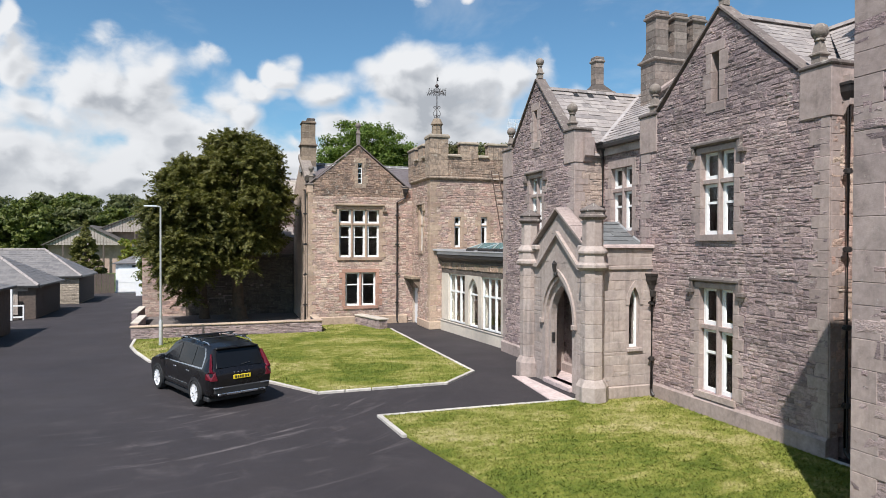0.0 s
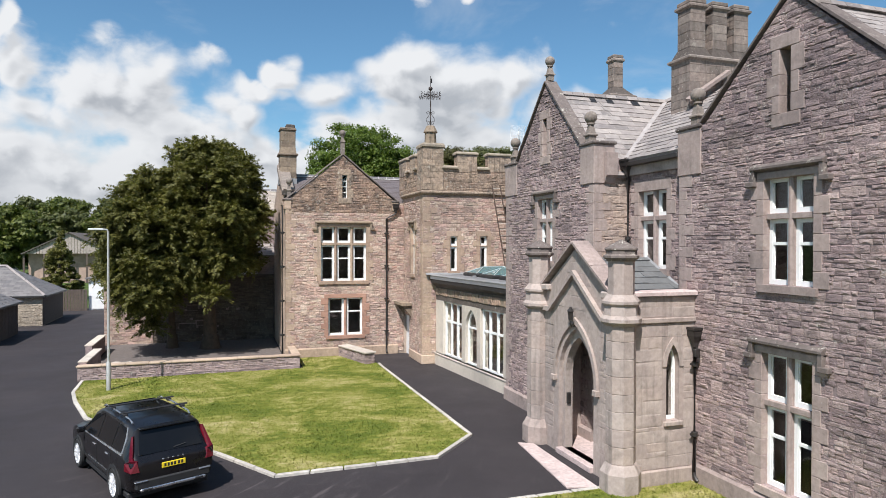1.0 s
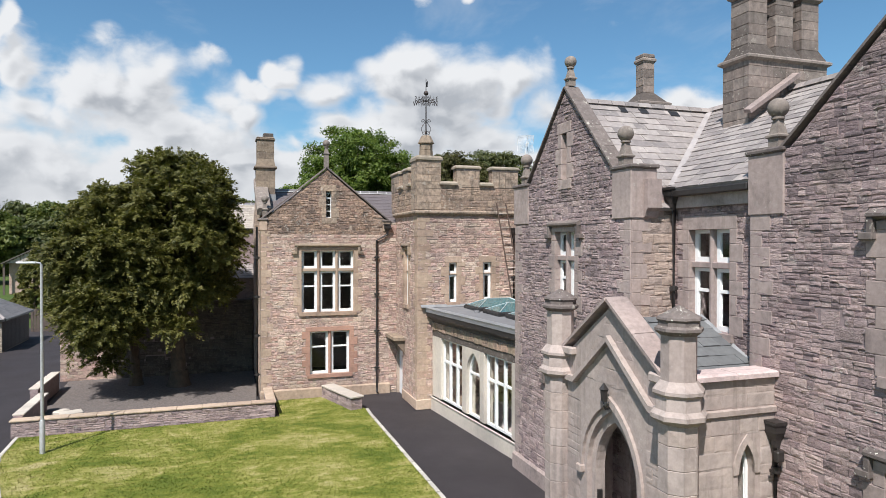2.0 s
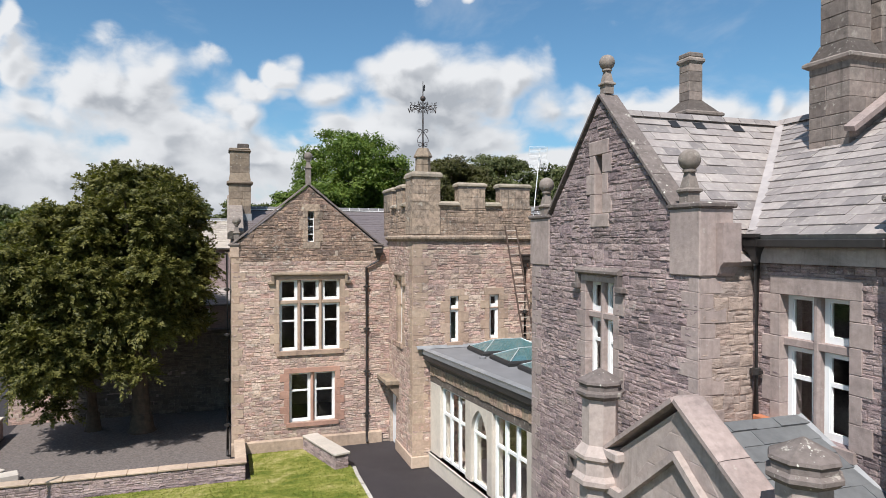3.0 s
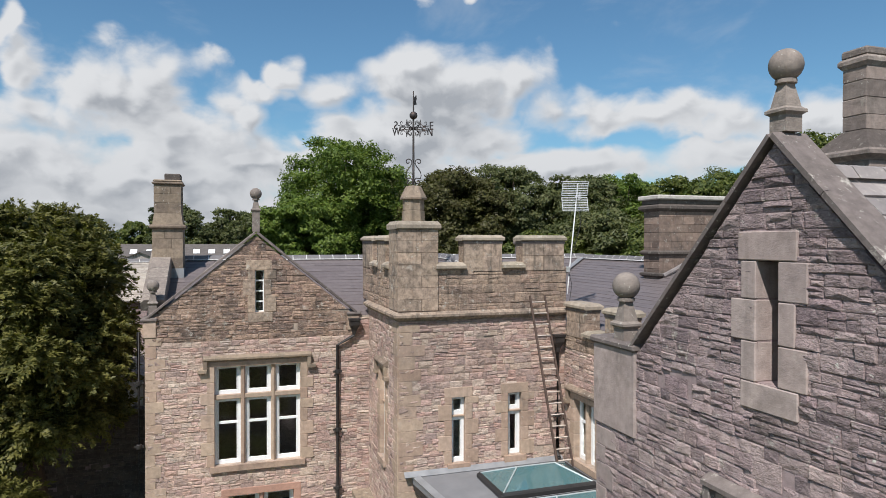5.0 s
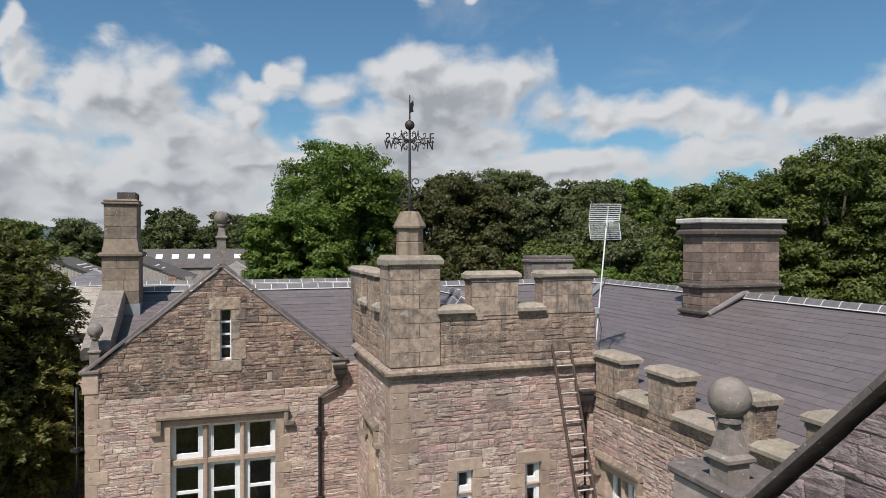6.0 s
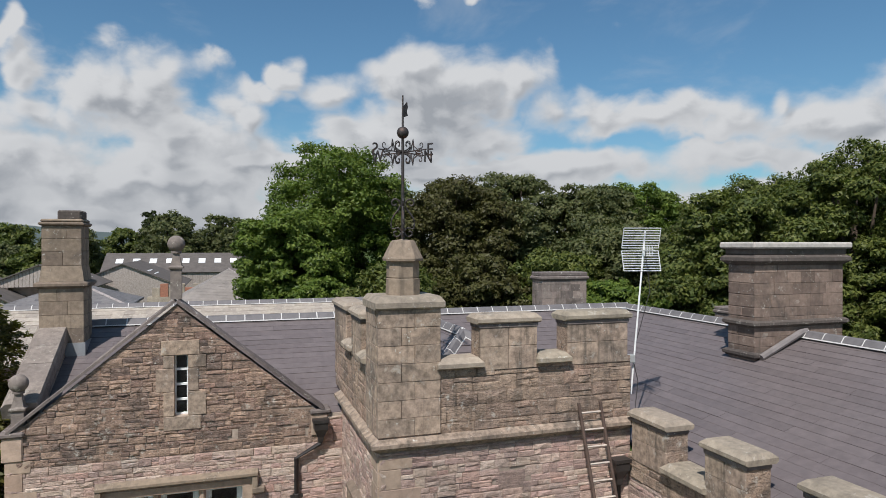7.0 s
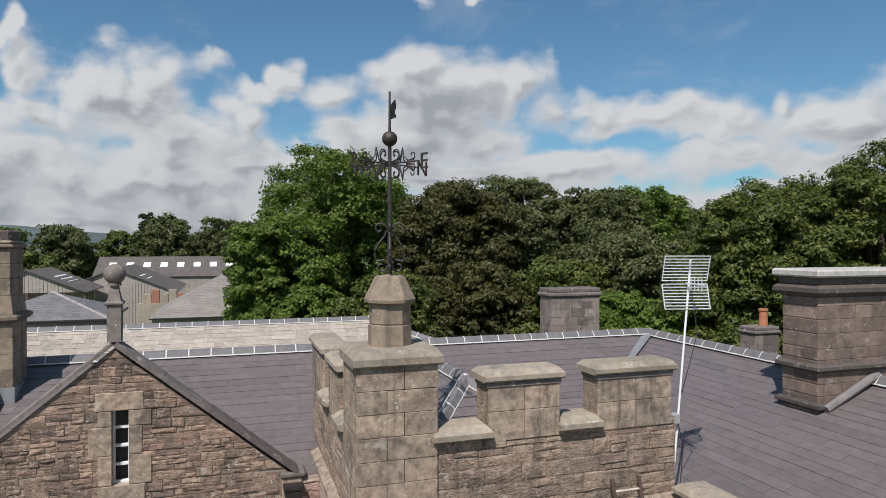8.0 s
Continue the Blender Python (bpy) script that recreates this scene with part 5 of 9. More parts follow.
ridge(roofs, (MX, 8.4, RZ + 0.06), (MX, 26.6, RZ + 0.06), SLATE_OLD, False)
for a, b in (((12.95, 20.5, EZ + 0.05), (MX, C2, RZ + 0.02)),):
    bm = bmesh.new()
    d = (Vector(b) - Vector(a)).normalized()
    s = d.cross(Vector((0, 0, 1))).normalized() * 0.08
    quad_prism(bm, [Vector(a) - s + Vector((0, 0, 0.06)), Vector(a) + s + Vector((0, 0, 0.06)), Vector(b) + s + Vector((0, 0, 0.06)), Vector(b) - s + Vector((0, 0, 0.06))], 1, 0.03)
    part("valley_lead", bm, LEAD_VALLEY, roofs, "grey lead valley gutter")
for x, w in ((13.45, 0.22), (14.1, 0.26), (15.1, 0.3)):
    bm = bmesh.new()
    k = (RZ - EZ + 0.45) / (C2 - 20.45)
    quad_prism(bm, [(x, C2 - 0.33, RZ - 0.33 * k + 0.045), (x + w, C2 - 0.33, RZ - 0.33 * k + 0.045), (x + w, C2 - 0.17, RZ - 0.17 * k + 0.045), (x, C2 - 0.17, RZ - 0.17 * k + 0.045)], 1, 0.03)
    part("vent_slate", bm, BLACK_TRIM, roofs, "dark vent slate below the ridge")
# stacks of the main range
chimney(roofs, 15.37, 17.9, 20.7, 21.6, 9.8, 13.72, CHIMNEY_STONE, (11.9, 12.2), [11.74], 0.07,
        [(15.5, 16.07, 20.84, 21.46), (16.35, 16.92, 20.84, 21.46), (17.2, 17.77, 20.84, 21.46)], 0.26, 61)
bm = bmesh.new()
quad_prism(bm, [(15.2, 20.44, 10.36), (15.2, 20.66, 10.40), (16.75, 20.66, 11.42), (16.75, 20.44, 11.38)], 1, 0.1)
part("mortar_fillet", bm, DRESS_GREY, roofs, "pale mortar fillet against the chimney")
chimney(roofs, 15.78, 16.82, 25.7, 26.7, 9.2, 13.42, CHIMNEY_STONE, (11.8, 12.14), [11.64], 0.05, [(16.09, 16.51, 25.99, 26.41)], 0.26, 62)
chimney(roofs, 15.0, 16.9, 11.0, 12.0, 9.6, 12.9, CHIMNEY_STONE, None, [11.4], 0.08, None, 0.3, 63)

# ---------------------------------------------------------------- the porch
porch = thing("entrance_porch", (10.7, 19.55, 0), "pink dressed sandstone porch with a pointed arch and octagonal corner piers", "porch")
PX, PS, PN, PC = 10.72, 17.4, 21.7, 19.58
mp = wall_frame(PX, 0, WEST)


def arch_points(c, half, spring, peak, n=8):
    """The curve of a pointed arch from its right springing over the peak to the left."""
    pts = []
    h = peak - spring
    r = (half * half + h * h) / (2 * half)
    for i in range(n + 1):
        a = math.asin(min(1, h / r)) * i / n
        pts.append((c + half - r + r * math.cos(a), spring + r * math.sin(a)))
    return pts + [(2 * c - x, z) for x, z in reversed(pts[:-1])]


def arched_wall(bm, u0, u1, z0, top, c, half, base, spring, peak, y0, y1, side=1):
    """A wall with a pointed opening. top: a function of u."""
    curve = arch_points(c, half, spring, peak)
    extrude(bm, [(u0, z0), (c - half, z0), (c - half, top(c - half)), (u0, top(u0))], y0, y1)
    extrude(bm, [(c + half, z0), (u1, z0), (u1, top(u1)), (c + half, top(c + half))], y0, y1)
    if base > z0:
        extrude(bm, [(c - half, z0), (c + half, z0), (c + half, base), (c - half, base)], y0, y1)
    for (a, za), (b, zb) in zip(curve, curve[1:]):
        extrude(bm, [(b, zb), (a, za), (a, top(a)), (b, top(b))], y0, y1)
    bmesh.ops.remove_doubles(bm, verts=bm.verts, dist=1e-4)


bm = bmesh.new()
arched_wall(bm, -PN + 0.25, -PS - 0.25, 0, lambda u: 5.88 - abs(u + PC) * 0.69, -PC, 0.93, 0, 2.2, 3.66, 0, 0.36)
front = part("front_wall", bm, ASHLAR_PINK, porch, "", mp)
# arch mouldings: an inner order set back and a hood with stops
for half, peak, y0, y1, w, nm in ((0.93, 3.66, 0.12, 0.36, 0.16, "arch_order"), (1.06, 3.82, -0.07, 0.02, 0.12, "arch_hood")):
    bm = bmesh.new()
    big, small = arch_points(-PC, half, 2.2, peak), arch_points(-PC, half - w if nm == "arch_order" else half + w, 2.2, peak - w * 1.5 if nm == "arch_order" else peak + w * 1.4)
    for i in range(len(big) - 1):
        a, b, c, d = big[i], big[i + 1], small[i + 1], small[i]
        extrude(bm, [a, b, c, d], y0, y1)
    bmesh.ops.remove_doubles(bm, verts=bm.verts, dist=1e-4)
    if nm == "arch_order":
        for s in (-1, 1):
            x0, x1 = sorted((-PC + s * half, -PC + s * (half - w)))
            extrude(bm, [(x0, 0), (x1, 0), (x1, 2.2), (x0, 2.2)], y0, y1)
    else:
        for s in (-1, 1):
            box(bm, -PC + s * (half + 0.06) - 0.1, -PC + s * (half + 0.06) + 0.1, -0.12, 0.02, 2.05, 2.22, 0.02)
    part(nm, bm, ASHLAR_PINK, front, "", mp)
# gable coping, string and inner chevron moulding
coping(porch, mp, [(-PN + 0.32, 4.74), (-PC, 6.0)], DRESS_GREY, 0.38, 0.09, 0.15, 71, 1.1)
coping(porch, mp, [(-PS - 0.32, 4.74), (-PC, 6.0)], DRESS_GREY, 0.38, 0.09, 0.15, 72, 1.1)
bm = bmesh.new()
chev = [(-PN + 0.3, 4.02), (-PN + 0.75, 4.02), (-PC, 5.14), (-PS - 0.75, 4.02), (-PS - 0.3, 4.02)]
for (a, za), (b, zb) in zip(chev, chev[1:]):
    extrude(bm, [(a, za), (b, zb), (b, zb + 0.13), (a, za + 0.13)], -0.13, 0.02)
part("chevron_string", bm, ASHLAR_PINK, front, "", mp)
bm = bmesh.new()
for s, u in ((1, -PN + 0.3), (-1, -PS - 0.3)):
    a, b = sorted((u, u + s * 0.42))
    box(bm, a, b, -0.16, 0.5, 4.62, 4.8, 0.03)
part("shoulder_stone", bm, ASHLAR_PINK, front, "", mp)
# the octagonal piers
for k, py in enumerate((PS, PN)):
    px = PX - 0.02
    e = math.pi / 8
    bm = bmesh.new()
    lathe(bm, [(0.50, -0.05), (0.50, 0.5), (0.40, 0.68), (0.37, 0.72)], 8, (px, py), e)
    pier = part("pier", bm, ASHLAR_PINK, porch, "octagonal corner pier of dressed stone")
    z, q = 0.72, 0
    while z < 4.0:
        h = min(0.42, 4.02 - z)
        bm = bmesh.new()
        lathe(bm, [(0.352, z + 0.003), (0.36, z + 0.012), (0.36, z + h - 0.012), (0.352, z + h - 0.003)], 8, (px, py), e)
        part("drum", bm, ASHLAR_PINK, pier)
        z += h
    bm = bmesh.new()
    lathe(bm, [(0.37, 4.02), (0.50, 4.12), (0.50, 4.2), (0.42, 4.28), (0.40, 4.5), (0.46, 4.56), (0.46, 4.62), (0.36, 4.74), (0.33, 4.78)], 8, (px, py), e)
    part("moulded_band", bm, ASHLAR_PINK, pier)
    bm = bmesh.new()
    lathe(bm, [(0.32, 4.78), (0.32, 5.58)], 8, (px, py), e)
    part("upper_drum", bm, ASHLAR_PINK, pier)
    bm = bmesh.new()
    lathe(bm, [(0.33, 5.58), (0.43, 5.66), (0.43, 5.71), (0.37, 5.75), (0.37, 5.82), (0.405, 5.86), (0.39, 5.90), (0.02, 6.10)], 8, (px, py), e)
    part("pier_cap", bm, ASHLAR_GREY, pier)
# side wall with its lancet
mps = wall_frame(0, PS - 0.03, SOUTH)
bm = bmesh.new()
arched_wall(bm, PX + 0.2, G1 + 0.0, 0, lambda u: 4.72, 12.18, 0.19, 1.6, 2.95, 3.5, 0, 0.42)
side = part("side_wall", bm, ASHLAR_PINK, porch, "", mps)
bm = bmesh.new()
box(bm, PX + 0.2, G1 + 0.0, -0.06, 0.02, 4.04, 4.17, 0.02)
part("string_course", bm, ASHLAR_PINK, side, "", mps)
bm = bmesh.new()
box(bm, PX + 0.2, G1 + 0.0, -0.07, 0.02, -0.05, 0.42, 0.03)
part("plinth", bm, ASHLAR_PINK, side, "", mps)
coping(porch, mps, [(PX + 0.25, 4.72), (G1 + 0.0, 4.72)], STONE_FLAG, 0.48, 0.11, 0.1, 73, 1.0)
bm = bmesh.new()
curve = arch_points(12.18, 0.19, 2.95, 3.5)
inner = arch_points(12.18, 0.13, 2.95, 3.4)
for i in range(len(curve) - 1):
    extrude(bm, [curve[i], curve[i + 1], inner[i + 1], inner[i]], 0.16, 0.22)
for s in (-1, 1):
    x0, x1 = sorted((12.18 + s * 0.19, 12.18 + s * 0.13))
    extrude(bm, [(x0, 1.6), (x1, 1.6), (x1, 2.95), (x0, 2.95)], 0.16, 0.22)
box(bm, 12.05, 12.31, 0.16, 0.22, 1.6, 1.68)
lw = part("lancet_window", bm, WHITE_PAINT, porch, "narrow pointed window in a white frame", mps)
bm = bmesh.new()
pts = [(12.0, 1.62), (12.36, 1.62), (12.36, 2.95)] + arch_points(12.18, 0.17, 2.95, 3.46)[1:-1] + [(12.0, 2.95)]
extrude(bm, pts, 0.185, 0.192)
gp = part("pane", bm, GLASS, lw, "", mps)
gp.visible_shadow = False
bm = bmesh.new()
box(bm, 11.9, 12.46, -0.08, 0.14, 1.48, 1.59, 0.015)
part("sill", bm, ASHLAR_PINK, lw, "", mps)
bm = bmesh.new()
oc, ic = arch_points(12.18, 0.31, 2.95, 3.68), arch_points(12.18, 0.19, 2.95, 3.5)
for i in range(len(oc) - 1):
    extrude(bm, [oc[i], oc[i + 1], ic[i + 1], ic[i]], -0.03, 0.05)
bmesh.ops.remove_doubles(bm, verts=bm.verts, dist=1e-4)
part("lancet_surround", bm, ASHLAR_PINK, lw, "", mps)
plain_wall("side_wall", PX + 0.2, G2 + 0.0, PN - 0.4, PN, 0, 4.72, ASHLAR_PINK, porch)
# porch roof
bm = bmesh.new()
quad_prism(bm, [(PX + 0.36, PS + 0.4, 4.62), (RX, PS + 0.4, 4.62), (RX, PC, 5.55), (PX + 0.36, PC, 5.55)], 1, 0.1)
pr = part("porch_roof", bm, SLATE_DARK, porch, "grey slate porch roof with lead flashings")
roof_plane(porch, [(PX + 0.36, PS + 0.42, 4.66), (RX, PS + 0.42, 4.66), (RX, PC, 5.59), (PX + 0.36, PC, 5.59)], SLATE_PORCH, 75, 0.3, (0.4, 0.6), 60, (1, 1), under=0.03, thick=0.03)
bm = bmesh.new()
quad_prism(bm, [(PX + 0.5, PC, 5.55), (G2 + 0.0, PC, 5.55), (G2 + 0.0, PN, 4.62), (PX + 0.5, PN, 4.62)], 1, 0.1)
quad_prism(bm, [(G2, PC, 5.55), (RX, PC, 5.55), (RX, 20.58, 5.02), (G2, 20.58, 5.02)], 1, 0.1)
part("porch_roof", bm, SLATE_DARK, porch)
bm = bmesh.new()
box(bm, G2 - 0.3, RX - 0.02, 20.44, 20.58, 4.95, 5.14, 0.02)
box(bm, RX - 0.16, RX - 0.02, 19.9, 20.45, 5.1, 5.42, 0.02)
part("mortar_fillet", bm, CLAY, porch, "red brick fillet at the top of the porch roof")
bm = bmesh.new()
quad_prism(bm, [(RX - 0.13, PS + 0.6, 4.74), (RX - 0.02, PS + 0.6, 4.80), (RX - 0.02, PC, 5.64), (RX - 0.13, PC, 5.58)], 1, 0.015)
part("lead_flashing", bm, LEAD, porch)
bm = bmesh.new()
box(bm, PX + 0.45, G1 - 0.02, PS + 0.38, PS + 0.62, 4.55, 4.62)
part("lead_gutter", bm, LEAD, porch)
# inside the porch
# shade of the porch interior is put into this wall's near-black colour
bm = bmesh.new()
box(bm, 12.5, 12.6, PS + 0.4, PN - 0.4, 0, 4.5)
part("inner_wall", bm, OAK_SHADE_DARK, porch, "inner wall coloured near black for the shade inside the porch")
bm = bmesh.new()
extrude(bm, [(-PC - 0.7, 0.15), (-PC + 0.7, 0.15), (-PC + 0.7, 2.1)] + arch_points(-PC, 0.7, 2.1, 3.1)[1:-1] + [(-PC - 0.7, 2.1)], 1.68, 1.76)
part("door", bm, OAK_SHADE_DARK, porch, "dark oak boarded inner door", mp)
bm = bmesh.new()
box(bm, PX + 0.1, 12.5, PS + 0.4, PN - 0.4, 0.0, 0.16, 0.01)
part("porch_floor", bm, STONE_FLAG, porch)
bm = bmesh.new()
box(bm, PX - 0.1, PX + 0.35, PC - 0.93, PC + 0.93, 0.0, 0.16, 0.015)
part("step", bm, STONE_FLAG, porch)
bm = bmesh.new()
slab(bm, [(9.55, PS + 0.55), (10.3, PS + 0.35), (10.35, PN - 0.35), (9.95, PN - 0.1)], -0.02, 0.03)
part("threshold_slab", bm, STONE_FLAG, porch, "pale pink stone slab before the arch")
bm = bmesh.new()
box(bm, PX + 0.16, PX + 0.28, PC + 0.72, PC + 0.775, 1.42, 1.74, 0.01)
part("entry_keypad", bm, IRON_BLACK, porch, "black entry keypad on the jamb")
# ashlar facing of the porch
masonry(front, mp, [(-PN + 0.3, 0.3), (-PS - 0.3, 0.3), (-PS - 0.3, 4.0), (-PN + 0.3, 4.0)], [(-PC - 1.22, -PC + 1.22, 0.0, 4.2)], ASHLAR_PINK, 77, course=(0.3, 0.36), length=(0.4, 0.7), proud=0.008, gap=0.007, near=(-PC, 2), limit=60)
masonry(front, mp, [(-PN + 0.75, 4.2), (-PS - 0.75, 4.2), (-PC, 5.75)], [], ASHLAR_PINK, 78, course=(0.3, 0.36), length=(0.4, 0.7), proud=0.008, gap=0.007, near=(-PC, 5), limit=60)
masonry(side, mps, [(PX + 0.3, 0.42), (G1 - 0.02, 0.42), (G1 - 0.02, 4.03), (PX + 0.3, 4.03)], [(11.86, 12.5, 1.48, 3.7)], ASHLAR_PINK, 79, course=(0.3, 0.36), length=(0.4, 0.75), proud=0.008, gap=0.007, near=(12, 2), limit=60)
masonry(side, mps, [(PX + 0.3, 4.18), (G1 - 0.02, 4.18), (G1 - 0.02, 4.7), (PX + 0.3, 4.7)], [], ASHLAR_PINK, 80, course=(0.26, 0.26), length=(0.4, 0.75), proud=0.008, gap=0.007, near=(12, 4), limit=20)
# lantern in the chevron
lan = thing("porch_lantern", (PX - 0.15, PC, 3.95), "small black iron wall lantern above the arch", "lamp")
bm = bmesh.new()
lathe(bm, [(0.06, 3.9), (0.09, 4.14), (0.11, 4.15), (0.02, 4.27)], 6, (PX - 0.16, PC))
part("lantern_body", bm, IRON_BLACK, lan)
bm = bmesh.new()
tube(bm, [(PX, PC, 3.75), (PX - 0.12, PC, 3.72), (PX - 0.17, PC, 3.82), (PX - 0.16, PC, 3.92)], 0.02, 6)
tube(bm, [(PX, PC, 3.95), (PX - 0.1, PC - 0.06, 3.84), (PX - 0.14, PC, 3.74)], 0.015, 6)
part("bracket", bm, IRON_BLACK, lan)
# ---------------------------------------------------------------- the orangery and its flat roof
org = thing("orangery", (12, 30.5, 0), "cream stone orangery with tall white mullioned windows and a flat roof", "house")
mo = pose(11.55, 34.3, 0, 0, 0, math.degrees(math.atan2(-7.3, 0.65)))
OL = 7.45
holes_o = [(0.72, 2.78, 0.6, 3.2), (3.2, 4.3, 0.6, 3.05), (4.66, 6.66, 0.6, 3.2)]
bm = bmesh.new()
extrude(bm, [(-0.2, 0), (OL, 0), (OL, 0.6), (-0.2, 0.6)], -0.06, 0.4)
base = part("plinth", bm, ASHLAR_CREAM, org, "", mo)
bm = bmesh.new()
box(bm, -0.2, OL, -0.09, 0.3, 0.52, 0.6, 0.02)
part("sill_course", bm, ASHLAR_CREAM, base, "", mo)
for a, b in ((-0.2, 0.72), (2.78, 3.2), (4.3, 4.66), (6.66, OL)):
    bm = bmesh.new()
    box(bm, a, b, 0.0, 0.4, 0.6, 3.2, 0.02)
    part("pillar", bm, ASHLAR_CREAM, org, "", mo)
bm = bmesh.new()
curve = arch_points(3.75, 0.55, 2.2, 3.05)
for (a, za), (b, zb) in zip(curve, curve[1:]):
    extrude(bm, [(b, zb), (a, za), (a, 3.2), (b, 3.2)], 0, 0.4)
bmesh.ops.remove_doubles(bm, verts=bm.verts, dist=1e-4)
part("arch_head", bm, ASHLAR_CREAM, org, "", mo)
# frieze and its blocks take dark stone tones for the shade under the eaves
bm = bmesh.new()
extrude(bm, [(-0.2, 3.2), (OL, 3.2), (OL, 4.05), (-0.2, 4.05)], 0, 0.4)
fr = part("frieze", bm, SOOT_SHADE_DARK, org, "", mo)
rng = random.Random(8)
u = -0.15
while u < OL - 0.4:
    w = rng.uniform(0.28, 0.5)
    bm = bmesh.new()
    box(bm, u, u + w - 0.02, -0.02 - rng.uniform(0, 0.03), 0.05, 3.45 + rng.uniform(-0.02, 0.02), 3.78, 0.02)
    part("frieze_stone", bm, RUBBLE_DARK if rng.random() < 0.75 else WING_STACK, fr, "", mo)
    u += w


def tall_window(m, u0, u1, z0, z1, lights, transom, arch=False):
    bm = bmesh.new()
    f = 0.09
    if arch:
        big, small = arch_points((u0 + u1) / 2, (u1 - u0) / 2, 2.2, z1), arch_points((u0 + u1) / 2, (u1 - u0) / 2 - f, 2.2, z1 - f * 1.3)
        for i in range(len(big) - 1):
            extrude(bm, [big[i], big[i + 1], small[i + 1], small[i]], 0.12, 0.2)
        for a in (u0, u1 - f):
            box(bm, a, a + f, 0.12, 0.2, z0, 2.2)
        box(bm, u0 + f, u1 - f, 0.12, 0.2, z0, z0 + f)
        box(bm, u0 + f, u1 - f, 0.12, 0.2, transom, transom + 0.07)
    else:
        for a in (u0, u1 - f):
            box(bm, a, a + f, 0.12, 0.2, z0, z1)
        for z in (z0, z1 - f):
            box(bm, u0 + f, u1 - f, 0.12, 0.2, z, z + f)
    bmesh.ops.remove_doubles(bm, verts=bm.verts, dist=1e-4)
    w = part("tall_window", bm, WHITE_PAINT, org, "tall white timber window", m)
    if not arch:
        for i in range(1, lights):
            c = u0 + (u1 - u0) * i / lights
            bm = bmesh.new()
            box(bm, c - 0.055, c + 0.055, 0.11, 0.2, z0 + f, z1 - f)
            part("mullion", bm, WHITE_PAINT, w, "", m)
        for i in range(lights):
            a, b = u0 + (u1 - u0) * i / lights + 0.056, u0 + (u1 - u0) * (i + 1) / lights - 0.056
            bm = bmesh.new()
            box(bm, max(a, u0 + f), min(b, u1 - f), 0.125, 0.195, transom - 0.045, transom + 0.045)
            part("transom_bar", bm, WHITE_PAINT, w, "", m)
    bm = bmesh.new()
    if arch:
        pts = [(u0 + 0.03, z0 + 0.02), (u1 - 0.03, z0 + 0.02), (u1 - 0.03, 2.2)] + arch_points((u0 + u1) / 2, (u1 - u0) / 2 - 0.04, 2.2, z1 - 0.05)[1:-1] + [(u0 + 0.03, 2.2)]
        extrude(bm, pts, 0.155, 0.163)
        q = part("pane", bm, GLASS, w, "", m)
        q.visible_shadow = False
    else:
        bm.free()
        for i in range(lights):
            for za, zb in ((z0 + 0.05, transom), (transom, z1 - 0.05)):
                bm = bmesh.new()
                box(bm, u0 + (u1 - u0) * i / lights + 0.03, u0 + (u1 - u0) * (i + 1) / lights - 0.03, 0.155, 0.163, za, zb)
                q = part("pane", bm, GLASS, w, "", m)
                q.visible_shadow = False
    return w


tall_window(mo, *holes_o[0], 3, 2.25)
tall_window(mo, *holes_o[1], 1, 2.2, True)
tall_window(mo, *holes_o[2], 3, 2.25)
# flat roof with a black eaves board
RO = [(11.22, 34.5), (11.98, 26.9), (15.55, 26.9), (15.55, 34.5)]
bm = bmesh.new()
slab(bm, RO, 4.22, 4.4)
fl = part("flat_roof", bm, FELT, org, "grey membrane flat roof with lead-trimmed edges")
bm = bmesh.new()
for (x0, z0), (x1, z1) in (((11.25, 4.02), (11.55, 4.22)),):
    a, b = Vector((11.25, 34.45, 0)), Vector((12.0, 26.95, 0))
    k = Vector((0.3, 0.03, 0))
    lo = [bm.verts.new(v) for v in (a + Vector((0, 0, 4.05)), b + Vector((0, 0, 4.05)), b + k + Vector((0, 0, 3.82)), a + k + Vector((0, 0, 3.82)))]
    hi = [bm.verts.new(v) for v in (a + Vector((0, 0, 4.22)), b + Vector((0, 0, 4.22)), b + k + Vector((0, 0, 4.22)), a + k + Vector((0, 0, 4.22)))]
    bm.faces.new(lo)
    bm.faces.new(hi[::-1])
    for i in range(4):
        bm.faces.new((lo[i], hi[i], hi[(i + 1) % 4], lo[(i + 1) % 4]))
part("eaves_board", bm, BLACK_TRIM, org, "deep black eaves board")
bm = bmesh.new()
a, b = Vector((11.2, 34.5, 4.40)), Vector((11.96, 26.9, 4.40))
quad_prism(bm, [a, b, b + Vector((0.16, 0.016, 0.05)), a + Vector((0.16, 0.016, 0.05))], 1, 0.07)
part("roof_edge_trim", bm, LEAD, org)
bm = bmesh.new()
quad_prism(bm, [(11.0, 34.36, 4.42), (15.5, 34.36, 4.42), (15.5, 34.50, 4.52), (11.0, 34.50, 4.52)], 1, 0.02)
part("lead_upstand", bm, LEAD, org)
bm = bmesh.new()
lathe(bm, [(0.12, 4.4), (0.12, 4.46), (0.09, 4.48)], 10, (12.6, 32.0))
part("roof_vent", bm, FELT, org)
# interior floor of the orangery and its back wall
bm = bmesh.new()
slab(bm, [(11.9, 34.4), (12.4, 27.0), (15.5, 27.0), (15.5, 34.4)], 0.0, 0.12)
part("orangery_floor", bm, STONE_FLAG, org)

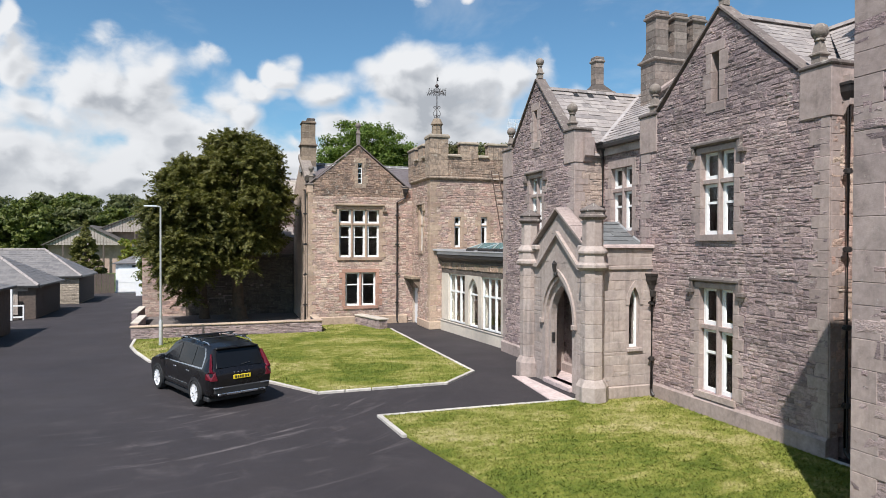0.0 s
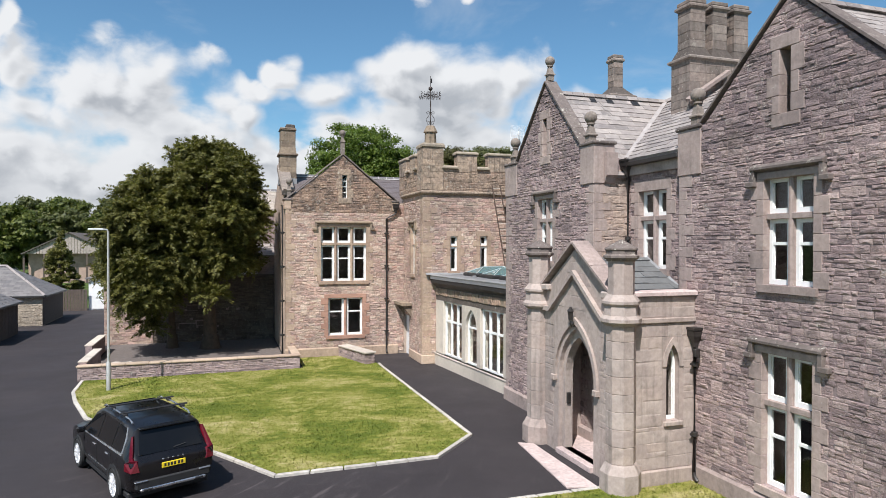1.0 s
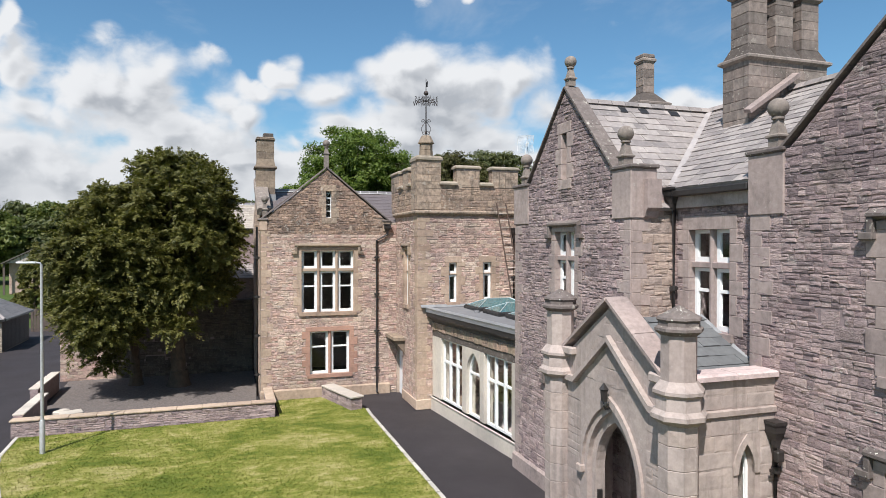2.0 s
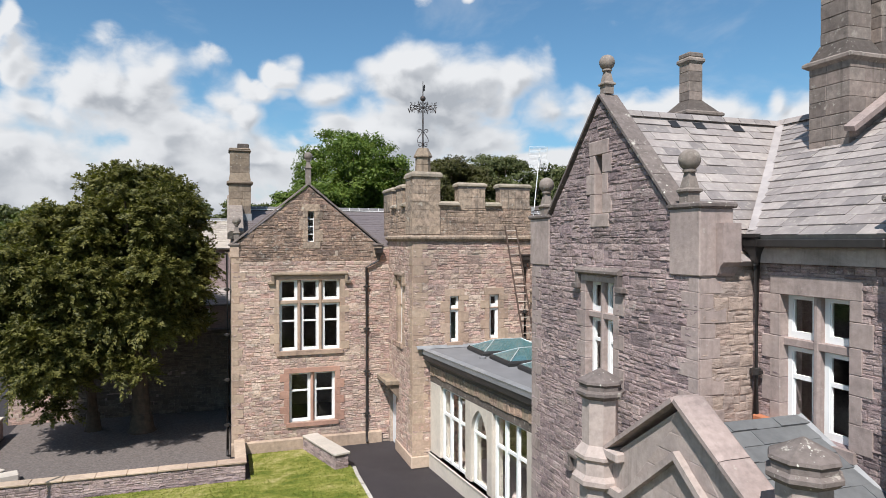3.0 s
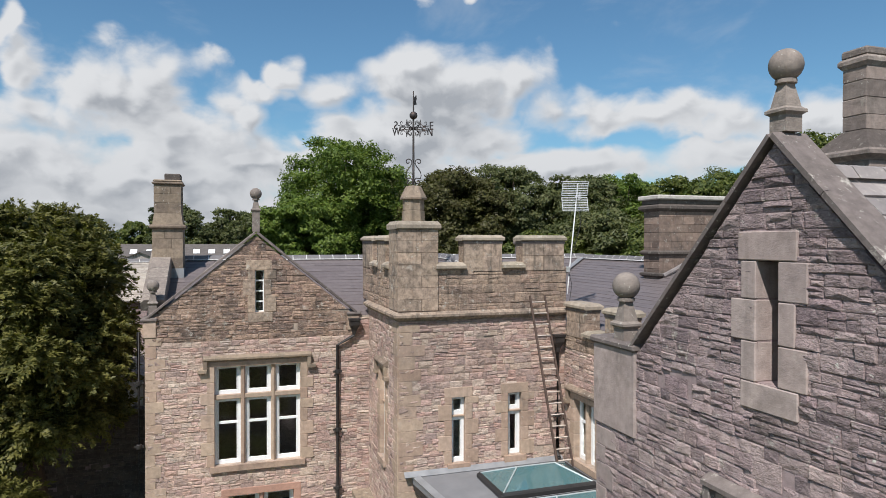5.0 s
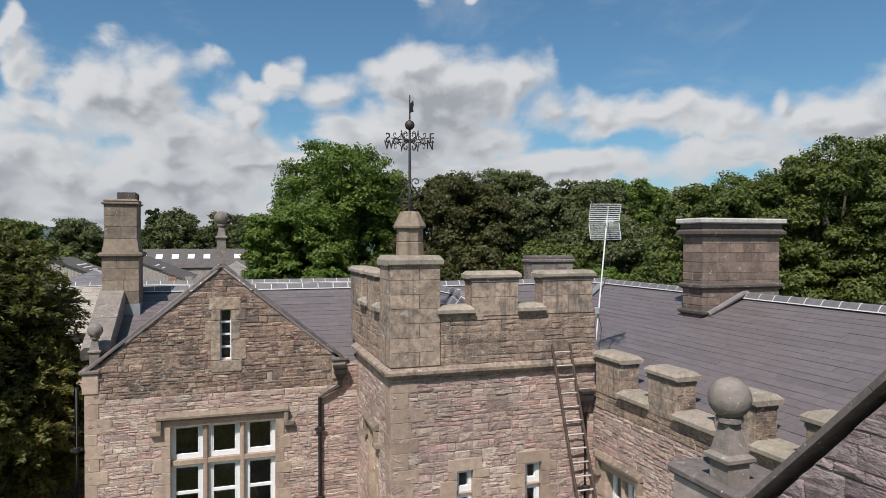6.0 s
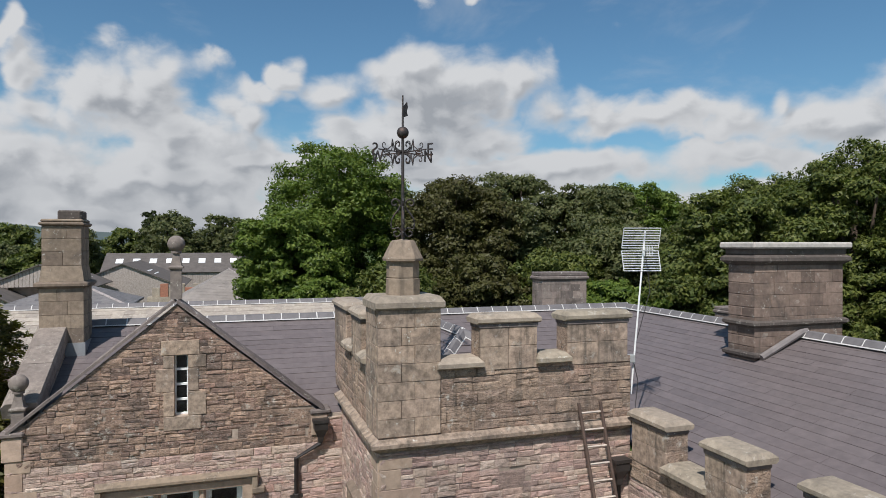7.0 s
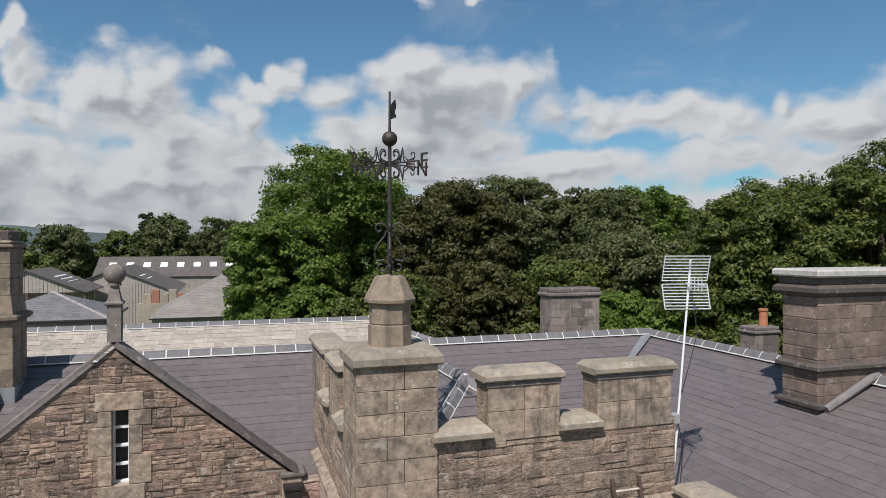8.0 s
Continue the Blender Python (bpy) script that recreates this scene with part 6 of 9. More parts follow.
# rooflights
SK = thing("rooflight", (12.75, 32.3, 4.4), "hipped rooflight with green-tinted glass and grey bars", "skylight", "rooflights on the flat roof")
LX, LY, LZ, HX = 2.55, 1.6, 0.32, 0.75
bm = bmesh.new()
slab(bm, [(0, 0), (LX, 0), (LX, LY), (0, LY)], 0.0, 0.12)
bmesh.ops.bevel(bm, geom=bm.edges[:], offset=0.02, segments=1, affect="EDGES")
part("kerb_frame", bm, BLACK_TRIM, SK, "", I4, local=True)
cn = [Vector((0.06, 0.06, 0.125)), Vector((LX - 0.06, 0.06, 0.125)), Vector((LX - 0.06, LY - 0.06, 0.125)), Vector((0.06, LY - 0.06, 0.125))]
pk = [Vector((HX, LY / 2, 0.12 + LZ)), Vector((LX - HX, LY / 2, 0.12 + LZ))]
for f in ((cn[0], cn[1], pk[1], pk[0]), (cn[1], cn[2], pk[1]), (cn[2], cn[3], pk[0], pk[1]), (cn[3], cn[0], pk[0])):
    bm = bmesh.new()
    quad_prism(bm, f, 1, 0.012)
    q = part("glass_pane", bm, GLASS_TEAL, SK, "", I4, local=True)
    q.visible_shadow = False
for a, b in ((cn[0], pk[0]), (cn[3], pk[0]), (cn[1], pk[1]), (cn[2], pk[1]), (pk[0], pk[1])):
    bm = bmesh.new()
    tube(bm, [a + Vector((0, 0, 0.01)), b + Vector((0, 0, 0.01))], 0.02, 6)
    part("glazing_bar", bm, PALE_BAR, SK, "", I4, local=True)
for a, b in ((cn[0], cn[1]), (cn[1], cn[2]), (cn[2], cn[3]), (cn[3], cn[0])):
    bm = bmesh.new()
    tube(bm, [a, b], 0.045, 4)
    part("edge_bar", bm, BLACK_TRIM, SK, "", I4, local=True)
copy_thing(SK, pose(12.82, 30.35, 4.4))
copy_thing(SK, pose(12.95, 28.4, 4.4))

# ---------------------------------------------------------------- the battlemented tower
TS, TW, TE, TN = 34.55, 10.87, 15.65, 38.14
tower = thing("battlement_tower", (13.2, 36.3, 0), "red and buff rubble tower with a weathered battlemented parapet", "tower")
mts, mtw = wall_frame(0, TS, SOUTH), wall_frame(TW, 0, WEST)
h_s = [(12.3, 12.68, 4.6, 6.33), (13.9, 14.3, 4.66, 6.34)]
poly = [(TW, 0), (TE, 0), (TE, 8.4), (TW, 8.4)]
tsw = wall_body("south_wall", poly, h_s, 0.45, MORTAR_WARM, tower, mts)
masonry(tsw, mts, [(TW, 0.4), (TE, 0.4), (TE, 8.35), (TW, 8.35)], h_s, RUBBLE_WARM, 81, course=(0.08, 0.19), near=(13, 7.5))
quoins(tsw, mts, TW, 0.4, 8.3, 1, DRESS_BUFF, seed=82, long=0.62, short=0.42)
h_w = [(-36.55, -35.95, 4.4, 6.85), (-38.0, -36.95, 0.0, 2.15)]
poly = [(-TN - 0.3, 0), (-TS - 0.45, 0), (-TS - 0.45, 8.4), (-TN - 0.3, 8.4)]
tww = wall_body("west_wall", poly, h_w, 0.45, MORTAR_WARM, tower, mtw)
masonry(tww, mtw, [(-TN, 0.4), (-TS - 0.03, 0.4), (-TS - 0.03, 8.35), (-TN, 8.35)], h_w, RUBBLE_WARM, 83, course=(0.08, 0.19), near=(-36.0, 7.0))
quoins(tww, mtw, -TS, 0.4, 8.3, -1, DRESS_BUFF, seed=84, long=0.5, short=0.3)
window(tower, mts, *h_s[0], 1, [5.82], DRESS_BUFF, 0, mull=0.05, deep=0.1, lintel=0.26, sashes=False)
window(tower, mts, *h_s[1], 1, [5.84], DRESS_BUFF, 0, mull=0.05, deep=0.1, lintel=0.26, sashes=False)
window(tower, mtw, *h_w[0], 1, [5.9], DRESS_BUFF, 0.25, mull=0.05, deep=0.1, lintel=0.12, sashes=False)
bm = bmesh.new()
box(bm, TW - 0.08, TE, -0.07, 0.0, 0, 0.45, 0.03)
part("plinth", bm, ASHLAR_BUFF, tsw, "", mts)
bm = bmesh.new()
box(bm, -36.9, -TS - 0.0, -0.07, 0.0, 0, 0.45, 0.03)
part("plinth", bm, ASHLAR_BUFF, tww, "", mtw)
# side door under its stone canopy
bm = bmesh.new()
box(bm, -38.0, -36.95, 0.12, 0.2, 0.02, 2.15)
dr = part("door", bm, WHITE_DOOR, tower, "white painted side door in the tower foot", mtw)
bm = bmesh.new()
box(bm, -37.12, -37.06, 0.06, 0.12, 1.0, 1.12, 0.01)
part("door_handle", bm, IRON_BLACK, dr, "", mtw)
bm = bmesh.new()
extrude(bm, [(-38.1, 2.72), (-36.4, 2.72), (-36.4, 2.86), (-38.1, 2.86)], -0.55, 0.05)
for u in (-38.0, -36.62):
    a = [bm.verts.new((u, y, z)) for y, z in ((0, 2.72), (-0.5, 2.72), (-0.42, 2.6), (-0.12, 2.25), (0, 2.0))]
    b = [bm.verts.new((u + 0.12, y, z)) for y, z in ((0, 2.72), (-0.5, 2.72), (-0.42, 2.6), (-0.12, 2.25), (0, 2.0))]
    bm.faces.new(a)
    bm.faces.new(b[::-1])
    for i in range(5):
        bm.faces.new((a[i], a[(i + 1) % 5], b[(i + 1) % 5], b[i]))
part("door_canopy", bm, WING_STACK, tower, "stone canopy on two carved brackets", mtw)
# string course under the parapet
SP = [(0.0, 8.36), (0.05, 8.39), (0.15, 8.47), (0.15, 8.53), (0.02, 8.60), (-0.3, 8.60), (-0.3, 8.36)]
bm = bmesh.new()
rr = []
for o, z in SP:
    rr.append([bm.verts.new(c) for c in ((TW - o, TN + 0.2, z), (TW - o, TS - o, z), (TE + 0.0, TS - o, z))])
for i in range(len(rr)):
    p, q = rr[i], rr[(i + 1) % len(rr)]
    bm.faces.new((p[0], p[1], q[1], q[0]))
    bm.faces.new((p[1], p[2], q[2], q[1]))
bm.faces.new([r[0] for r in rr])
bm.faces.new([r[2] for r in rr][::-1])
part("string_course", bm, PARAPET_BLOCK, tower)


def parapet(parent, m, u0, u1, z0, crenel, merlons, top, thick, mat, seed, near, cap=ASHLAR_GREEN, name="parapet"):
    """A battlemented wall: body, merlons with dressed edges, and saddle-backed caps."""
    bm = bmesh.new()
    extrude(bm, [(u0, z0), (u1, z0), (u1, crenel), (u0, crenel)], 0, thick)
    for a, b in merlons:
        extrude(bm, [(a, crenel), (b, crenel), (b, top - 0.16), (a, top - 0.16)], 0, thick)
    body = part(name, bm, mat, parent, "", m)
    masonry(body, m, [(u0, z0), (u1, z0), (u1, crenel - 0.02), (u0, crenel - 0.02)], [], mat, seed, course=(0.13, 0.3), length=(0.25, 0.62), near=near, proud=0.018)
    for k, (a, b) in enumerate(merlons):
        for z, c in ((crenel - 0.1, crenel + 0.3), (crenel + 0.3, top - 0.16)):
            n = 2
            for i in range(n):
                x0, x1 = a + (b - a) * i / n, a + (b - a) * (i + 1) / n
                bm = bmesh.new()
                box(bm, x0 + 0.004, x1 - 0.004, -0.03, 0.1, z + 0.003, c - 0.003, 0.006)
                part("merlon_block", bm, PARAPET_BLOCK, body, "", m)
        caps(body, m, a - 0.06, b + 0.06, top - 0.16, top, thick, cap)
        bm = bmesh.new()
        box(bm, a - 0.02, b + 0.02, -0.045, thick + 0.02, top - 0.235, top - 0.158, 0.012)
        part("bed_mould", bm, ASHLAR_GREY, body, "", m)
    gaps = sorted([x for a, b in merlons for x in (a, b)] + [u0, u1])
    for a, b in zip(gaps[::2], gaps[1::2]):
        if b - a > 0.15:
            caps(body, m, a - 0.03, b + 0.05, crenel - 0.04, crenel + 0.14, thick, cap, 0.13)
    return body


def caps(parent, m, a, b, z0, z1, thick, mat, out=0.09):
    """A cap stone with splayed top edges."""
    bm = bmesh.new()
    rings = []
    for o, z in ((out * 0.5, z0), (out, z0 + 0.03), (out, z0 + (z1 - z0) * 0.55), (0.0, z1)):
        e = 0 if z < z1 else 0.07
        rings.append([bm.verts.new(c) for c in ((a + e, -o, z), (b - e, -o, z), (b - e, thick + o, z), (a + e, thick + o, z))])
    for p, q in zip(rings, rings[1:]):
        for i in range(4):
            bm.faces.new((p[i], p[(i + 1) % 4], q[(i + 1) % 4], q[i]))
    bm.faces.new(rings[0][::-1])
    bm.faces.new(rings[-1])
    part("cap_stone", bm, mat, parent, "", m)


parapet(tower, mts, 11.88, TE, 8.6, 9.72, [(12.63, 13.72), (14.32, TE - 0.07)], 10.58, 0.38, RUBBLE_DARK, 85, (13.5, 9))
parapet(tower, mtw, -TN - 0.9, -TS - 0.9, 8.6, 9.72, [(-TN - 0.9, -37.55), (-36.9, -35.95)], 10.58, 0.38, RUBBLE_DARK, 86, (-36.0, 9))
# corner pier with its stump and vane
bm = bmesh.new()
PW = TW - 0.03
box(bm, PW + 0.02, 11.9, TS - 0.03, TS + 0.9, 8.6, 10.72)
cp = part("corner_pier", bm, RUBBLE_DARK, tower)
z, k = 8.62, 0
rng = random.Random(87)
while z < 10.7:
    h = min(0.3, 10.72 - z)
    u = PW
    for w in ((0.4, 0.68) if k % 2 else (0.63, 0.45)):
        bm = bmesh.new()
        box(bm, u + 0.004, u + w - 0.004, TS - 0.05 - rng.uniform(0, 0.012), TS + 0.1, z + 0.003, z + h - 0.003, 0.005)
        part("ashlar_block", bm, PARAPET_BLOCK, cp)
        u += w
    v = TS + 0.1
    for w in ((0.48, 0.32) if k % 2 else (0.3, 0.5)):
        bm = bmesh.new()
        box(bm, PW - rng.uniform(0, 0.012), PW + 0.15, v + 0.004, v + w - 0.004, z + 0.003, z + h - 0.003, 0.005)
        part("ashlar_block", bm, PARAPET_BLOCK, cp)
        v += w
    z, k = z + h, k + 1
caps(cp, wall_frame(0, TS - 0.05, SOUTH), PW - 0.05, 11.98, 10.72, 10.93, 0.95, ASHLAR_GREEN, 0.07)
VX, VY = 11.4, TS + 0.48
bm = bmesh.new()
lathe(bm, [(0.30, 10.92), (0.295, 11.2), (0.27, 11.215), (0.285, 11.23), (0.285, 11.52)], 8, (VX, VY), math.pi / 8)
part("octagon_stump", bm, WING_STACK, cp)
bm = bmesh.new()
lathe(bm, [(0.26, 11.5), (0.35, 11.51), (0.355, 11.55), (0.215, 11.83), (0.19, 11.86), (0.04, 11.88)], 8, (VX, VY), math.pi / 8)
part("stump_cap", bm, WING_STACK, cp)
plain_wall("back_wall", TE - 0.4, TE, TS + 0.45, 41.0, 0, 8.5, RUBBLE_DARK, tower)

# ---------------------------------------------------------------- the battlemented link wall above the flat roof
link = thing("link_range", (15.8, 30.7, 0), "rubble link wall with battlements above the flat roof", "wall")
ml = wall_frame(15.6, 0, WEST)
h_l = [(-33.95, -32.9, 4.6, 6.2)]
poly = [(-34.55, 0), (-26.85, 0), (-26.85, 7.5), (-34.55, 7.5)]
lwall = wall_body("link_wall", poly, h_l, 0.4, MORTAR_WARM, link, ml)
masonry(lwall, ml, [(-34.5, 4.4), (-26.85, 4.4), (-26.85, 7.5), (-34.5, 7.5)], h_l, RUBBLE_WARM, 91, near=(-32, 7))
window(link, ml, *h_l[0], 2, [], DRESS_BUFF, 0.25, lintel=0.14)
parapet(link, ml, -34.5, -26.85, 7.5, 7.95, [(-34.37, -33.4), (-32.45, -31.6), (-30.6, -29.7), (-28.75, -27.85)], 8.78, 0.42, RUBBLE_DARK, 92, (-32, 7.7))

# ---------------------------------------------------------------- the far wing
FY = 38.14
far = thing("far_wing", (7.6, 40, 0), "red and buff rubble wing with a single coped gable", "house")
mf = wall_frame(0, FY, SOUTH)
h_f = [(6.38, 8.8, 3.98, 6.82), (6.76, 8.6, 1.1, 3.08), (7.5, 7.76, 8.35, 9.57)]
gabled_front(far, mf, 4.57, 10.5, 8.12, 10.58, h_f, RUBBLE_WARM, MORTAR_WARM, DRESS_BUFF, 101, (7.6, 8.2), ASHLAR_GREY, finials=(True, True, False), kneel=0.4, ball=0.7, foot=(0.22, 0.42), side_quoins=(True, False), gable_stone=RUBBLE_GABLE, kneel_w=0.3)
window(far, mf, *h_f[0], 3, [5.93], DRESS_BUFF, 0.22, lintel=0.14)
window(far, mf, *h_f[1], 2, [], DRESS_RED, 0, lintel=0.2)
slit(far, mf, *h_f[2], PARAPET_BLOCK, 3, True)
fill = wall_body("link_strip", [(10.5, 0), (TW, 0), (TW, 8.15), (10.5, 8.15)], [], 0.45, MORTAR_WARM, far, mf)
masonry(fill, mf, [(10.47, 0.1), (TW - 0.01, 0.1), (TW - 0.01, 8.1), (10.47, 8.1)], [], RUBBLE_WARM, 108, length=(0.18, 0.4))
mfw = wall_frame(4.57, 0, WEST)
poly = [(-46, 0), (-38.59, 0), (-38.59, 8.3), (-42, 10.0), (-46, 8.3)]
fww = wall_body("west_wall", poly, [], 0.45, RUBBLE_WARM, far, mfw)
coping(far, mfw, [(-38.5, 8.45), (-42.0, 10.15)], BALL_STONE, 0.5, 0.34, 0.14, 103, 0.6)
plain_wall("back_wall", 4.57, 20.6, 45.6, 46, 0, 8.3, RUBBLE_WARM, far)
# chimney of the wing
chimney(far, 4.5, 5.4, 40.75, 41.65, 9.2, 12.36, WING_STACK, (10.95, 11.3), [10.78], 0.06, [(4.55, 5.35, 40.8, 41.6)], 0.3, 104, WING_STACK, 0.16)
bm = bmesh.new()
box(bm, 4.85, 5.33, 40.85, 41.5, 12.34, 12.56, 0.03)
part("flue_block", bm, SOOT_SHADE_DARK, far, "soot-dark block on the stack")

# new slate roofs round the court
newroof = thing("new_slate_roof", (14, 40, 8), "new purple-grey slate roof with mortared ridge tiles", "roof")
NZ, NY, ERX, ERZ = 9.8, 42.0, 20.6, 9.75
roof_plane(newroof, [(4.9, 38.2, 8.15), (15.6, 38.2, 8.15), (ERX, NY, NZ), (4.9, NY, NZ)], SLATE_NEW, 111, 0.22, (0.9, 1.6), 300, (4, 2), thick=0.01)
roof_plane(newroof, [(15.85, 38.2, 8.0), (15.85, 26.9, 8.0), (ERX, 26.9, ERZ), (ERX, NY, ERZ)], SLATE_NEW, 112, 0.22, (0.9, 1.6), 300, (5, 2), thick=0.01)
roof_plane(newroof, [(24.9, 46, 8.1), (4.9, 46, 8.1), (4.9, NY, NZ), (ERX, NY, NZ)], SLATE_NEW, 113, 0.3, (0.9, 1.6), 0)
roof_plane(newroof, [(25.2, 26.9, 8.0), (25.2, 46, 8.0), (ERX, NY, ERZ), (ERX, 26.9, ERZ)], SLATE_NEW, 114, 0.3, (0.9, 1.6), 0)
ridge(newroof, (5.2, NY, NZ + 0.08), (ERX, NY, NZ + 0.08), None, True, 0.46, 0.11)
ridge(newroof, (ERX, NY, ERZ + 0.1), (ERX, 26.9, ERZ + 0.1), None, True, 0.46, 0.11)
bm = bmesh.new()
a, b = Vector((15.8, 38.3, 8.1)), Vector((ERX, NY, NZ))
d = (b - a).normalized()
s = d.cross(Vector((0, 0, 1))).normalized() * 0.12
up = Vector((0, 0, 0.05))
quad_prism(bm, [a - s + up, a + s + up, b + s + up, b - s + up], 1, 0.03)
part("valley_lead", bm, LEAD, newroof)
# the small hipped roof behind the tower parapet
hp = Vector((13.25, 37.1, 9.92))
roof_plane(newroof, [(11.4, 34.95, 8.75), (15.2, 34.95, 8.75), hp], SLATE_NEW, 115, 0.22, (0.6, 1.0), 0)
roof_plane(newroof, [(11.4, 40.5, 8.75), (11.4, 34.95, 8.75), hp, (13.25, 42.2, 9.92)], SLATE_NEW, 116, 0.22, (0.6, 1.0), 0)
roof_plane(newroof, [(15.2, 34.95, 8.75), (15.2, 40.5, 8.75), (13.25, 42.2, 9.92), hp], SLATE_NEW, 117, 0.22, (0.6, 1.0), 0)
ridge(newroof, hp + Vector((0, 0, 0.06)), (13.25, 41.9, 9.98), None, True, 0.46, 0.1)
ridge(newroof, (11.4, 34.95, 8.83), hp + Vector((0, 0, 0.06)), None, True, 0.46, 0.09)
ridge(newroof, (15.2, 34.95, 8.83), hp + Vector((0, 0, 0.06)), None, True, 0.46, 0.09)
chimney(newroof, 19.27, 21.77, 35.3, 36.08, 8.9, 11.74, CHIMNEY_BROWN, None, [9.3, 9.98], 0.12, None, 0.24, 118, SOOT_SHADE_DARK, 0.4, flash=False)
bm = bmesh.new()
box(bm, 19.13, 21.91, 35.16, 36.22, 11.70, 11.84, 0.03)
part("cap_slab", bm, KERB_STONE, newroof, "pale lichened cap slab")
bm = bmesh.new()
tube(bm, [(19.35, 35.2, 9.36), (20.45, 35.2, 9.86), (20.62, 35.2, 9.88)], 0.075, 8)
part("lead_roll", bm, LEAD_DULL, newroof, "", I4, True)
chimney(newroof, 20.9, 23.0, 48.5, 49.4, 8.0, 10.6, CHIMNEY_STONE, None, None, 0.08, None, 0.3, 119, ASHLAR_GREY, 0.35)
chimney(newroof, 28.2, 29.3, 46.0, 46.8, 7.6, 9.15, CHIMNEY_STONE, None, None, 0.06, None, 0.3, 126, ASHLAR_GREY, 0.3)
bm = bmesh.new()
lathe(bm, [(0.17, 9.15), (0.15, 9.7), (0.18, 9.72), (0.18, 9.8)], 12, (28.95, 46.4))
part("chimney_pot", bm, CLAY, newroof, "orange clay chimney pot", I4, True)
# older pale roofs behind
old = thing("rear_slate_roof", (6, 50, 7), "pale lichened slate roof of the rear range", "roof")
roof_plane(old, [(-2.0, 47.2, 8.0), (18.6, 47.2, 8.0), (14.2, 50.0, 9.55), (-2.0, 50.0, 9.55)], SLATE_PALE, 121, 0.24, (0.3, 0.5), 0)
roof_plane(old, [(18.6, 47.2, 8.0), (18.6, 54.5, 7.6), (14.2, 50.0, 9.55)], SLATE_PALE, 122, 0.24, (0.3, 0.5), 0)
roof_plane(old, [(18.6, 54.5, 7.6), (-2.0, 54.5, 7.6), (-2.0, 50.0, 9.55), (14.2, 50.0, 9.55)], SLATE_PALE, 123, 0.3, (0.3, 0.5), 0)
ridge(old, (-2.0, 50.0, 9.6), (14.2, 50.0, 9.6), None, True, 0.5, 0.11)
ridge(old, (18.6, 47.2, 8.08), (14.2, 50.0, 9.6), None, True, 0.5, 0.11)
plain_wall("rear_wall", -2.0, 18.6, 47.4, 47.8, 0, 7.95, RUBBLE_GREY, old)
plain_wall("rear_gable", -2.0, -1.6, 47.8, 54.3, 0, 7.6, RUBBLE_GREY, old)
# ---------------------------------------------------------------- garden walls and yard
bm = bmesh.new()
slab(bm, [(-4.2, 35.5), (4.5, 35.5), (4.5, 45.6), (-4.6, 45.6)], -0.05, 0.03)
tagged(part("yard", bm, GRAVEL), "grey gravel yard strewn with needles under the yew", "yard", kind="structure")


def garden_wall(name, x0, x1, y0, y1, h, label, stone, cope, seed, faces, cap=0.07, over=0.05, near=None, limit=0, course=(0.07, 0.13)):
    ob = thing(name, ((x0 + x1) / 2, (y0 + y1) / 2, 0), label, "wall")
    bm = bmesh.new()
    box(bm, x0 + 0.01, x1 - 0.01, y0 + 0.01, y1 - 0.01, -0.05, h)
    core = part("core", bm, MORTAR_GREY, ob)
    if "s" in faces:
        masonry(core, wall_frame(0, y0 + 0.01, SOUTH), [(x0, 0), (x1, 0), (x1, h), (x0, h)], [], stone, seed, course=course, length=(0.2, 0.45), near=near, limit=limit)
    if "w" in faces:
        masonry(core, wall_frame(x0 + 0.01, 0, WEST), [(-y1, 0), (-y0, 0), (-y0, h), (-y1, h)], [], stone, seed + 1, course=course, length=(0.2, 0.45), limit=0)
    if "e" in faces:
        masonry(core, pose(x1 - 0.01, 0, 0, 0, 0, 90), [(y0, 0), (y1, 0), (y1, h), (y0, h)], [], stone, seed + 2, course=course, length=(0.2, 0.45), limit=0)
    if cap:
        along_x = (x1 - x0) > (y1 - y0)
        ln = (x1 - x0) if along_x else (y1 - y0)
        n = max(1, round(ln / 0.9))
        rng = random.Random(seed)
        for i in range(n):
            bm = bmesh.new()
            j = rng.uniform(-0.006, 0.006)
            if along_x:
                box(bm, x0 - (over if i == 0 else 0) + ln * i / n + 0.004, x0 + ln * (i + 1) / n - 0.004 + (over if i == n - 1 else 0), y0 - over, y1 + over, h, h + cap + j, 0.015)
            else:
                box(bm, x0 - over, x1 + over, y0 + ln * i / n + 0.004, y0 + ln * (i + 1) / n - 0.004, h, h + cap + j, 0.015)
            part("coping_slab", bm, cope, ob)
    return ob


garden_wall("low_wall", -4.4, 5.0, 35.3, 35.65, 0.6, "low grey stone wall with a flat coping edging the yard", RUBBLE_GREY, ASHLAR_BUFF, 301, "s", near=(0, 0.3), limit=200)
garden_wall("low_wall", 4.7, 5.0, 35.65, 38.0, 0.6, "low grey stone return wall meeting the far wing", RUBBLE_GREY, ASHLAR_BUFF, 303, "e")
garden_wall("low_wall", -4.4, -4.1, 35.65, 39.2, 0.75, "low stone side wall with a pale coping", RUBBLE_GREY, ASHLAR_CREAM, 304, "w")
garden_wall("low_wall", -4.9, -4.6, 39.8, 43.6, 0.85, "low stone side wall beside the drive", RUBBLE_GREY, ASHLAR_CREAM, 305, "w")
lw2 = thing("path_wall", (8.5, 36.8, 0), "short stone wall with a broad cream coping beside the path", "wall")
mw = pose(8.62, 35.35, 0, 0, 0, 90 + 17.0)
bm = bmesh.new()
box(bm, 0.0, 2.9, 0.0, 0.5, -0.05, 0.55)
cw = part("core", bm, MORTAR_GREY, lw2, "", mw)
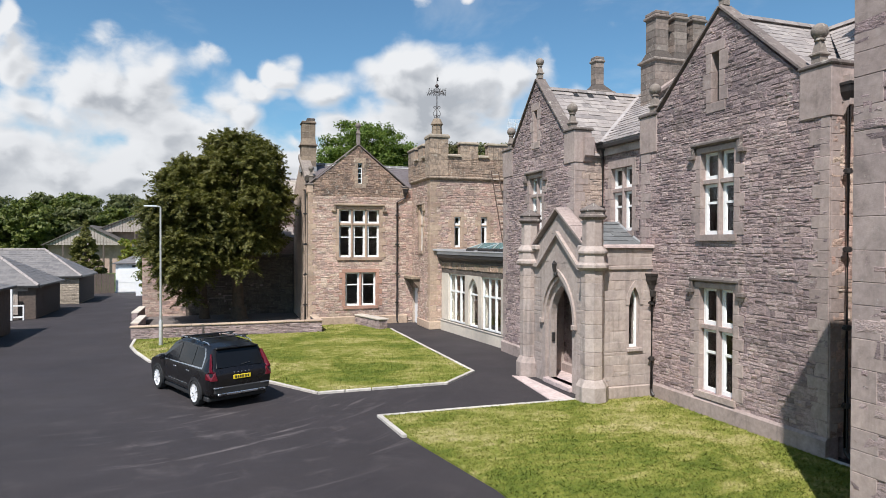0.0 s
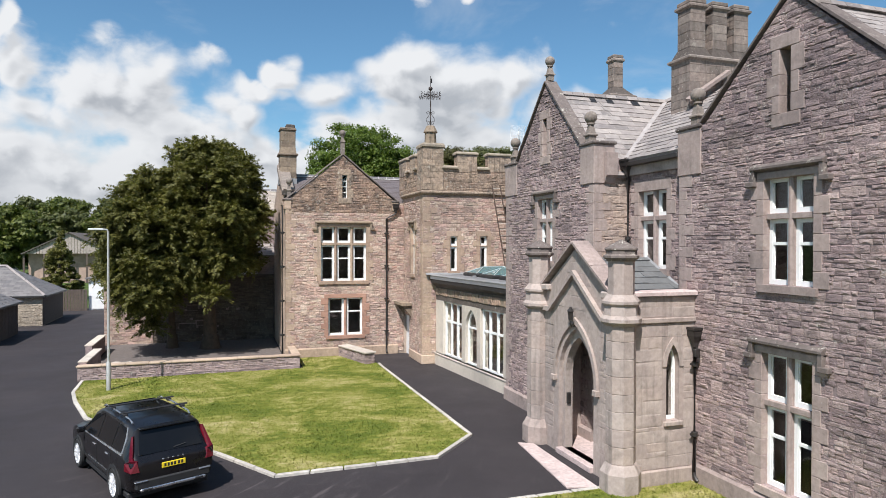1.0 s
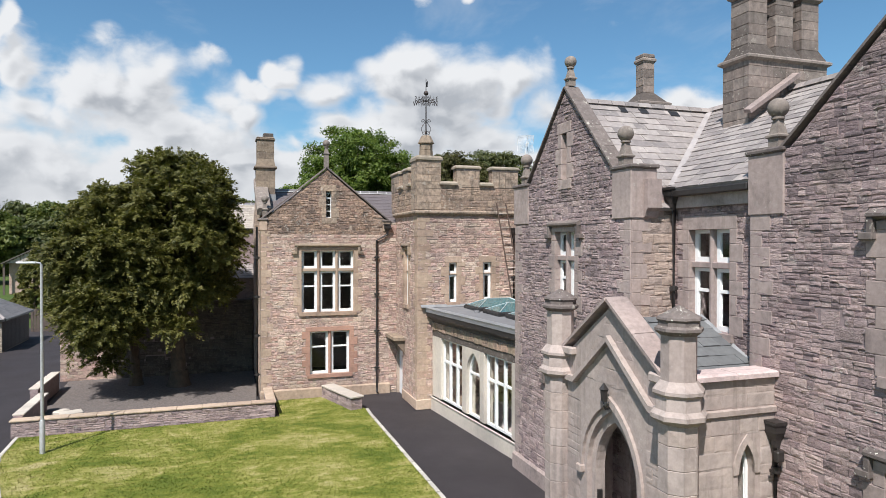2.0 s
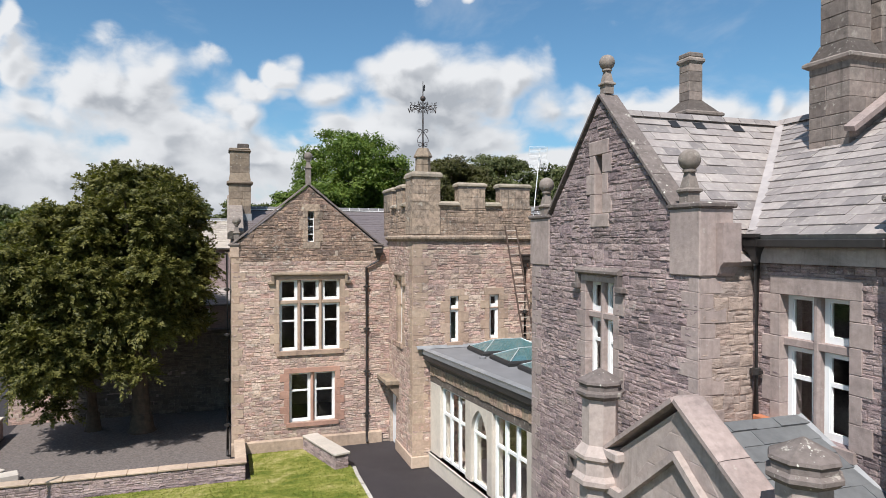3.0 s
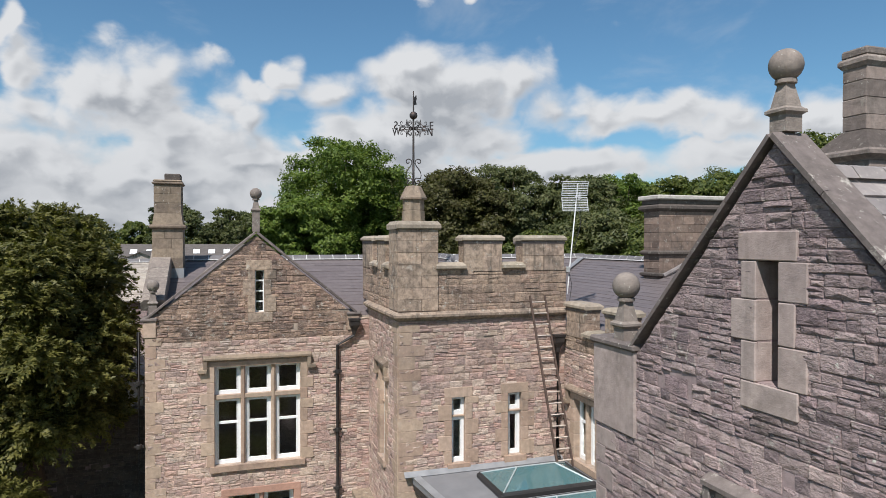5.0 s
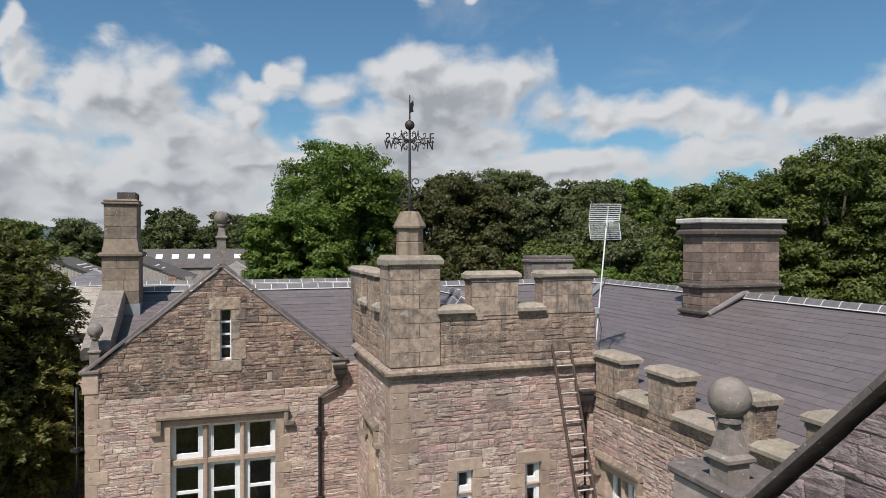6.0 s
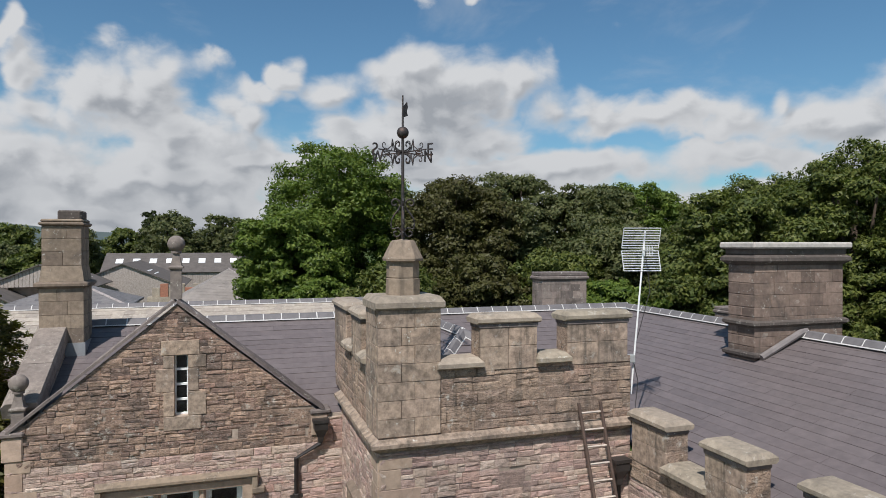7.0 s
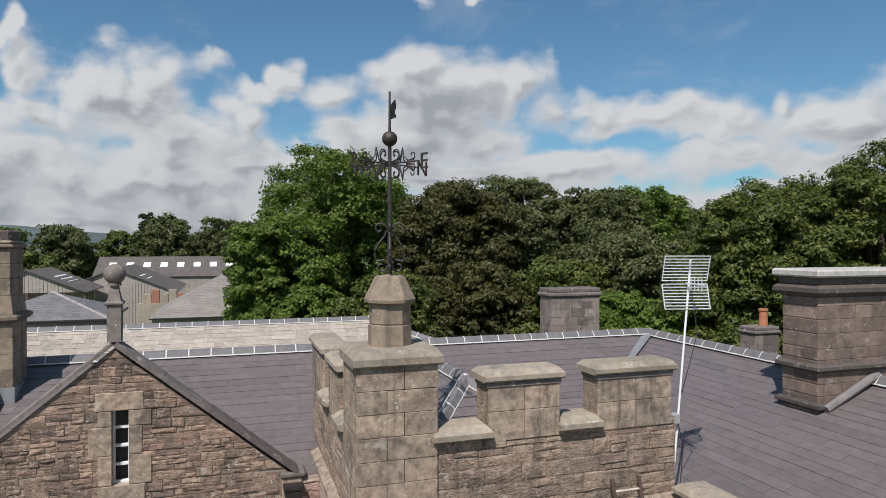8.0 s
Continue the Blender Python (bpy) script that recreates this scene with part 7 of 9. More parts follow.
masonry(cw, mw, [(0, 0), (2.9, 0), (2.9, 0.55), (0, 0.55)], [], RUBBLE_GREY, 306, course=(0.08, 0.14))
masonry(cw, mw @ pose(0, 0.5, 0, 0, 0, -90), [(0, 0), (0.5, 0), (0.5, 0.55), (0, 0.55)], [], RUBBLE_GREY, 307, course=(0.08, 0.14))
masonry(cw, mw @ pose(2.9, 0.5, 0, 0, 0, 180), [(0, 0), (2.9, 0), (2.9, 0.55), (0, 0.55)], [], RUBBLE_GREY, 308, course=(0.08, 0.14))
for i in range(3):
    bm = bmesh.new()
    box(bm, -0.06 + i * 0.97, 0.9 + i * 0.97, -0.07, 0.57, 0.55, 0.63, 0.015)
    part("coping_slab", bm, ASHLAR_CREAM, lw2, "", mw)
# one wall in two tones: the stretch in the yew's shade is coloured darker
garden_wall("high_garden_wall", -5.0, -2.4, 45.7, 46.1, 3.85, "tall buff rubble garden wall beside the drive", RUBBLE_WARM, ASHLAR_GREY, 310, "sw", near=(-4, 1.2), limit=120, course=(0.1, 0.2))
garden_wall("high_garden_wall", -2.4, 4.5, 45.7, 46.1, 3.95, "tall rubble garden wall behind the yew, its shade put into the stone colour", YARD_WALL, ASHLAR_GREY, 312, "s", near=(0, 2), limit=120, course=(0.1, 0.2))
# loose stones and a planter stone at the yard's corner
for x, y, s, r in ((-2.9, 37.6, 0.42, 20), (-3.4, 38.3, 0.3, 60), (-3.9, 37.2, 0.26, 10)):
    st = thing("stone_block", (x, y, 0.03), "loose pale stone block lying in the yard", "stone", "loose blocks", turn=r)
    bm = bmesh.new()
    box(bm, -s, s, -s * 0.6, s * 0.6, 0, s * 0.7, 0.04)
    part("block", bm, ASHLAR_CREAM, st, "", I4, local=True)

# ---------------------------------------------------------------- pipes
downpipe(12.74, PS - 0.16, 3.55, 0.05, (0, -1), 0.055)
downpipe(RX - 0.10, 20.42, 8.0, 4.95, (-1, 0), 0.05, swan=(-0.05, -0.02, 0.12))
downpipe(G1 + 0.35, S1 - 0.15, 8.1, 0.05, (0, -1), 0.055)
downpipe(9.88, FY - 0.10, 7.3, 0.05, (0, -1), 0.05, swan=(0.5, -0.02, 0.42), label="black cast-iron downpipe with a swan neck on the far wing")
downpipe(4.42, FY - 0.06, 7.9, 0.05, (0, -1), 0.05, hopper=False)
downpipe(15.35, TS - 0.09, 7.5, 4.45, (0, -1), 0.05)
box_hit = thing("security_light", (G1 - 0.1, 17.1, 3.2), "small black security light fixed to the wall", "lamp")
bm = bmesh.new()
box(bm, -0.16, 0.0, -0.06, 0.06, 0.0, 0.2, 0.02)
part("body", bm, IRON_BLACK, box_hit, "", I4, local=True)

# ---------------------------------------------------------------- ladder, aerial and vane
ladder = thing("ladder", (15.3, 34.1, 4.4), "old wooden ladder leaning from the flat roof to the parapet", "ladder")
A0, A1, B0, B1 = Vector((15.05, 33.85, 4.41)), Vector((14.49, 34.42, 8.95)), Vector((15.5, 33.85, 4.41)), Vector((14.93, 34.42, 8.95))
for a, b in ((A0, A1), (B0, B1)):
    bm = bmesh.new()
    tube(bm, [a, b], 0.032, 6)
    part("stile", bm, LADDER_WOOD, ladder)
for i in range(15):
    f = (i + 0.6) / 15.2
    bm = bmesh.new()
    tube(bm, [A0.lerp(A1, f), B0.lerp(B1, f)], 0.018, 6)
    part("rung", bm, RUNG_PALE, ladder)

aerial = thing("tv_aerial", (15.75, 34.9, 8.6), "aluminium aerial on a pole strapped to the parapet", "aerial")
AX, AY = 16.12, 34.88
bm = bmesh.new()
tube(bm, [(15.80, 34.74, 8.95), (16.22, 34.9, 12.05)], 0.017, 8)
part("pole", bm, WHITE_PAINT, aerial)
bm = bmesh.new()
tube(bm, [(15.82, 34.7, 9.6), (15.9, 34.66, 9.2), (15.76, 34.55, 8.7), (15.70, 34.5, 8.1)], 0.008, 5)
part("cable", bm, IRON_BLACK, aerial)
bm = bmesh.new()
tube(bm, [(16.2, 34.88, 11.7), (16.25, 34.78, 10.9), (15.95, 34.76, 10.0)], 0.007, 5)
part("cable", bm, IRON_BLACK, aerial)
for z0, tilt in ((11.72, -0.2), (11.28, 0.2)):
    for i in range(9):
        bm = bmesh.new()
        z = z0 + i * 0.048
        o = tilt * (i - 4) * 0.05
        tube(bm, [(AX - 0.36, AY + 0.08 + o, z), (AX + 0.36, AY - 0.08 + o, z)], 0.009, 5)
        part("reflector_rod", bm, ALUM, aerial)
    for s in (-1, 1):
        bm = bmesh.new()
        tube(bm, [(AX + s * 0.36, AY - s * 0.08 - tilt * 0.2, z0), (AX + s * 0.36, AY - s * 0.08 + tilt * 0.2, z0 + 0.385)], 0.009, 5)
        part("grid_edge", bm, ALUM, aerial)
bm = bmesh.new()
tube(bm, [(AX, AY, 11.68), (AX - 0.08, AY - 0.5, 11.68)], 0.014, 6)
part("boom", bm, ALUM, aerial)
for i in range(4):
    bm = bmesh.new()
    y = AY - 0.15 - i * 0.1
    tube(bm, [(AX - 0.03 - i * 0.016, y, 11.58), (AX - 0.03 - i * 0.016, y, 11.78)], 0.008, 5)
    part("director", bm, ALUM, aerial)
bm = bmesh.new()
box(bm, 15.74, 15.86, 34.68, 34.8, 9.55, 9.7, 0.01)
part("wall_clamp", bm, GALV, aerial)

vane = thing("weather_vane", (VX, VY, 11.88), "wrought-iron weather vane with scrolls, ball and compass letters", "weather vane")


def scroll(cx, cz, r0, r1, a0, a1, way, n=18):
    """A flat spiral in the frame of an arm: (along, up) points."""
    pts = []
    for i in range(n + 1):
        f = i / n
        a, r = a0 + (a1 - a0) * f, r0 + (r1 - r0) * f
        pts.append((cx + way * r * math.cos(a), cz + r * math.sin(a)))
    return pts


bm = bmesh.new()
tube(bm, [(VX, VY, 11.85), (VX, VY, 13.62)], 0.032, 8, 0.026)
tube(bm, [(VX, VY, 13.6), (VX, VY, 14.36)], 0.022, 8, 0.014)
part("rod", bm, IRON_RUST, vane)
bm = bmesh.new()
bmesh.ops.create_uvsphere(bm, u_segments=20, v_segments=12, radius=0.105)
part("ball", bm, IRON_RUST, vane, "dull grey iron ball", Matrix.Translation((VX, VY, 13.72)), True)
bm = bmesh.new()
fin = [(0.0, 13.98), (0.13, 14.03), (0.10, 14.1), (0.13, 14.18), (0.11, 14.27), (0.0, 14.16)]
extrude(bm, fin, -0.008, 0.008)
part("pennant", bm, IRON_RUST, vane, "", pose(VX, VY, 0, 0, 0, 35))
for k in range(4):
    m = pose(VX, VY, 0, 0, 0, -13 + 90 * k)
    # base scrolls
    bm = bmesh.new()
    pts = scroll(0.115, 11.99, 0.02, 0.095, 1.2, 7.4, -1)
    pts += [(0.185, 12.06), (0.205, 12.14), (0.19, 12.22), (0.14, 12.31), (0.075, 12.39), (0.045, 12.46), (0.05, 12.52)]
    pts += scroll(0.135, 12.50, 0.085, 0.018, 2.7, -3.2, 1)
    tube(bm, [(a, 0, z) for a, z in pts], 0.015, 6)
    part("base_scroll", bm, IRON_RUST, vane, "", m)
for k in range(4):
    m = pose(VX, VY, 0, 0, 0, -60 + 90 * k)
    bm = bmesh.new()
    tube(bm, [(0, 0, 13.38), (0.56, 0, 13.38)], 0.011, 6)
    part("arm", bm, IRON_RUST, vane, "", m)
    for s in (1, -1):
        bm = bmesh.new()
        tube(bm, [(a, 0, z) for a, z in [(0.03, 13.38 + s * 0.02)] + scroll(0.11, 13.38 + s * 0.13, 0.09, 0.02, -1.5 * s, 4.2 * s, 1)], 0.010, 5)
        part("arm_scroll", bm, IRON_RUST, vane, "", m)
        bm = bmesh.new()
        tube(bm, [(0.12, 0, 13.38), (0.2, 0, 13.38 + s * 0.05), (0.25, 0, 13.38 + s * 0.2), (0.27, 0, 13.38 + s * 0.08), (0.34, 0, 13.38 + s * 0.03)], 0.010, 5)
        part("arm_leaf", bm, IRON_RUST, vane, "", m)
        bm = bmesh.new()
        tube(bm, [(a, 0, z) for a, z in [(0.34, 13.38 + s * 0.02)] + scroll(0.43, 13.38 + s * 0.085, 0.06, 0.014, -1.6 * s, 3.6 * s, 1)], 0.009, 5)
        part("arm_curl", bm, IRON_RUST, vane, "", m)


def letter(ch, at, size):
    cu = bpy.data.curves.new("letter", "FONT")
    cu.body, cu.size, cu.extrude, cu.align_x = ch, size, 0.008, "CENTER"
    tmp = bpy.data.objects.new("letter", cu)
    me = bpy.data.meshes.new_from_object(tmp)
    bpy.data.objects.remove(tmp)
    me.materials.append(IRON_RUST)
    ob = new("compass_letter", me)
    hang(ob, vane, at)


for k, ch in enumerate("ENWS"):
    letter(ch, pose(VX, VY, 0, 0, 0, -60 + 90 * k) @ Matrix.Translation((0.64, 0, 13.27)) @ pose(0, 0, 0, 90, 0, 0), 0.3)

# ---------------------------------------------------------------- lamp post
lamp = thing("street_lamp", (-2.82, 32.9, 0), "slim grey steel lamp post with a flat head on the lawn", "street lamp")
bm = bmesh.new()
lathe(bm, [(0.085, 0), (0.085, 1.15), (0.06, 1.2)], 12)
part("base_tube", bm, GALV, lamp, "", I4, True, True)
bm = bmesh.new()
tube(bm, [(0, 0, 1.15), (0, 0, 6.45)], 0.055, 10, 0.04)
part("column", bm, GALV, lamp, "", I4, True, True)
bm = bmesh.new()
tube(bm, [(0, 0, 6.4), (-0.03, 0, 6.5), (-0.2, 0, 6.52)], 0.03, 8)
part("arm", bm, GALV, lamp, "", I4, True, True)
bm = bmesh.new()
box(bm, -0.72, -0.15, -0.1, 0.1, 6.48, 6.55, 0.02)
part("lamp_head", bm, ALUM, lamp, "", I4, local=True)

# ---------------------------------------------------------------- the parked car
CAR_PAINT = plain_mat("black_metallic_car_paint", (0.007, 0.006, 0.0065), 0.3, 0.1, 0.1, 2, 0)
CAR_PAINT.node_tree.nodes["Principled BSDF"].inputs["Coat Weight"].default_value = 0.22
CAR_PAINT.node_tree.nodes["Principled BSDF"].inputs["Coat Roughness"].default_value = 0.04
CAR_GLASS = plain_mat("dark_privacy_glass", (0.008, 0.009, 0.011), 0.05, 0, 0.05, 2, 0, 0.25)
CAR_RED = plain_mat("red_tail_lamp_lens", (0.11, 0.005, 0.012), 0.15, 0, 0.1, 9, 0)
CAR_CHROME = plain_mat("satin_silver_trim", (0.62, 0.62, 0.63), 0.28, 0.9, 0.05, 5, 0)
CAR_TYRE = plain_mat("black_rubber", (0.018, 0.018, 0.018), 0.85, 0, 0.2, 20, 0.2)
CAR_ALLOY = plain_mat("bright_alloy_wheel", (0.85, 0.85, 0.86), 0.3, 0.15, 0.06, 6, 0)
CAR_CLAD = plain_mat("matt_black_cladding", (0.02, 0.02, 0.021), 0.6, 0, 0.15, 9, 0.1)
PLATE_YELLOW = plain_mat("yellow_number_plate", (0.80, 0.60, 0.03), 0.4, 0, 0.03, 9, 0)

# stations along the car: y, sill z, belt z, roof z, half-widths at sill, belt and roof
STATIONS = [(-2.47, 0.52, 0.92, 0.95, 0.74, 0.80, 0.70), (-2.42, 0.40, 1.02, 1.05, 0.86, 0.90, 0.78), (-2.30, 0.34, 1.08, 1.16, 0.91, 0.945, 0.80),
            (-2.20, 0.32, 1.10, 1.38, 0.92, 0.955, 0.745), (-2.05, 0.31, 1.11, 1.69, 0.93, 0.96, 0.685), (-1.6, 0.30, 1.10, 1.755, 0.94, 0.965, 0.68),
            (-0.6, 0.29, 1.08, 1.775, 0.94, 0.965, 0.69), (0.2, 0.29, 1.06, 1.75, 0.94, 0.965, 0.68), (0.75, 0.29, 1.05, 1.60, 0.94, 0.965, 0.68),
            (1.35, 0.29, 1.04, 1.14, 0.94, 0.96, 0.76), (1.9, 0.30, 0.99, 1.07, 0.93, 0.945, 0.74), (2.3, 0.32, 0.88, 0.97, 0.88, 0.90, 0.66),
            (2.44, 0.38, 0.74, 0.84, 0.76, 0.80, 0.55), (2.48, 0.45, 0.66, 0.72, 0.66, 0.70, 0.5)]


def car_at(y, k):
    """Point k of the half-section at y: 0 sill centre ... 8 roof centre."""
    for s, e in zip(STATIONS, STATIONS[1:]):
        if s[0] <= y <= e[0]:
            f = (y - s[0]) / (e[0] - s[0])
            _, zs, zb, zr, ws, wb, wr = [p + (q - p) * f for p, q in zip(s, e)]
            ring = [(0, zs), (ws * 0.86, zs), (ws, zs + 0.10), (wb + 0.012, zs + (zb - zs) * 0.55), (wb, zb - 0.06), (wb - 0.02, zb), (wr + 0.035, zr - 0.07 if zr - zb > 0.12 else zr - 0.02), (wr - 0.07, zr), (0, zr + 0.025)]
            return ring[k]


def build_car():
    car = thing("parked_car", (-0.55, 22.4, 0), "black estate SUV with roof bars parked on the tarmac", "car", turn=24.2)
    bm = bmesh.new()
    ys = sorted({s[0] for s in STATIONS} | {y / 10 for y in range(-20, 24, 2)})
    rows = []
    for y in ys:
        right = [car_at(y, k) for k in range(9)]
        ring = [bm.verts.new((x, y, z)) for x, z in right] + [bm.verts.new((-x, y, z)) for x, z in right[-2:0:-1]]
        rows.append(ring)
    for a, b in zip(rows, rows[1:]):
        for i in range(16):
            j = (i + 1) % 16
            bm.faces.new((a[i], a[j], b[j], b[i]))
    bm.faces.new(rows[0][::-1])
    bm.faces.new(rows[-1])
    body = part("body", bm, CAR_PAINT, car, "gloss black bodywork", I4, True, True)

    def skin(name, cells, mat, lift=0.008, parent=body, label=""):
        """A sheet on the body's skin: cells of ((y, k), ...) corners with fractions between points."""
        for s in (1, -1):
            bm = bmesh.new()
            vs = []
            for y, k in cells:
                lo, hi = car_at(y, int(k)), car_at(y, min(8, int(k) + 1))
                f = k - int(k)
                x, z = lo[0] + (hi[0] - lo[0]) * f, lo[1] + (hi[1] - lo[1]) * f
                vs.append(Vector((s * (x + lift), y, z + lift * 0.3)))
            f0 = [bm.verts.new(v) for v in vs]
            f1 = [bm.verts.new(v - Vector((s * 0.012, 0, 0.004))) for v in vs]
            bm.faces.new(f0)
            bm.faces.new(f1[::-1])
            for i in range(len(vs)):
                j = (i + 1) % len(vs)
                bm.faces.new((f0[i], f1[i], f1[j], f0[j]))
            part(name, bm, mat, parent, label, I4, False, True)

    skin("side_window", [(-1.92, 5.1), (-1.25, 5.1), (-1.22, 5.93), (-1.72, 5.93), (-1.86, 5.6)], CAR_GLASS)
    skin("side_window", [(-1.17, 5.1), (-0.18, 5.1), (-0.15, 5.95), (-1.14, 5.93)], CAR_GLASS)
    skin("side_window", [(-0.1, 5.1), (1.12, 5.12), (0.62, 5.9), (0.1, 5.95), (-0.07, 5.95)], CAR_GLASS)
    skin("window_trim", [(-1.95, 4.98), (1.18, 4.98), (1.18, 5.08), (-1.95, 5.08)], CAR_CHROME, 0.011)
    skin("window_trim", [(-1.95, 4.98), (-1.9, 5.0), (-1.82, 5.62), (-1.68, 5.97), (-1.73, 5.97), (-1.90, 5.62)], CAR_CHROME, 0.012)
    skin("side_moulding", [(-1.35, 2.2), (1.0, 2.2), (1.0, 2.4), (-1.35, 2.4)], CAR_CLAD, 0.012)
    skin("silver_sill_strip", [(-0.9, 2.42), (0.6, 2.42), (0.6, 2.5), (-0.9, 2.5)], CAR_CHROME, 0.014)
    # rear glass, windscreen
    for nm, pts in (("rear_window", [(-0.70, -2.315, 1.14), (0.70, -2.315, 1.14), (0.62, -2.075, 1.66), (-0.62, -2.075, 1.66)]), ("windscreen", [(0.66, 1.36, 1.15), (-0.66, 1.36, 1.15), (-0.58, 0.36, 1.74), (0.58, 0.36, 1.74)])):
        bm = bmesh.new()
        quad_prism(bm, [Vector(p) + Vector((0, -0.025 if nm == "rear_window" else 0.03, 0.02)) for p in pts], 1, 0.02)
        part(nm, bm, CAR_GLASS, body, "dark tinted glass", I4, False, True)
    bm = bmesh.new()
    box(bm, -0.64, 0.64, -2.2, -2.02, 1.665, 1.70, 0.012)
    part("roof_spoiler", bm, CAR_PAINT, body, "", I4, False, True)
    bm = bmesh.new()
    tube(bm, [(0.05, -2.33, 1.2), (0.32, -2.32, 1.24)], 0.012, 5)
    part("rear_wiper", bm, CAR_CLAD, body, "", I4, False, True)
    # tail lamps: tall slim upright with a broad foot
    for s in (1, -1):
        bm = bmesh.new()
        foot = [Vector((s * x, y, z)) for x, y, z in ((0.72, -2.475, 0.84), (0.90, -2.445, 0.84), (0.975, -2.24, 0.87), (0.972, -2.26, 1.03), (0.90, -2.40, 1.09), (0.76, -2.43, 1.06))]
        up = [Vector((s * x, y, z)) for x, y, z in ((0.82, -2.415, 1.05), (0.915, -2.385, 1.07), (0.888, -2.30, 1.16), (0.785, -2.12, 1.54), (0.75, -2.13, 1.55), (0.83, -2.35, 1.13))]
        for poly in (foot, up):
            a = [bm.verts.new(p + Vector((s * 0.016, -0.02, 0))) for p in poly]
            b = [bm.verts.new(p + Vector((-s * 0.06, 0.07, 0))) for p in poly]
            bm.faces.new(a)
            bm.faces.new(b[::-1])
            for i in range(6):
                j = (i + 1) % 6
                bm.faces.new((a[i], b[i], b[j], a[j]))
        part("tail_lamp", bm, CAR_RED, car, "tall red tail lamp", I4, False, True)
    # bumper, skid bar, exhausts, plate, badge bars
    bm = bmesh.new()
    box(bm, -0.82, 0.82, -2.50, -2.36, 0.44, 0.66, 0.04)
    part("rear_bumper", bm, CAR_CLAD, car, "", I4, False, True)
    bm = bmesh.new()
    box(bm, -0.72, 0.72, -2.515, -2.42, 0.40, 0.47, 0.02)
    part("skid_bar", bm, CAR_CHROME, car, "silver skid bar under the bumper", I4, False, True)
    for s in (1, -1):
        bm = bmesh.new()
        box(bm, s * 0.70 - 0.14, s * 0.70 + 0.14, -2.515, -2.44, 0.615, 0.645, 0.01)
        part("reflector_strip", bm, CAR_CHROME, car, "", I4, False, True)
        bm = bmesh.new()
        box(bm, s * 0.56 - 0.1, s * 0.56 + 0.1, -2.522, -2.45, 0.41, 0.46, 0.015)
        part("exhaust_trim", bm, CAR_CLAD, car, "", I4, False, True)
    bm = bmesh.new()
    box(bm, -0.26, 0.26, -2.492, -2.45, 0.83, 0.945, 0.006)
    plate = part("number_plate", bm, PLATE_YELLOW, car, "yellow plate with black bars", I4, False, True)
    for i, x in enumerate((-0.19, -0.12, -0.05, 0.02, 0.11, 0.18)):
        bm = bmesh.new()
        box(bm, x - 0.022, x + 0.022, -2.4945, -2.49, 0.855, 0.925)
        part("plate_bar", bm, CAR_CLAD, plate, "", I4, False, True)
    for x in (-0.22, -0.11, 0.0, 0.11, 0.22):
        bm = bmesh.new()
        box(bm, x - 0.02, x + 0.02, -2.46, -2.43, 1.005, 1.03, 0.004)
        part("badge_bar", bm, CAR_CHROME, car, "", I4, False, True)
    # roof rails and cross bars
    for s in (1, -1):
        bm = bmesh.new()
        tube(bm, [(s * 0.645, -1.75, 1.74), (s * 0.65, -1.6, 1.80), (s * 0.66, -0.6, 1.825), (s * 0.65, 0.25, 1.80), (s * 0.64, 0.4, 1.74)], 0.019, 8)
        part("roof_rail", bm, CAR_CHROME, car, "", I4, True, True)
    for y in (-1.25, -0.35):
        bm = bmesh.new()
        box(bm, -0.78, 0.78, y - 0.035, y + 0.035, 1.865, 1.90, 0.012)
        bar = part("cross_bar", bm, CAR_CLAD, car, "", I4, False, True)
        for s in (1, -1):
            bm = bmesh.new()
            box(bm, s * 0.655 - 0.05, s * 0.655 + 0.05, y - 0.05, y + 0.05, 1.80, 1.87, 0.015)
            part("bar_foot", bm, CAR_CLAD, bar, "", I4, False, True)
    for s in (1, -1):
        bm = bmesh.new()
        box(bm, s * 1.06 - 0.1, s * 1.06 + 0.1, 0.82, 0.94, 1.06, 1.2, 0.035)
        part("door_mirror", bm, CAR_PAINT, car, "", I4, False, True)
        for y in (-0.95, 0.05):
            bm = bmesh.new()
            box(bm, s * 0.975 - 0.014, s * 0.975 + 0.014, y - 0.1, y + 0.1, 0.93, 0.965, 0.008)
            part("door_handle", bm, CAR_CHROME, car, "", I4, False, True)
        for y in (-0.15, -1.2, 0.95):
            bm = bmesh.new()
            box(bm, s * 0.974 - 0.004, s * 0.974 + 0.004, y - 0.006, y + 0.006, 0.45, 1.02)
            part("door_seam", bm, CAR_CLAD, car, "", I4, False, True)
        for y in (-1.49, 1.49):
            bm = bmesh.new()
            n = 24
            ring = []
            for r, x in ((0.37, 0.955), (0.37, 0.995), (0.455, 0.995), (0.455, 0.945)):
                ring.append([bm.verts.new((s * x, y + r * math.cos(math.pi * (i / n) * 1.16 - 0.25), 0.37 + r * math.sin(math.pi * (i / n) * 1.16 - 0.25))) for i in range(n + 1)])
            for a, b in zip(ring, ring[1:] + ring[:1]):
                for i in range(n):
                    bm.faces.new((a[i], a[i + 1], b[i + 1], b[i]))
            part("wheel_arch", bm, CAR_CLAD, car, "", I4, False, True)
            wheel = part("wheel", wheel_tyre(s), CAR_TYRE, car, "black tyre", Matrix.Translation((s * 0.875, y, 0.372)), True, True)
            part("rim", wheel_rim(s), CAR_ALLOY, wheel, "bright ten-spoke alloy rim", I4, False, True)
    bm = bmesh.new()
    box(bm, -0.9, 0.9, -2.2, 2.2, 0.2, 0.34, 0.03)
    part("underbody", bm, CAR_CLAD, car, "", I4, False, True)
    car.scale = (1.03, 1.03, 1.03)
    return car


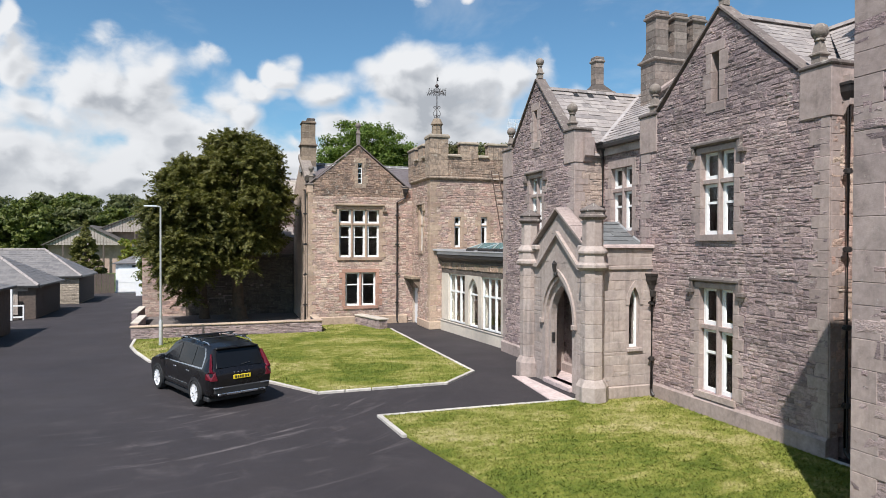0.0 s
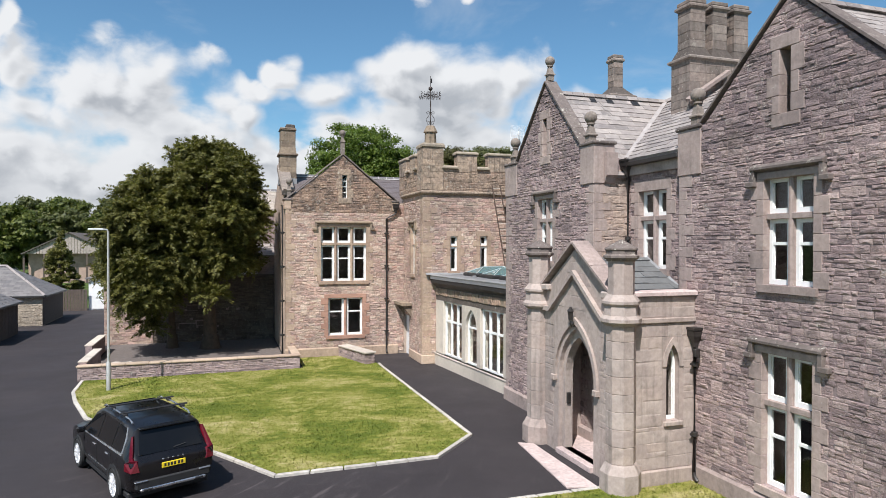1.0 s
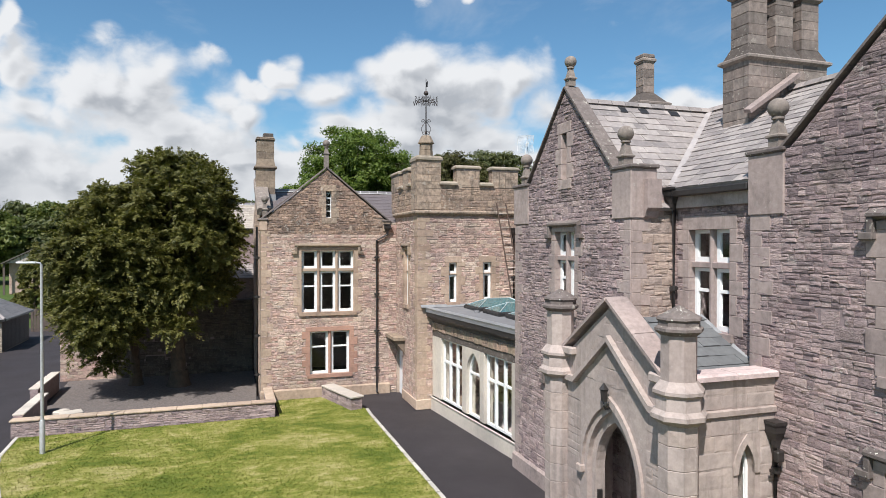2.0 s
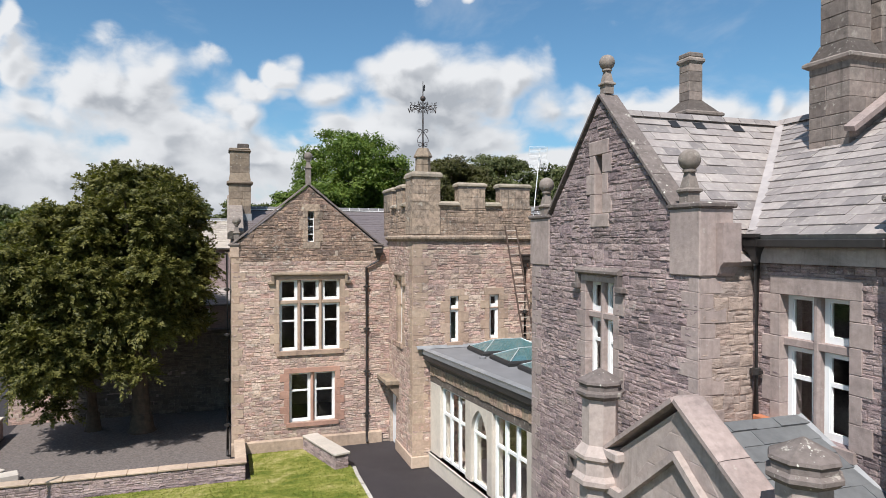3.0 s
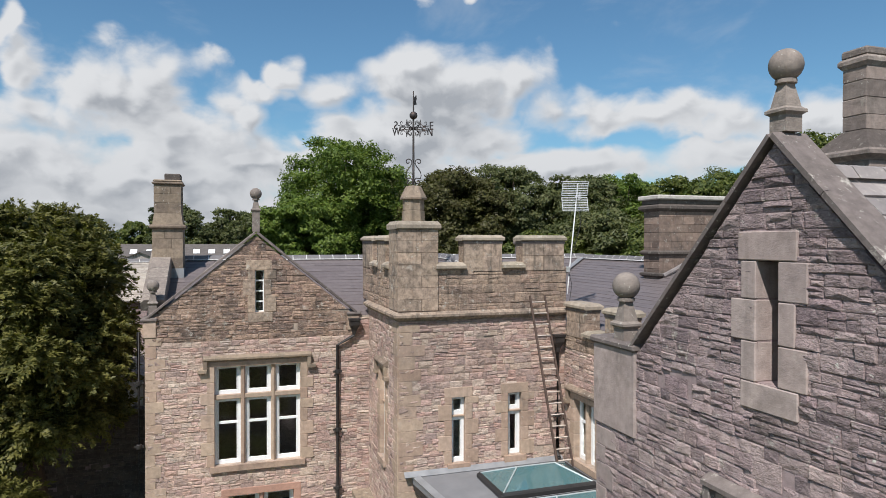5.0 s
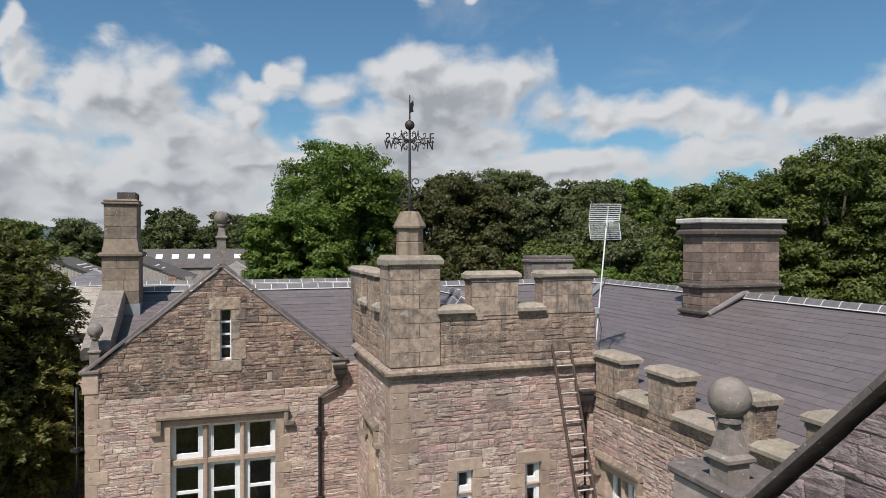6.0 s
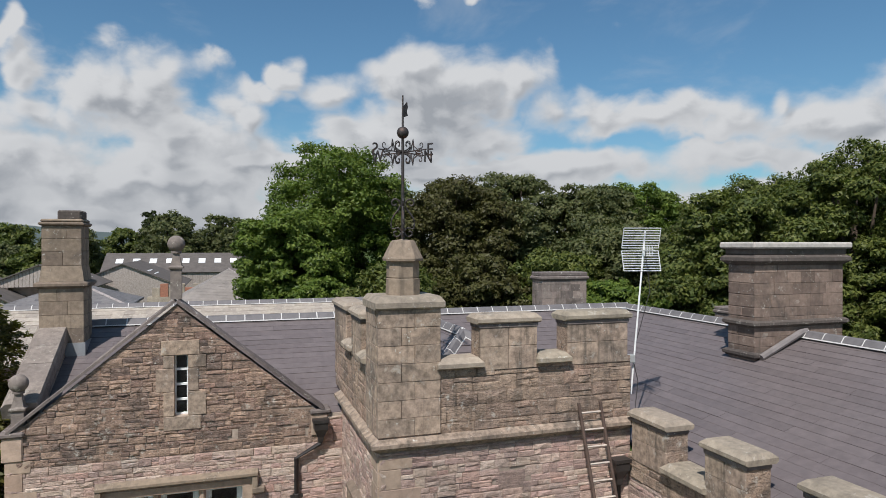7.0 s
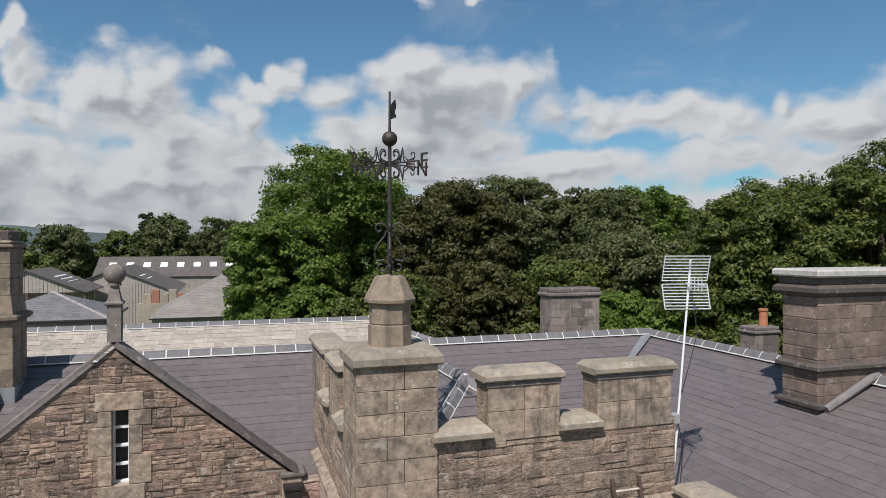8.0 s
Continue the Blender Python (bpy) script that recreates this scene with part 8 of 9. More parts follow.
def wheel_tyre(s):
    bm = bmesh.new()
    prof = [(0.25, -0.12), (0.34, -0.125), (0.365, -0.10), (0.372, -0.05), (0.372, 0.05), (0.365, 0.10), (0.34, 0.125), (0.26, 0.125), (0.25, 0.08)]
    n = 32
    rings = [[bm.verts.new((x, r * math.cos(2 * math.pi * i / n), r * math.sin(2 * math.pi * i / n))) for i in range(n)] for r, x in prof]
    for a, b in zip(rings, rings[1:] + rings[:1]):
        for i in range(n):
            bm.faces.new((a[i], a[(i + 1) % n], b[(i + 1) % n], b[i]))
    return bm


def wheel_rim(s):
    bm = bmesh.new()
    n = 32
    prof = [(0.262, 0.128 * s), (0.25, 0.115 * s), (0.235, 0.118 * s), (0.228, 0.05 * s)]
    rings = [[bm.verts.new((x, r * math.cos(2 * math.pi * i / n), r * math.sin(2 * math.pi * i / n))) for i in range(n)] for r, x in prof]
    for a, b in zip(rings, rings[1:]):
        for i in range(n):
            bm.faces.new((a[i], a[(i + 1) % n], b[(i + 1) % n], b[i]))
    for k in range(10):
        a = 2 * math.pi * k / 10
        d, w = Vector((0, math.cos(a), math.sin(a))), Vector((0, -math.sin(a), math.cos(a)))
        p = []
        for r, hw in ((0.05, 0.018), (0.24, 0.028)):
            for sgn in (-1, 1):
                p.append(d * r + w * hw * sgn)
        vs = [bm.verts.new(q + Vector((0.118 * s, 0, 0))) for q in p] + [bm.verts.new(q + Vector((0.07 * s, 0, 0))) for q in p]
        for f in ((0, 1, 3, 2), (4, 6, 7, 5), (0, 2, 6, 4), (1, 5, 7, 3), (0, 4, 5, 1), (2, 3, 7, 6)):
            bm.faces.new([vs[i] for i in f])
    hub = [bm.verts.new((0.122 * s, 0.065 * math.cos(2 * math.pi * i / 16), 0.065 * math.sin(2 * math.pi * i / 16))) for i in range(16)]
    bm.faces.new(hub)
    return bm


build_car()
# ---------------------------------------------------------------- outbuildings along the drive
def hipped_shed(name, x0, x1, y0, y1, eave, top, label, wall_mat, roof_mat, seed, inset=None, over=0.25):
    ob = thing(name, ((x0 + x1) / 2, (y0 + y1) / 2, 0), label, "outbuilding")
    for nm, a in (("wall", (x0, x1, y0, y0 + 0.3)), ("wall", (x0, x1, y1 - 0.3, y1)), ("wall", (x0, x0 + 0.3, y0 + 0.3, y1 - 0.3)), ("wall", (x1 - 0.3, x1, y0 + 0.3, y1 - 0.3))):
        bm = bmesh.new()
        box(bm, a[0], a[1], a[2], a[3], -0.05, eave)
        part(nm, bm, wall_mat, ob)
    X0, X1, Y0, Y1 = x0 - over, x1 + over, y0 - over, y1 + over
    k = inset if inset is not None else min(x1 - x0, y1 - y0) / 2 + over
    if (x1 - x0) >= (y1 - y0):
        r0, r1 = (X0 + k, (y0 + y1) / 2, top), (X1 - k, (y0 + y1) / 2, top)
        planes = [[(X0, Y0, eave), (X1, Y0, eave), r1, r0], [(X1, Y0, eave), (X1, Y1, eave), r1], [(X1, Y1, eave), (X0, Y1, eave), r0, r1], [(X0, Y1, eave), (X0, Y0, eave), r0]]
    else:
        r0, r1 = ((x0 + x1) / 2, Y0 + k, top), ((x0 + x1) / 2, Y1 - k, top)
        planes = [[(X1, Y0, eave), (X1, Y1, eave), r1, r0], [(X1, Y1, eave), (X0, Y1, eave), r1], [(X0, Y1, eave), (X0, Y0, eave), r0, r1], [(X0, Y0, eave), (X1, Y0, eave), r0]]
    for i, pl in enumerate(planes):
        roof_plane(ob, pl, roof_mat, seed + i, 0.28, (0.3, 0.5), 0, under=0.12)
    ridge(ob, (r0[0], r0[1], r0[2] + 0.06), (r1[0], r1[1], r1[2] + 0.06), RIDGE_DULL, False, 0.6, 0.09)
    for c, r in (((X1, Y0, eave), r1 if (x1 - x0) >= (y1 - y0) else r0),):
        ridge(ob, (c[0], c[1], c[2] + 0.06), (r[0], r[1], r[2] + 0.06), RIDGE_DULL, False, 0.6, 0.08)
    bm = bmesh.new()
    box(bm, X0, X1, Y0 - 0.05, Y0 + 0.02, eave - 0.12, eave, 0.01)
    box(bm, X1 - 0.02, X1 + 0.05, Y0, Y1, eave - 0.12, eave, 0.01)
    part("gutter", bm, BLACK_TRIM, ob)
    return ob


RIDGE_DULL = plain_mat("dull_pink_grey_ridge_tile", (0.30, 0.265, 0.25), 0.8, 0, 0.2, 5, 0.2)
STABLE = stone_mat("pale_buff_rubble", [(0.36, 0.31, 0.25), (0.42, 0.36, 0.29), (0.31, 0.265, 0.22)], 0.3, 0.3)
s3 = hipped_shed("stable_block", -22.0, -10.74, 57.0, 63.0, 2.16, 4.2, "low stone stable block with a hipped slate roof", STABLE, SLATE_DARK, 401)
masonry(s3.children[0], wall_frame(0, 57.0, SOUTH), [(-22.0, 0), (-10.74, 0), (-10.74, 2.1), (-22.0, 2.1)], [], STABLE, 411, course=(0.14, 0.28))
for i in range(20):
    bm = bmesh.new()
    box(bm, -10.74, -10.70, 57.05 + i * 0.297, 57.33 + i * 0.297, 0.05, 2.1, 0.005)
    part("board", bm, TIMBER, s3)
s2 = hipped_shed("stable_block", -19.0, -11.2, 46.6, 52.8, 2.1, 4.1, "dark stained timber stable with a hipped slate roof", TIMBER, SLATE_DARK, 421)
for i in range(22):
    bm = bmesh.new()
    box(bm, -11.2, -11.16, 46.65 + i * 0.279, 46.91 + i * 0.279, 0.05, 2.05, 0.005)
    part("board", bm, TIMBER, s2)
for i in range(7):
    bm = bmesh.new()
    box(bm, -13.6 + i * 0.21, -13.41 + i * 0.21, 46.55, 46.6, 0.3, 1.75, 0.005)
    part("grey_board", bm, TIMBER_GREY, s2)
bm = bmesh.new()
box(bm, -13.7, -11.6, 46.54, 46.6, 1.76, 2.04, 0.01)
part("head_board", bm, TIMBER_GREY, s2)
s1 = hipped_shed("stable_block", -16.0, -10.75, 33.5, 39.8, 2.5, 3.2, "dark timber stable with a slate roof at the drive", TIMBER, SLATE_DARK, 431)
for i in range(22):
    bm = bmesh.new()
    box(bm, -10.75, -10.71, 33.6 + i * 0.28, 33.86 + i * 0.28, 0.05, 2.45, 0.005)
    part("board", bm, TIMBER, s1)
gate = thing("field_gate", (-12.4, 46.0, 0), "white painted timber gate beside the stable", "gate")
for x, h in ((-12.4, 2.05), (-11.7, 0.95), (-13.3, 0.95)):
    bm = bmesh.new()
    box(bm, x - (0.12 if h > 1 else 0.04), x + (0.12 if h > 1 else 0.04), 45.95, 46.07, 0, h, 0.01)
    part("post", bm, WHITE_PAINT, gate)
for z in (0.16, 0.86):
    bm = bmesh.new()
    box(bm, -13.3, -11.7, 45.98, 46.03, z, z + 0.09, 0.005)
    part("rail", bm, WHITE_PAINT, gate)
# white garage with fence
gar = thing("garage", (-8.7, 70, 0), "white rendered garage with a shallow slate roof", "garage")
bm = bmesh.new()
box(bm, -9.75, -6.0, 68.0, 73.0, -0.05, 2.85)
part("wall", bm, WHITE_DOOR, gar)
bm = bmesh.new()
box(bm, -9.5, -7.95, 67.94, 68.0, 0.05, 2.3, 0.01)
dg = part("garage_door", bm, WHITE_DOOR, gar)
for i in range(5):
    bm = bmesh.new()
    box(bm, -9.48, -7.97, 67.925, 67.94, 0.1 + i * 0.44, 0.5 + i * 0.44, 0.006)
    part("door_panel", bm, WHITE_PAINT, dg)
bm = bmesh.new()
box(bm, -8.35, -7.9, 67.93, 68.0, 2.42, 2.6)
part("vent", bm, BLACK_TRIM, gar)
roof_plane(gar, [(-10.0, 67.7, 2.8), (-5.8, 67.7, 2.8), (-7.9, 70.5, 3.7)], SLATE_DARK, 441, 0.28, (0.3, 0.5), 0)
roof_plane(gar, [(-10.0, 73.3, 2.8), (-10.0, 67.7, 2.8), (-7.9, 70.5, 3.7)], SLATE_DARK, 442, 0.28, (0.3, 0.5), 0)
roof_plane(gar, [(-5.8, 67.7, 2.8), (-5.8, 73.3, 2.8), (-7.9, 70.5, 3.7)], SLATE_DARK, 443, 0.28, (0.3, 0.5), 0)
bm = bmesh.new()
box(bm, -7.55, -7.0, 64.0, 66.0, -0.05, 4.4)
wp = thing("white_lodge", (-6, 65, 0), "white rendered lodge wall behind the yew", "house")
part("wall", bm, WHITE_DOOR, wp)
bm = bmesh.new()
slab(bm, [(-7.8, 63.8), (-6.8, 63.8), (-6.8, 66.2), (-7.8, 66.2)], 4.4, 4.6)
part("roof", bm, SLATE_DARK, wp)
fence = thing("board_fence", (-10.7, 67.5, 0), "brown timber board fence beside the garage", "fence")
for i in range(9):
    bm = bmesh.new()
    box(bm, -11.75 + i * 0.22, -11.55 + i * 0.22, 67.6, 67.64, -0.02, 1.85, 0.006)
    part("board", bm, TIMBER, fence)

# ---------------------------------------------------------------- farm buildings beyond
BARN_BRICK = plain_mat("pale_pink_brick", (0.40, 0.29, 0.235), 0.9, 0, 0.25, 1.5, 0.3)
def barn(name, x0, x1, y0, y1, eave, top, label, roof_mat, side_mat, along="x", lights=0, open_front=False):
    ob = thing(name, ((x0 + x1) / 2, (y0 + y1) / 2, 0), label, "barn")
    bm = bmesh.new()
    if along == "x":
        ym = (y0 + y1) / 2
        quad_prism(bm, [(x0 - 0.3, y0 - 0.3, eave), (x1 + 0.3, y0 - 0.3, eave), (x1 + 0.3, ym, top), (x0 - 0.3, ym, top)], 1, 0.12)
        quad_prism(bm, [(x1 + 0.3, y1 + 0.3, eave), (x0 - 0.3, y1 + 0.3, eave), (x0 - 0.3, ym, top), (x1 + 0.3, ym, top)], 1, 0.12)
    else:
        xm = (x0 + x1) / 2
        quad_prism(bm, [(x1 + 0.3, y0 - 0.3, eave), (x1 + 0.3, y1 + 0.3, eave), (xm, y1 + 0.3, top), (xm, y0 - 0.3, top)], 1, 0.12)
        quad_prism(bm, [(x0 - 0.3, y1 + 0.3, eave), (x0 - 0.3, y0 - 0.3, eave), (xm, y0 - 0.3, top), (xm, y1 + 0.3, top)], 1, 0.12)
    part("roof", bm, roof_mat, ob)
    if along == "x":
        sl = (top - eave) / ((y1 - y0) / 2 + 0.3)
        for i in range(lights):
            x = x0 + (x1 - x0) * (i + 0.6) / lights
            bm = bmesh.new()
            ya, yb = y0 + (y1 - y0) * 0.22, y0 + (y1 - y0) * 0.34
            za, zb = eave + (ya - y0 + 0.3) * sl + 0.05, eave + (yb - y0 + 0.3) * sl + 0.05
            quad_prism(bm, [(x, ya, za), (x + 1.2, ya, za), (x + 1.2, yb, zb), (x, yb, zb)], 1, 0.04)
            part("rooflight_sheet", bm, WHITE_PAINT, ob, "pale translucent roof sheet")
        n = int((x1 - x0) / 0.4)
        for i in range(n):
            bm = bmesh.new()
            box(bm, x0 + i * 0.4, x0 + i * 0.4 + 0.36, y0, y0 + 0.06, 0 if not open_front else eave - 0.6, eave)
            part("board", bm, side_mat, ob)
        bm = bmesh.new()
        box(bm, x0, x1, y1 - 0.1, y1, 0, eave)
        part("back_wall", bm, side_mat, ob)
    else:
        xm, n = (x0 + x1) / 2, int((x1 - x0) / 0.4)
        for i in range(n):
            a, b = x0 + i * 0.4, x0 + i * 0.4 + 0.36
            h = eave + (top - eave) * (1 - abs((a + b) / 2 - xm) / ((x1 - x0) / 2)) - 0.1
            bm = bmesh.new()
            box(bm, a, b, y0, y0 + 0.06, 0 if not open_front else eave, max(h, eave + 0.05))
            part("board", bm, side_mat, ob)
        for k in range(4 if lights else 0):
            f = 0.25 + 0.12 * k
            bm = bmesh.new()
            xa, xb = x1 - (x1 - xm) * f, x1 - (x1 - xm) * (f + 0.03)
            za = eave + (top - eave) * f + 0.06
            quad_prism(bm, [(xa, y0 + 3, za), (xa, y0 + 9, za), (xb, y0 + 9, za + 0.12), (xb, y0 + 3, za + 0.12)], 1, 0.04)
            part("rooflight_sheet", bm, WHITE_PAINT, ob)
    if open_front:
        for x in (x0, x0 + (x1 - x0) * 0.22, x0 + (x1 - x0) * 0.5, x0 + (x1 - x0) * 0.7, x1):
            bm = bmesh.new()
            box(bm, x - 0.12, x + 0.12, y0, y0 + 0.2, 0, eave)
            part("post", bm, TIMBER, ob)
        bm = bmesh.new()
        box(bm, x0 + 0.3, x1 - 0.3, y0 + 1.2, y0 + 1.5, 0, eave)
        part("back_wall", bm, BARN_BRICK, ob)
    return ob


barn("open_barn", -25.4, -14.0, 110, 122, 4.3, 7.4, "open barn with silvered boarded gable and timber posts", SHEET_ROOF, TIMBER_GREY, "y", 0, True)
barn("long_barn", -12.6, 12.6, 150, 164, 6.6, 10.0, "long dark-roofed barn with a row of pale rooflights", SHEET_ROOF, TIMBER_GREY, "x", 9)
barn("boarded_barn", -14.2, 1.9, 128, 148, 5.4, 8.9, "boarded barn with silvered gable and grey sheet roof", SHEET_ROOF, TIMBER_GREY, "y", 1)
barn("low_barn", -20, -7.6, 116, 127, 6.4, 9.2, "low open barn with a grey sheet roof", SHEET_ROOF, TIMBER_GREY, "y", 1, True)
hipped_shed("tiled_shed", 2.4, 14.6, 93, 107, 5.3, 9.0, "old shed with a faded hipped sheet roof", STABLE, SHEET_PALE, 451)
hipped_shed("low_shed", -5.0, 2.2, 70, 77, 7.8, 9.2, "small slate-roofed shed behind the house", STABLE, SLATE_DARK, 461)
hay = thing("brick_stack", (2.5, 92, 3.0), "stacked pale red bricks beside the shed", "bricks")
for i in range(6):
    bm = bmesh.new()
    box(bm, -0.5 + i * 0.95, 0.4 + i * 0.95, 111.0, 111.8, 5.2, 6.3 + 0.5 * (i % 2), 0.02)
    part("brick_pack", bm, BRICK_RED if i % 3 == 1 else STABLE, hay)
bm = bmesh.new()
box(bm, -1.0, 6.0, 110.8, 112.2, 0, 5.2)
part("platform", bm, STABLE, hay)
# rear windows of the house behind the yew
rw = thing("rear_block_window", (2.6, 47.4, 6.7), "white sash window in the rear block", "window")
bm = bmesh.new()
box(bm, 2.25, 3.1, 47.3, 47.38, 6.66, 7.62, 0.01)
part("frame", bm, WHITE_PAINT, rw)
for x0, x1 in ((2.33, 2.65), (2.7, 3.02)):
    for z0, z1 in ((6.74, 7.1), (7.18, 7.54)):
        bm = bmesh.new()
        box(bm, x0, x1, 47.28, 47.299, z0, z1)
        part("pane", bm, CAR_GLASS, rw)
lean = thing("lean_to", (3.2, 46.8, 0), "small slate-roofed lean-to with a white boarded front", "outbuilding")
plain_wall("wall", 1.9, 4.6, 46.3, 46.6, 0, 5.25, RUBBLE_GREY, lean)
bm = bmesh.new()
box(bm, 2.3, 3.6, 46.24, 46.3, 3.3, 5.0, 0.01)
wf = part("white_boarding", bm, WHITE_DOOR, lean, "white painted boarding")
bm = bmesh.new()
box(bm, 2.55, 3.05, 46.22, 46.24, 4.3, 4.75)
part("pane", bm, CAR_GLASS, wf)
roof_plane(lean, [(1.7, 46.0, 5.2), (4.6, 46.0, 5.2), (4.6, 47.4, 5.95), (1.7, 47.4, 5.95)], SLATE_OLD, 127, 0.22, (0.3, 0.45), 0)
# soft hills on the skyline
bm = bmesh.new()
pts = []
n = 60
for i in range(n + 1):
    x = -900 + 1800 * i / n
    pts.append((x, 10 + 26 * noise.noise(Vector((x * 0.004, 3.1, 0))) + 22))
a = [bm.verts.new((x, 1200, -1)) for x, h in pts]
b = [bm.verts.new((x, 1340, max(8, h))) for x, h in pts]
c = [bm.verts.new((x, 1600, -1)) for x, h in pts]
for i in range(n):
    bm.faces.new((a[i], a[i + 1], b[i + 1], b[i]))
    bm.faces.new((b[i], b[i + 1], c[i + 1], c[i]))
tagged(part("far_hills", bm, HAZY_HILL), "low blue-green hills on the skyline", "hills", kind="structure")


# ---------------------------------------------------------------- trees
def blades(name, p, t, nrm, ln, mat, wide=0.42, tri=False):
    """One small blade at each point p, along t, facing nrm."""
    s = np.cross(nrm, t)
    k = 3 if tri else 4
    v = np.empty((len(p), k, 3))
    v[:, 0] = p - t * ln * 0.5 - (s * ln * wide * 0.6 if tri else 0)
    v[:, 1] = p + s * ln * wide - nrm * ln * 0.08
    v[:, 2] = p + t * ln * 0.75
    if not tri:
        v[:, 3] = p - s * ln * wide - nrm * ln * 0.08
    count = len(p)
    me = bpy.data.meshes.new(name)
    me.vertices.add(count * k)
    me.vertices.foreach_set("co", v.reshape(-1))
    me.loops.add(count * k)
    me.loops.foreach_set("vertex_index", np.arange(count * k, dtype=np.int32))
    me.polygons.add(count)
    me.polygons.foreach_set("loop_start", np.arange(0, count * k, k, dtype=np.int32))
    me.materials.append(mat)
    me.update()
    return me


def unit(a):
    return a / np.maximum(1e-6, np.linalg.norm(a, axis=1, keepdims=True))


def leaf_mesh(name, rs, clumps, count, size, mat, droop=0.0, tri=True, per=26):
    """A crown of small leaf blades gathered in twigs on lobes. clumps: rows of x, y, z, rx, rz."""
    cl = np.array(clumps, float)
    lobe = np.repeat(np.arange(len(cl)), per)
    sd = unit(rs.normal(size=(len(lobe), 3)))
    sd[:, 2] = np.where(sd[:, 2] < -0.45, -sd[:, 2], sd[:, 2])
    reach = 0.62 + 0.42 * rs.random(len(lobe)) + 0.35 * rs.random(len(lobe)) ** 5
    spray = cl[lobe, :3] + sd * reach[:, None] * cl[lobe][:, [3, 3, 4]]
    srad = cl[lobe, 3] * (0.12 + 0.2 * rs.random(len(lobe)))
    wgt = srad ** 2
    idx = rs.choice(len(lobe), count, p=wgt / wgt.sum())
    off = rs.normal(size=(count, 3))
    off /= np.maximum(1.0, np.linalg.norm(off, axis=1, keepdims=True) * 0.55)
    p = spray[idx] + off * srad[idx][:, None] * np.array((1.0, 1.0, 0.6))
    nrm = unit(sd[idx] * 0.6 + off * 0.45 + rs.normal(scale=0.6, size=(count, 3)) + np.array((0, 0, 0.4)))
    t = unit(np.cross(nrm, rs.normal(size=(count, 3))))
    if droop:
        t = unit(t + np.array((0, 0, -droop)))
    ln = size * (0.6 + 0.8 * rs.random(count))[:, None]
    return blades(name, p, t, nrm, ln, mat, 0.45, tri)


def feather_mesh(name, rs, clumps, sprays, each, length, size, mat):
    """Drooping, feathery sprays of short needles, thick on the outside of each lobe."""
    cl = np.array(clumps, float)
    w = cl[:, 3] ** 2
    lobe = rs.choice(len(cl), sprays, p=w / w.sum())
    sd = unit(rs.normal(size=(sprays, 3)))
    sd[:, 2] = np.where(sd[:, 2] < -0.6, -sd[:, 2], sd[:, 2])
    root = cl[lobe, :3] + sd * (0.35 + 0.6 * rs.random(sprays))[:, None] * cl[lobe][:, [3, 3, 4]]
    axis = unit(sd * 0.9 + rs.normal(scale=0.35, size=(sprays, 3)) + np.array((0, 0, 0.1)))
    lg = length * (0.5 + 0.9 * rs.random(sprays))
    idx = np.repeat(np.arange(sprays), each)
    n = len(idx)
    u = rs.random(n)
    side = unit(np.cross(axis[idx], rs.normal(size=(n, 3)) * 0.35 + np.array((0, 0, 1.0))))
    flat = (rs.random(n) - 0.5) * 2
    p = root[idx] + axis[idx] * (u * lg[idx])[:, None] + side * (flat * (1.05 - u) * lg[idx] * 0.42)[:, None]
    p[:, 2] -= (u ** 2 * 0.30 + np.abs(flat) * 0.10) * lg[idx]
    p += rs.normal(scale=0.025, size=(n, 3))
    t = unit(axis[idx] * 0.7 + side * np.sign(flat)[:, None] * 0.8 + np.array((0, 0, -0.3)))
    nrm = unit(np.cross(t, np.cross(np.array((0, 0, 0.6)) + sd[idx], t)) + rs.normal(scale=0.35, size=(n, 3)))
    ln = size * (0.6 + 0.8 * rs.random(n))[:, None]
    return blades(name, p, t, nrm, ln, mat, 0.36, True)


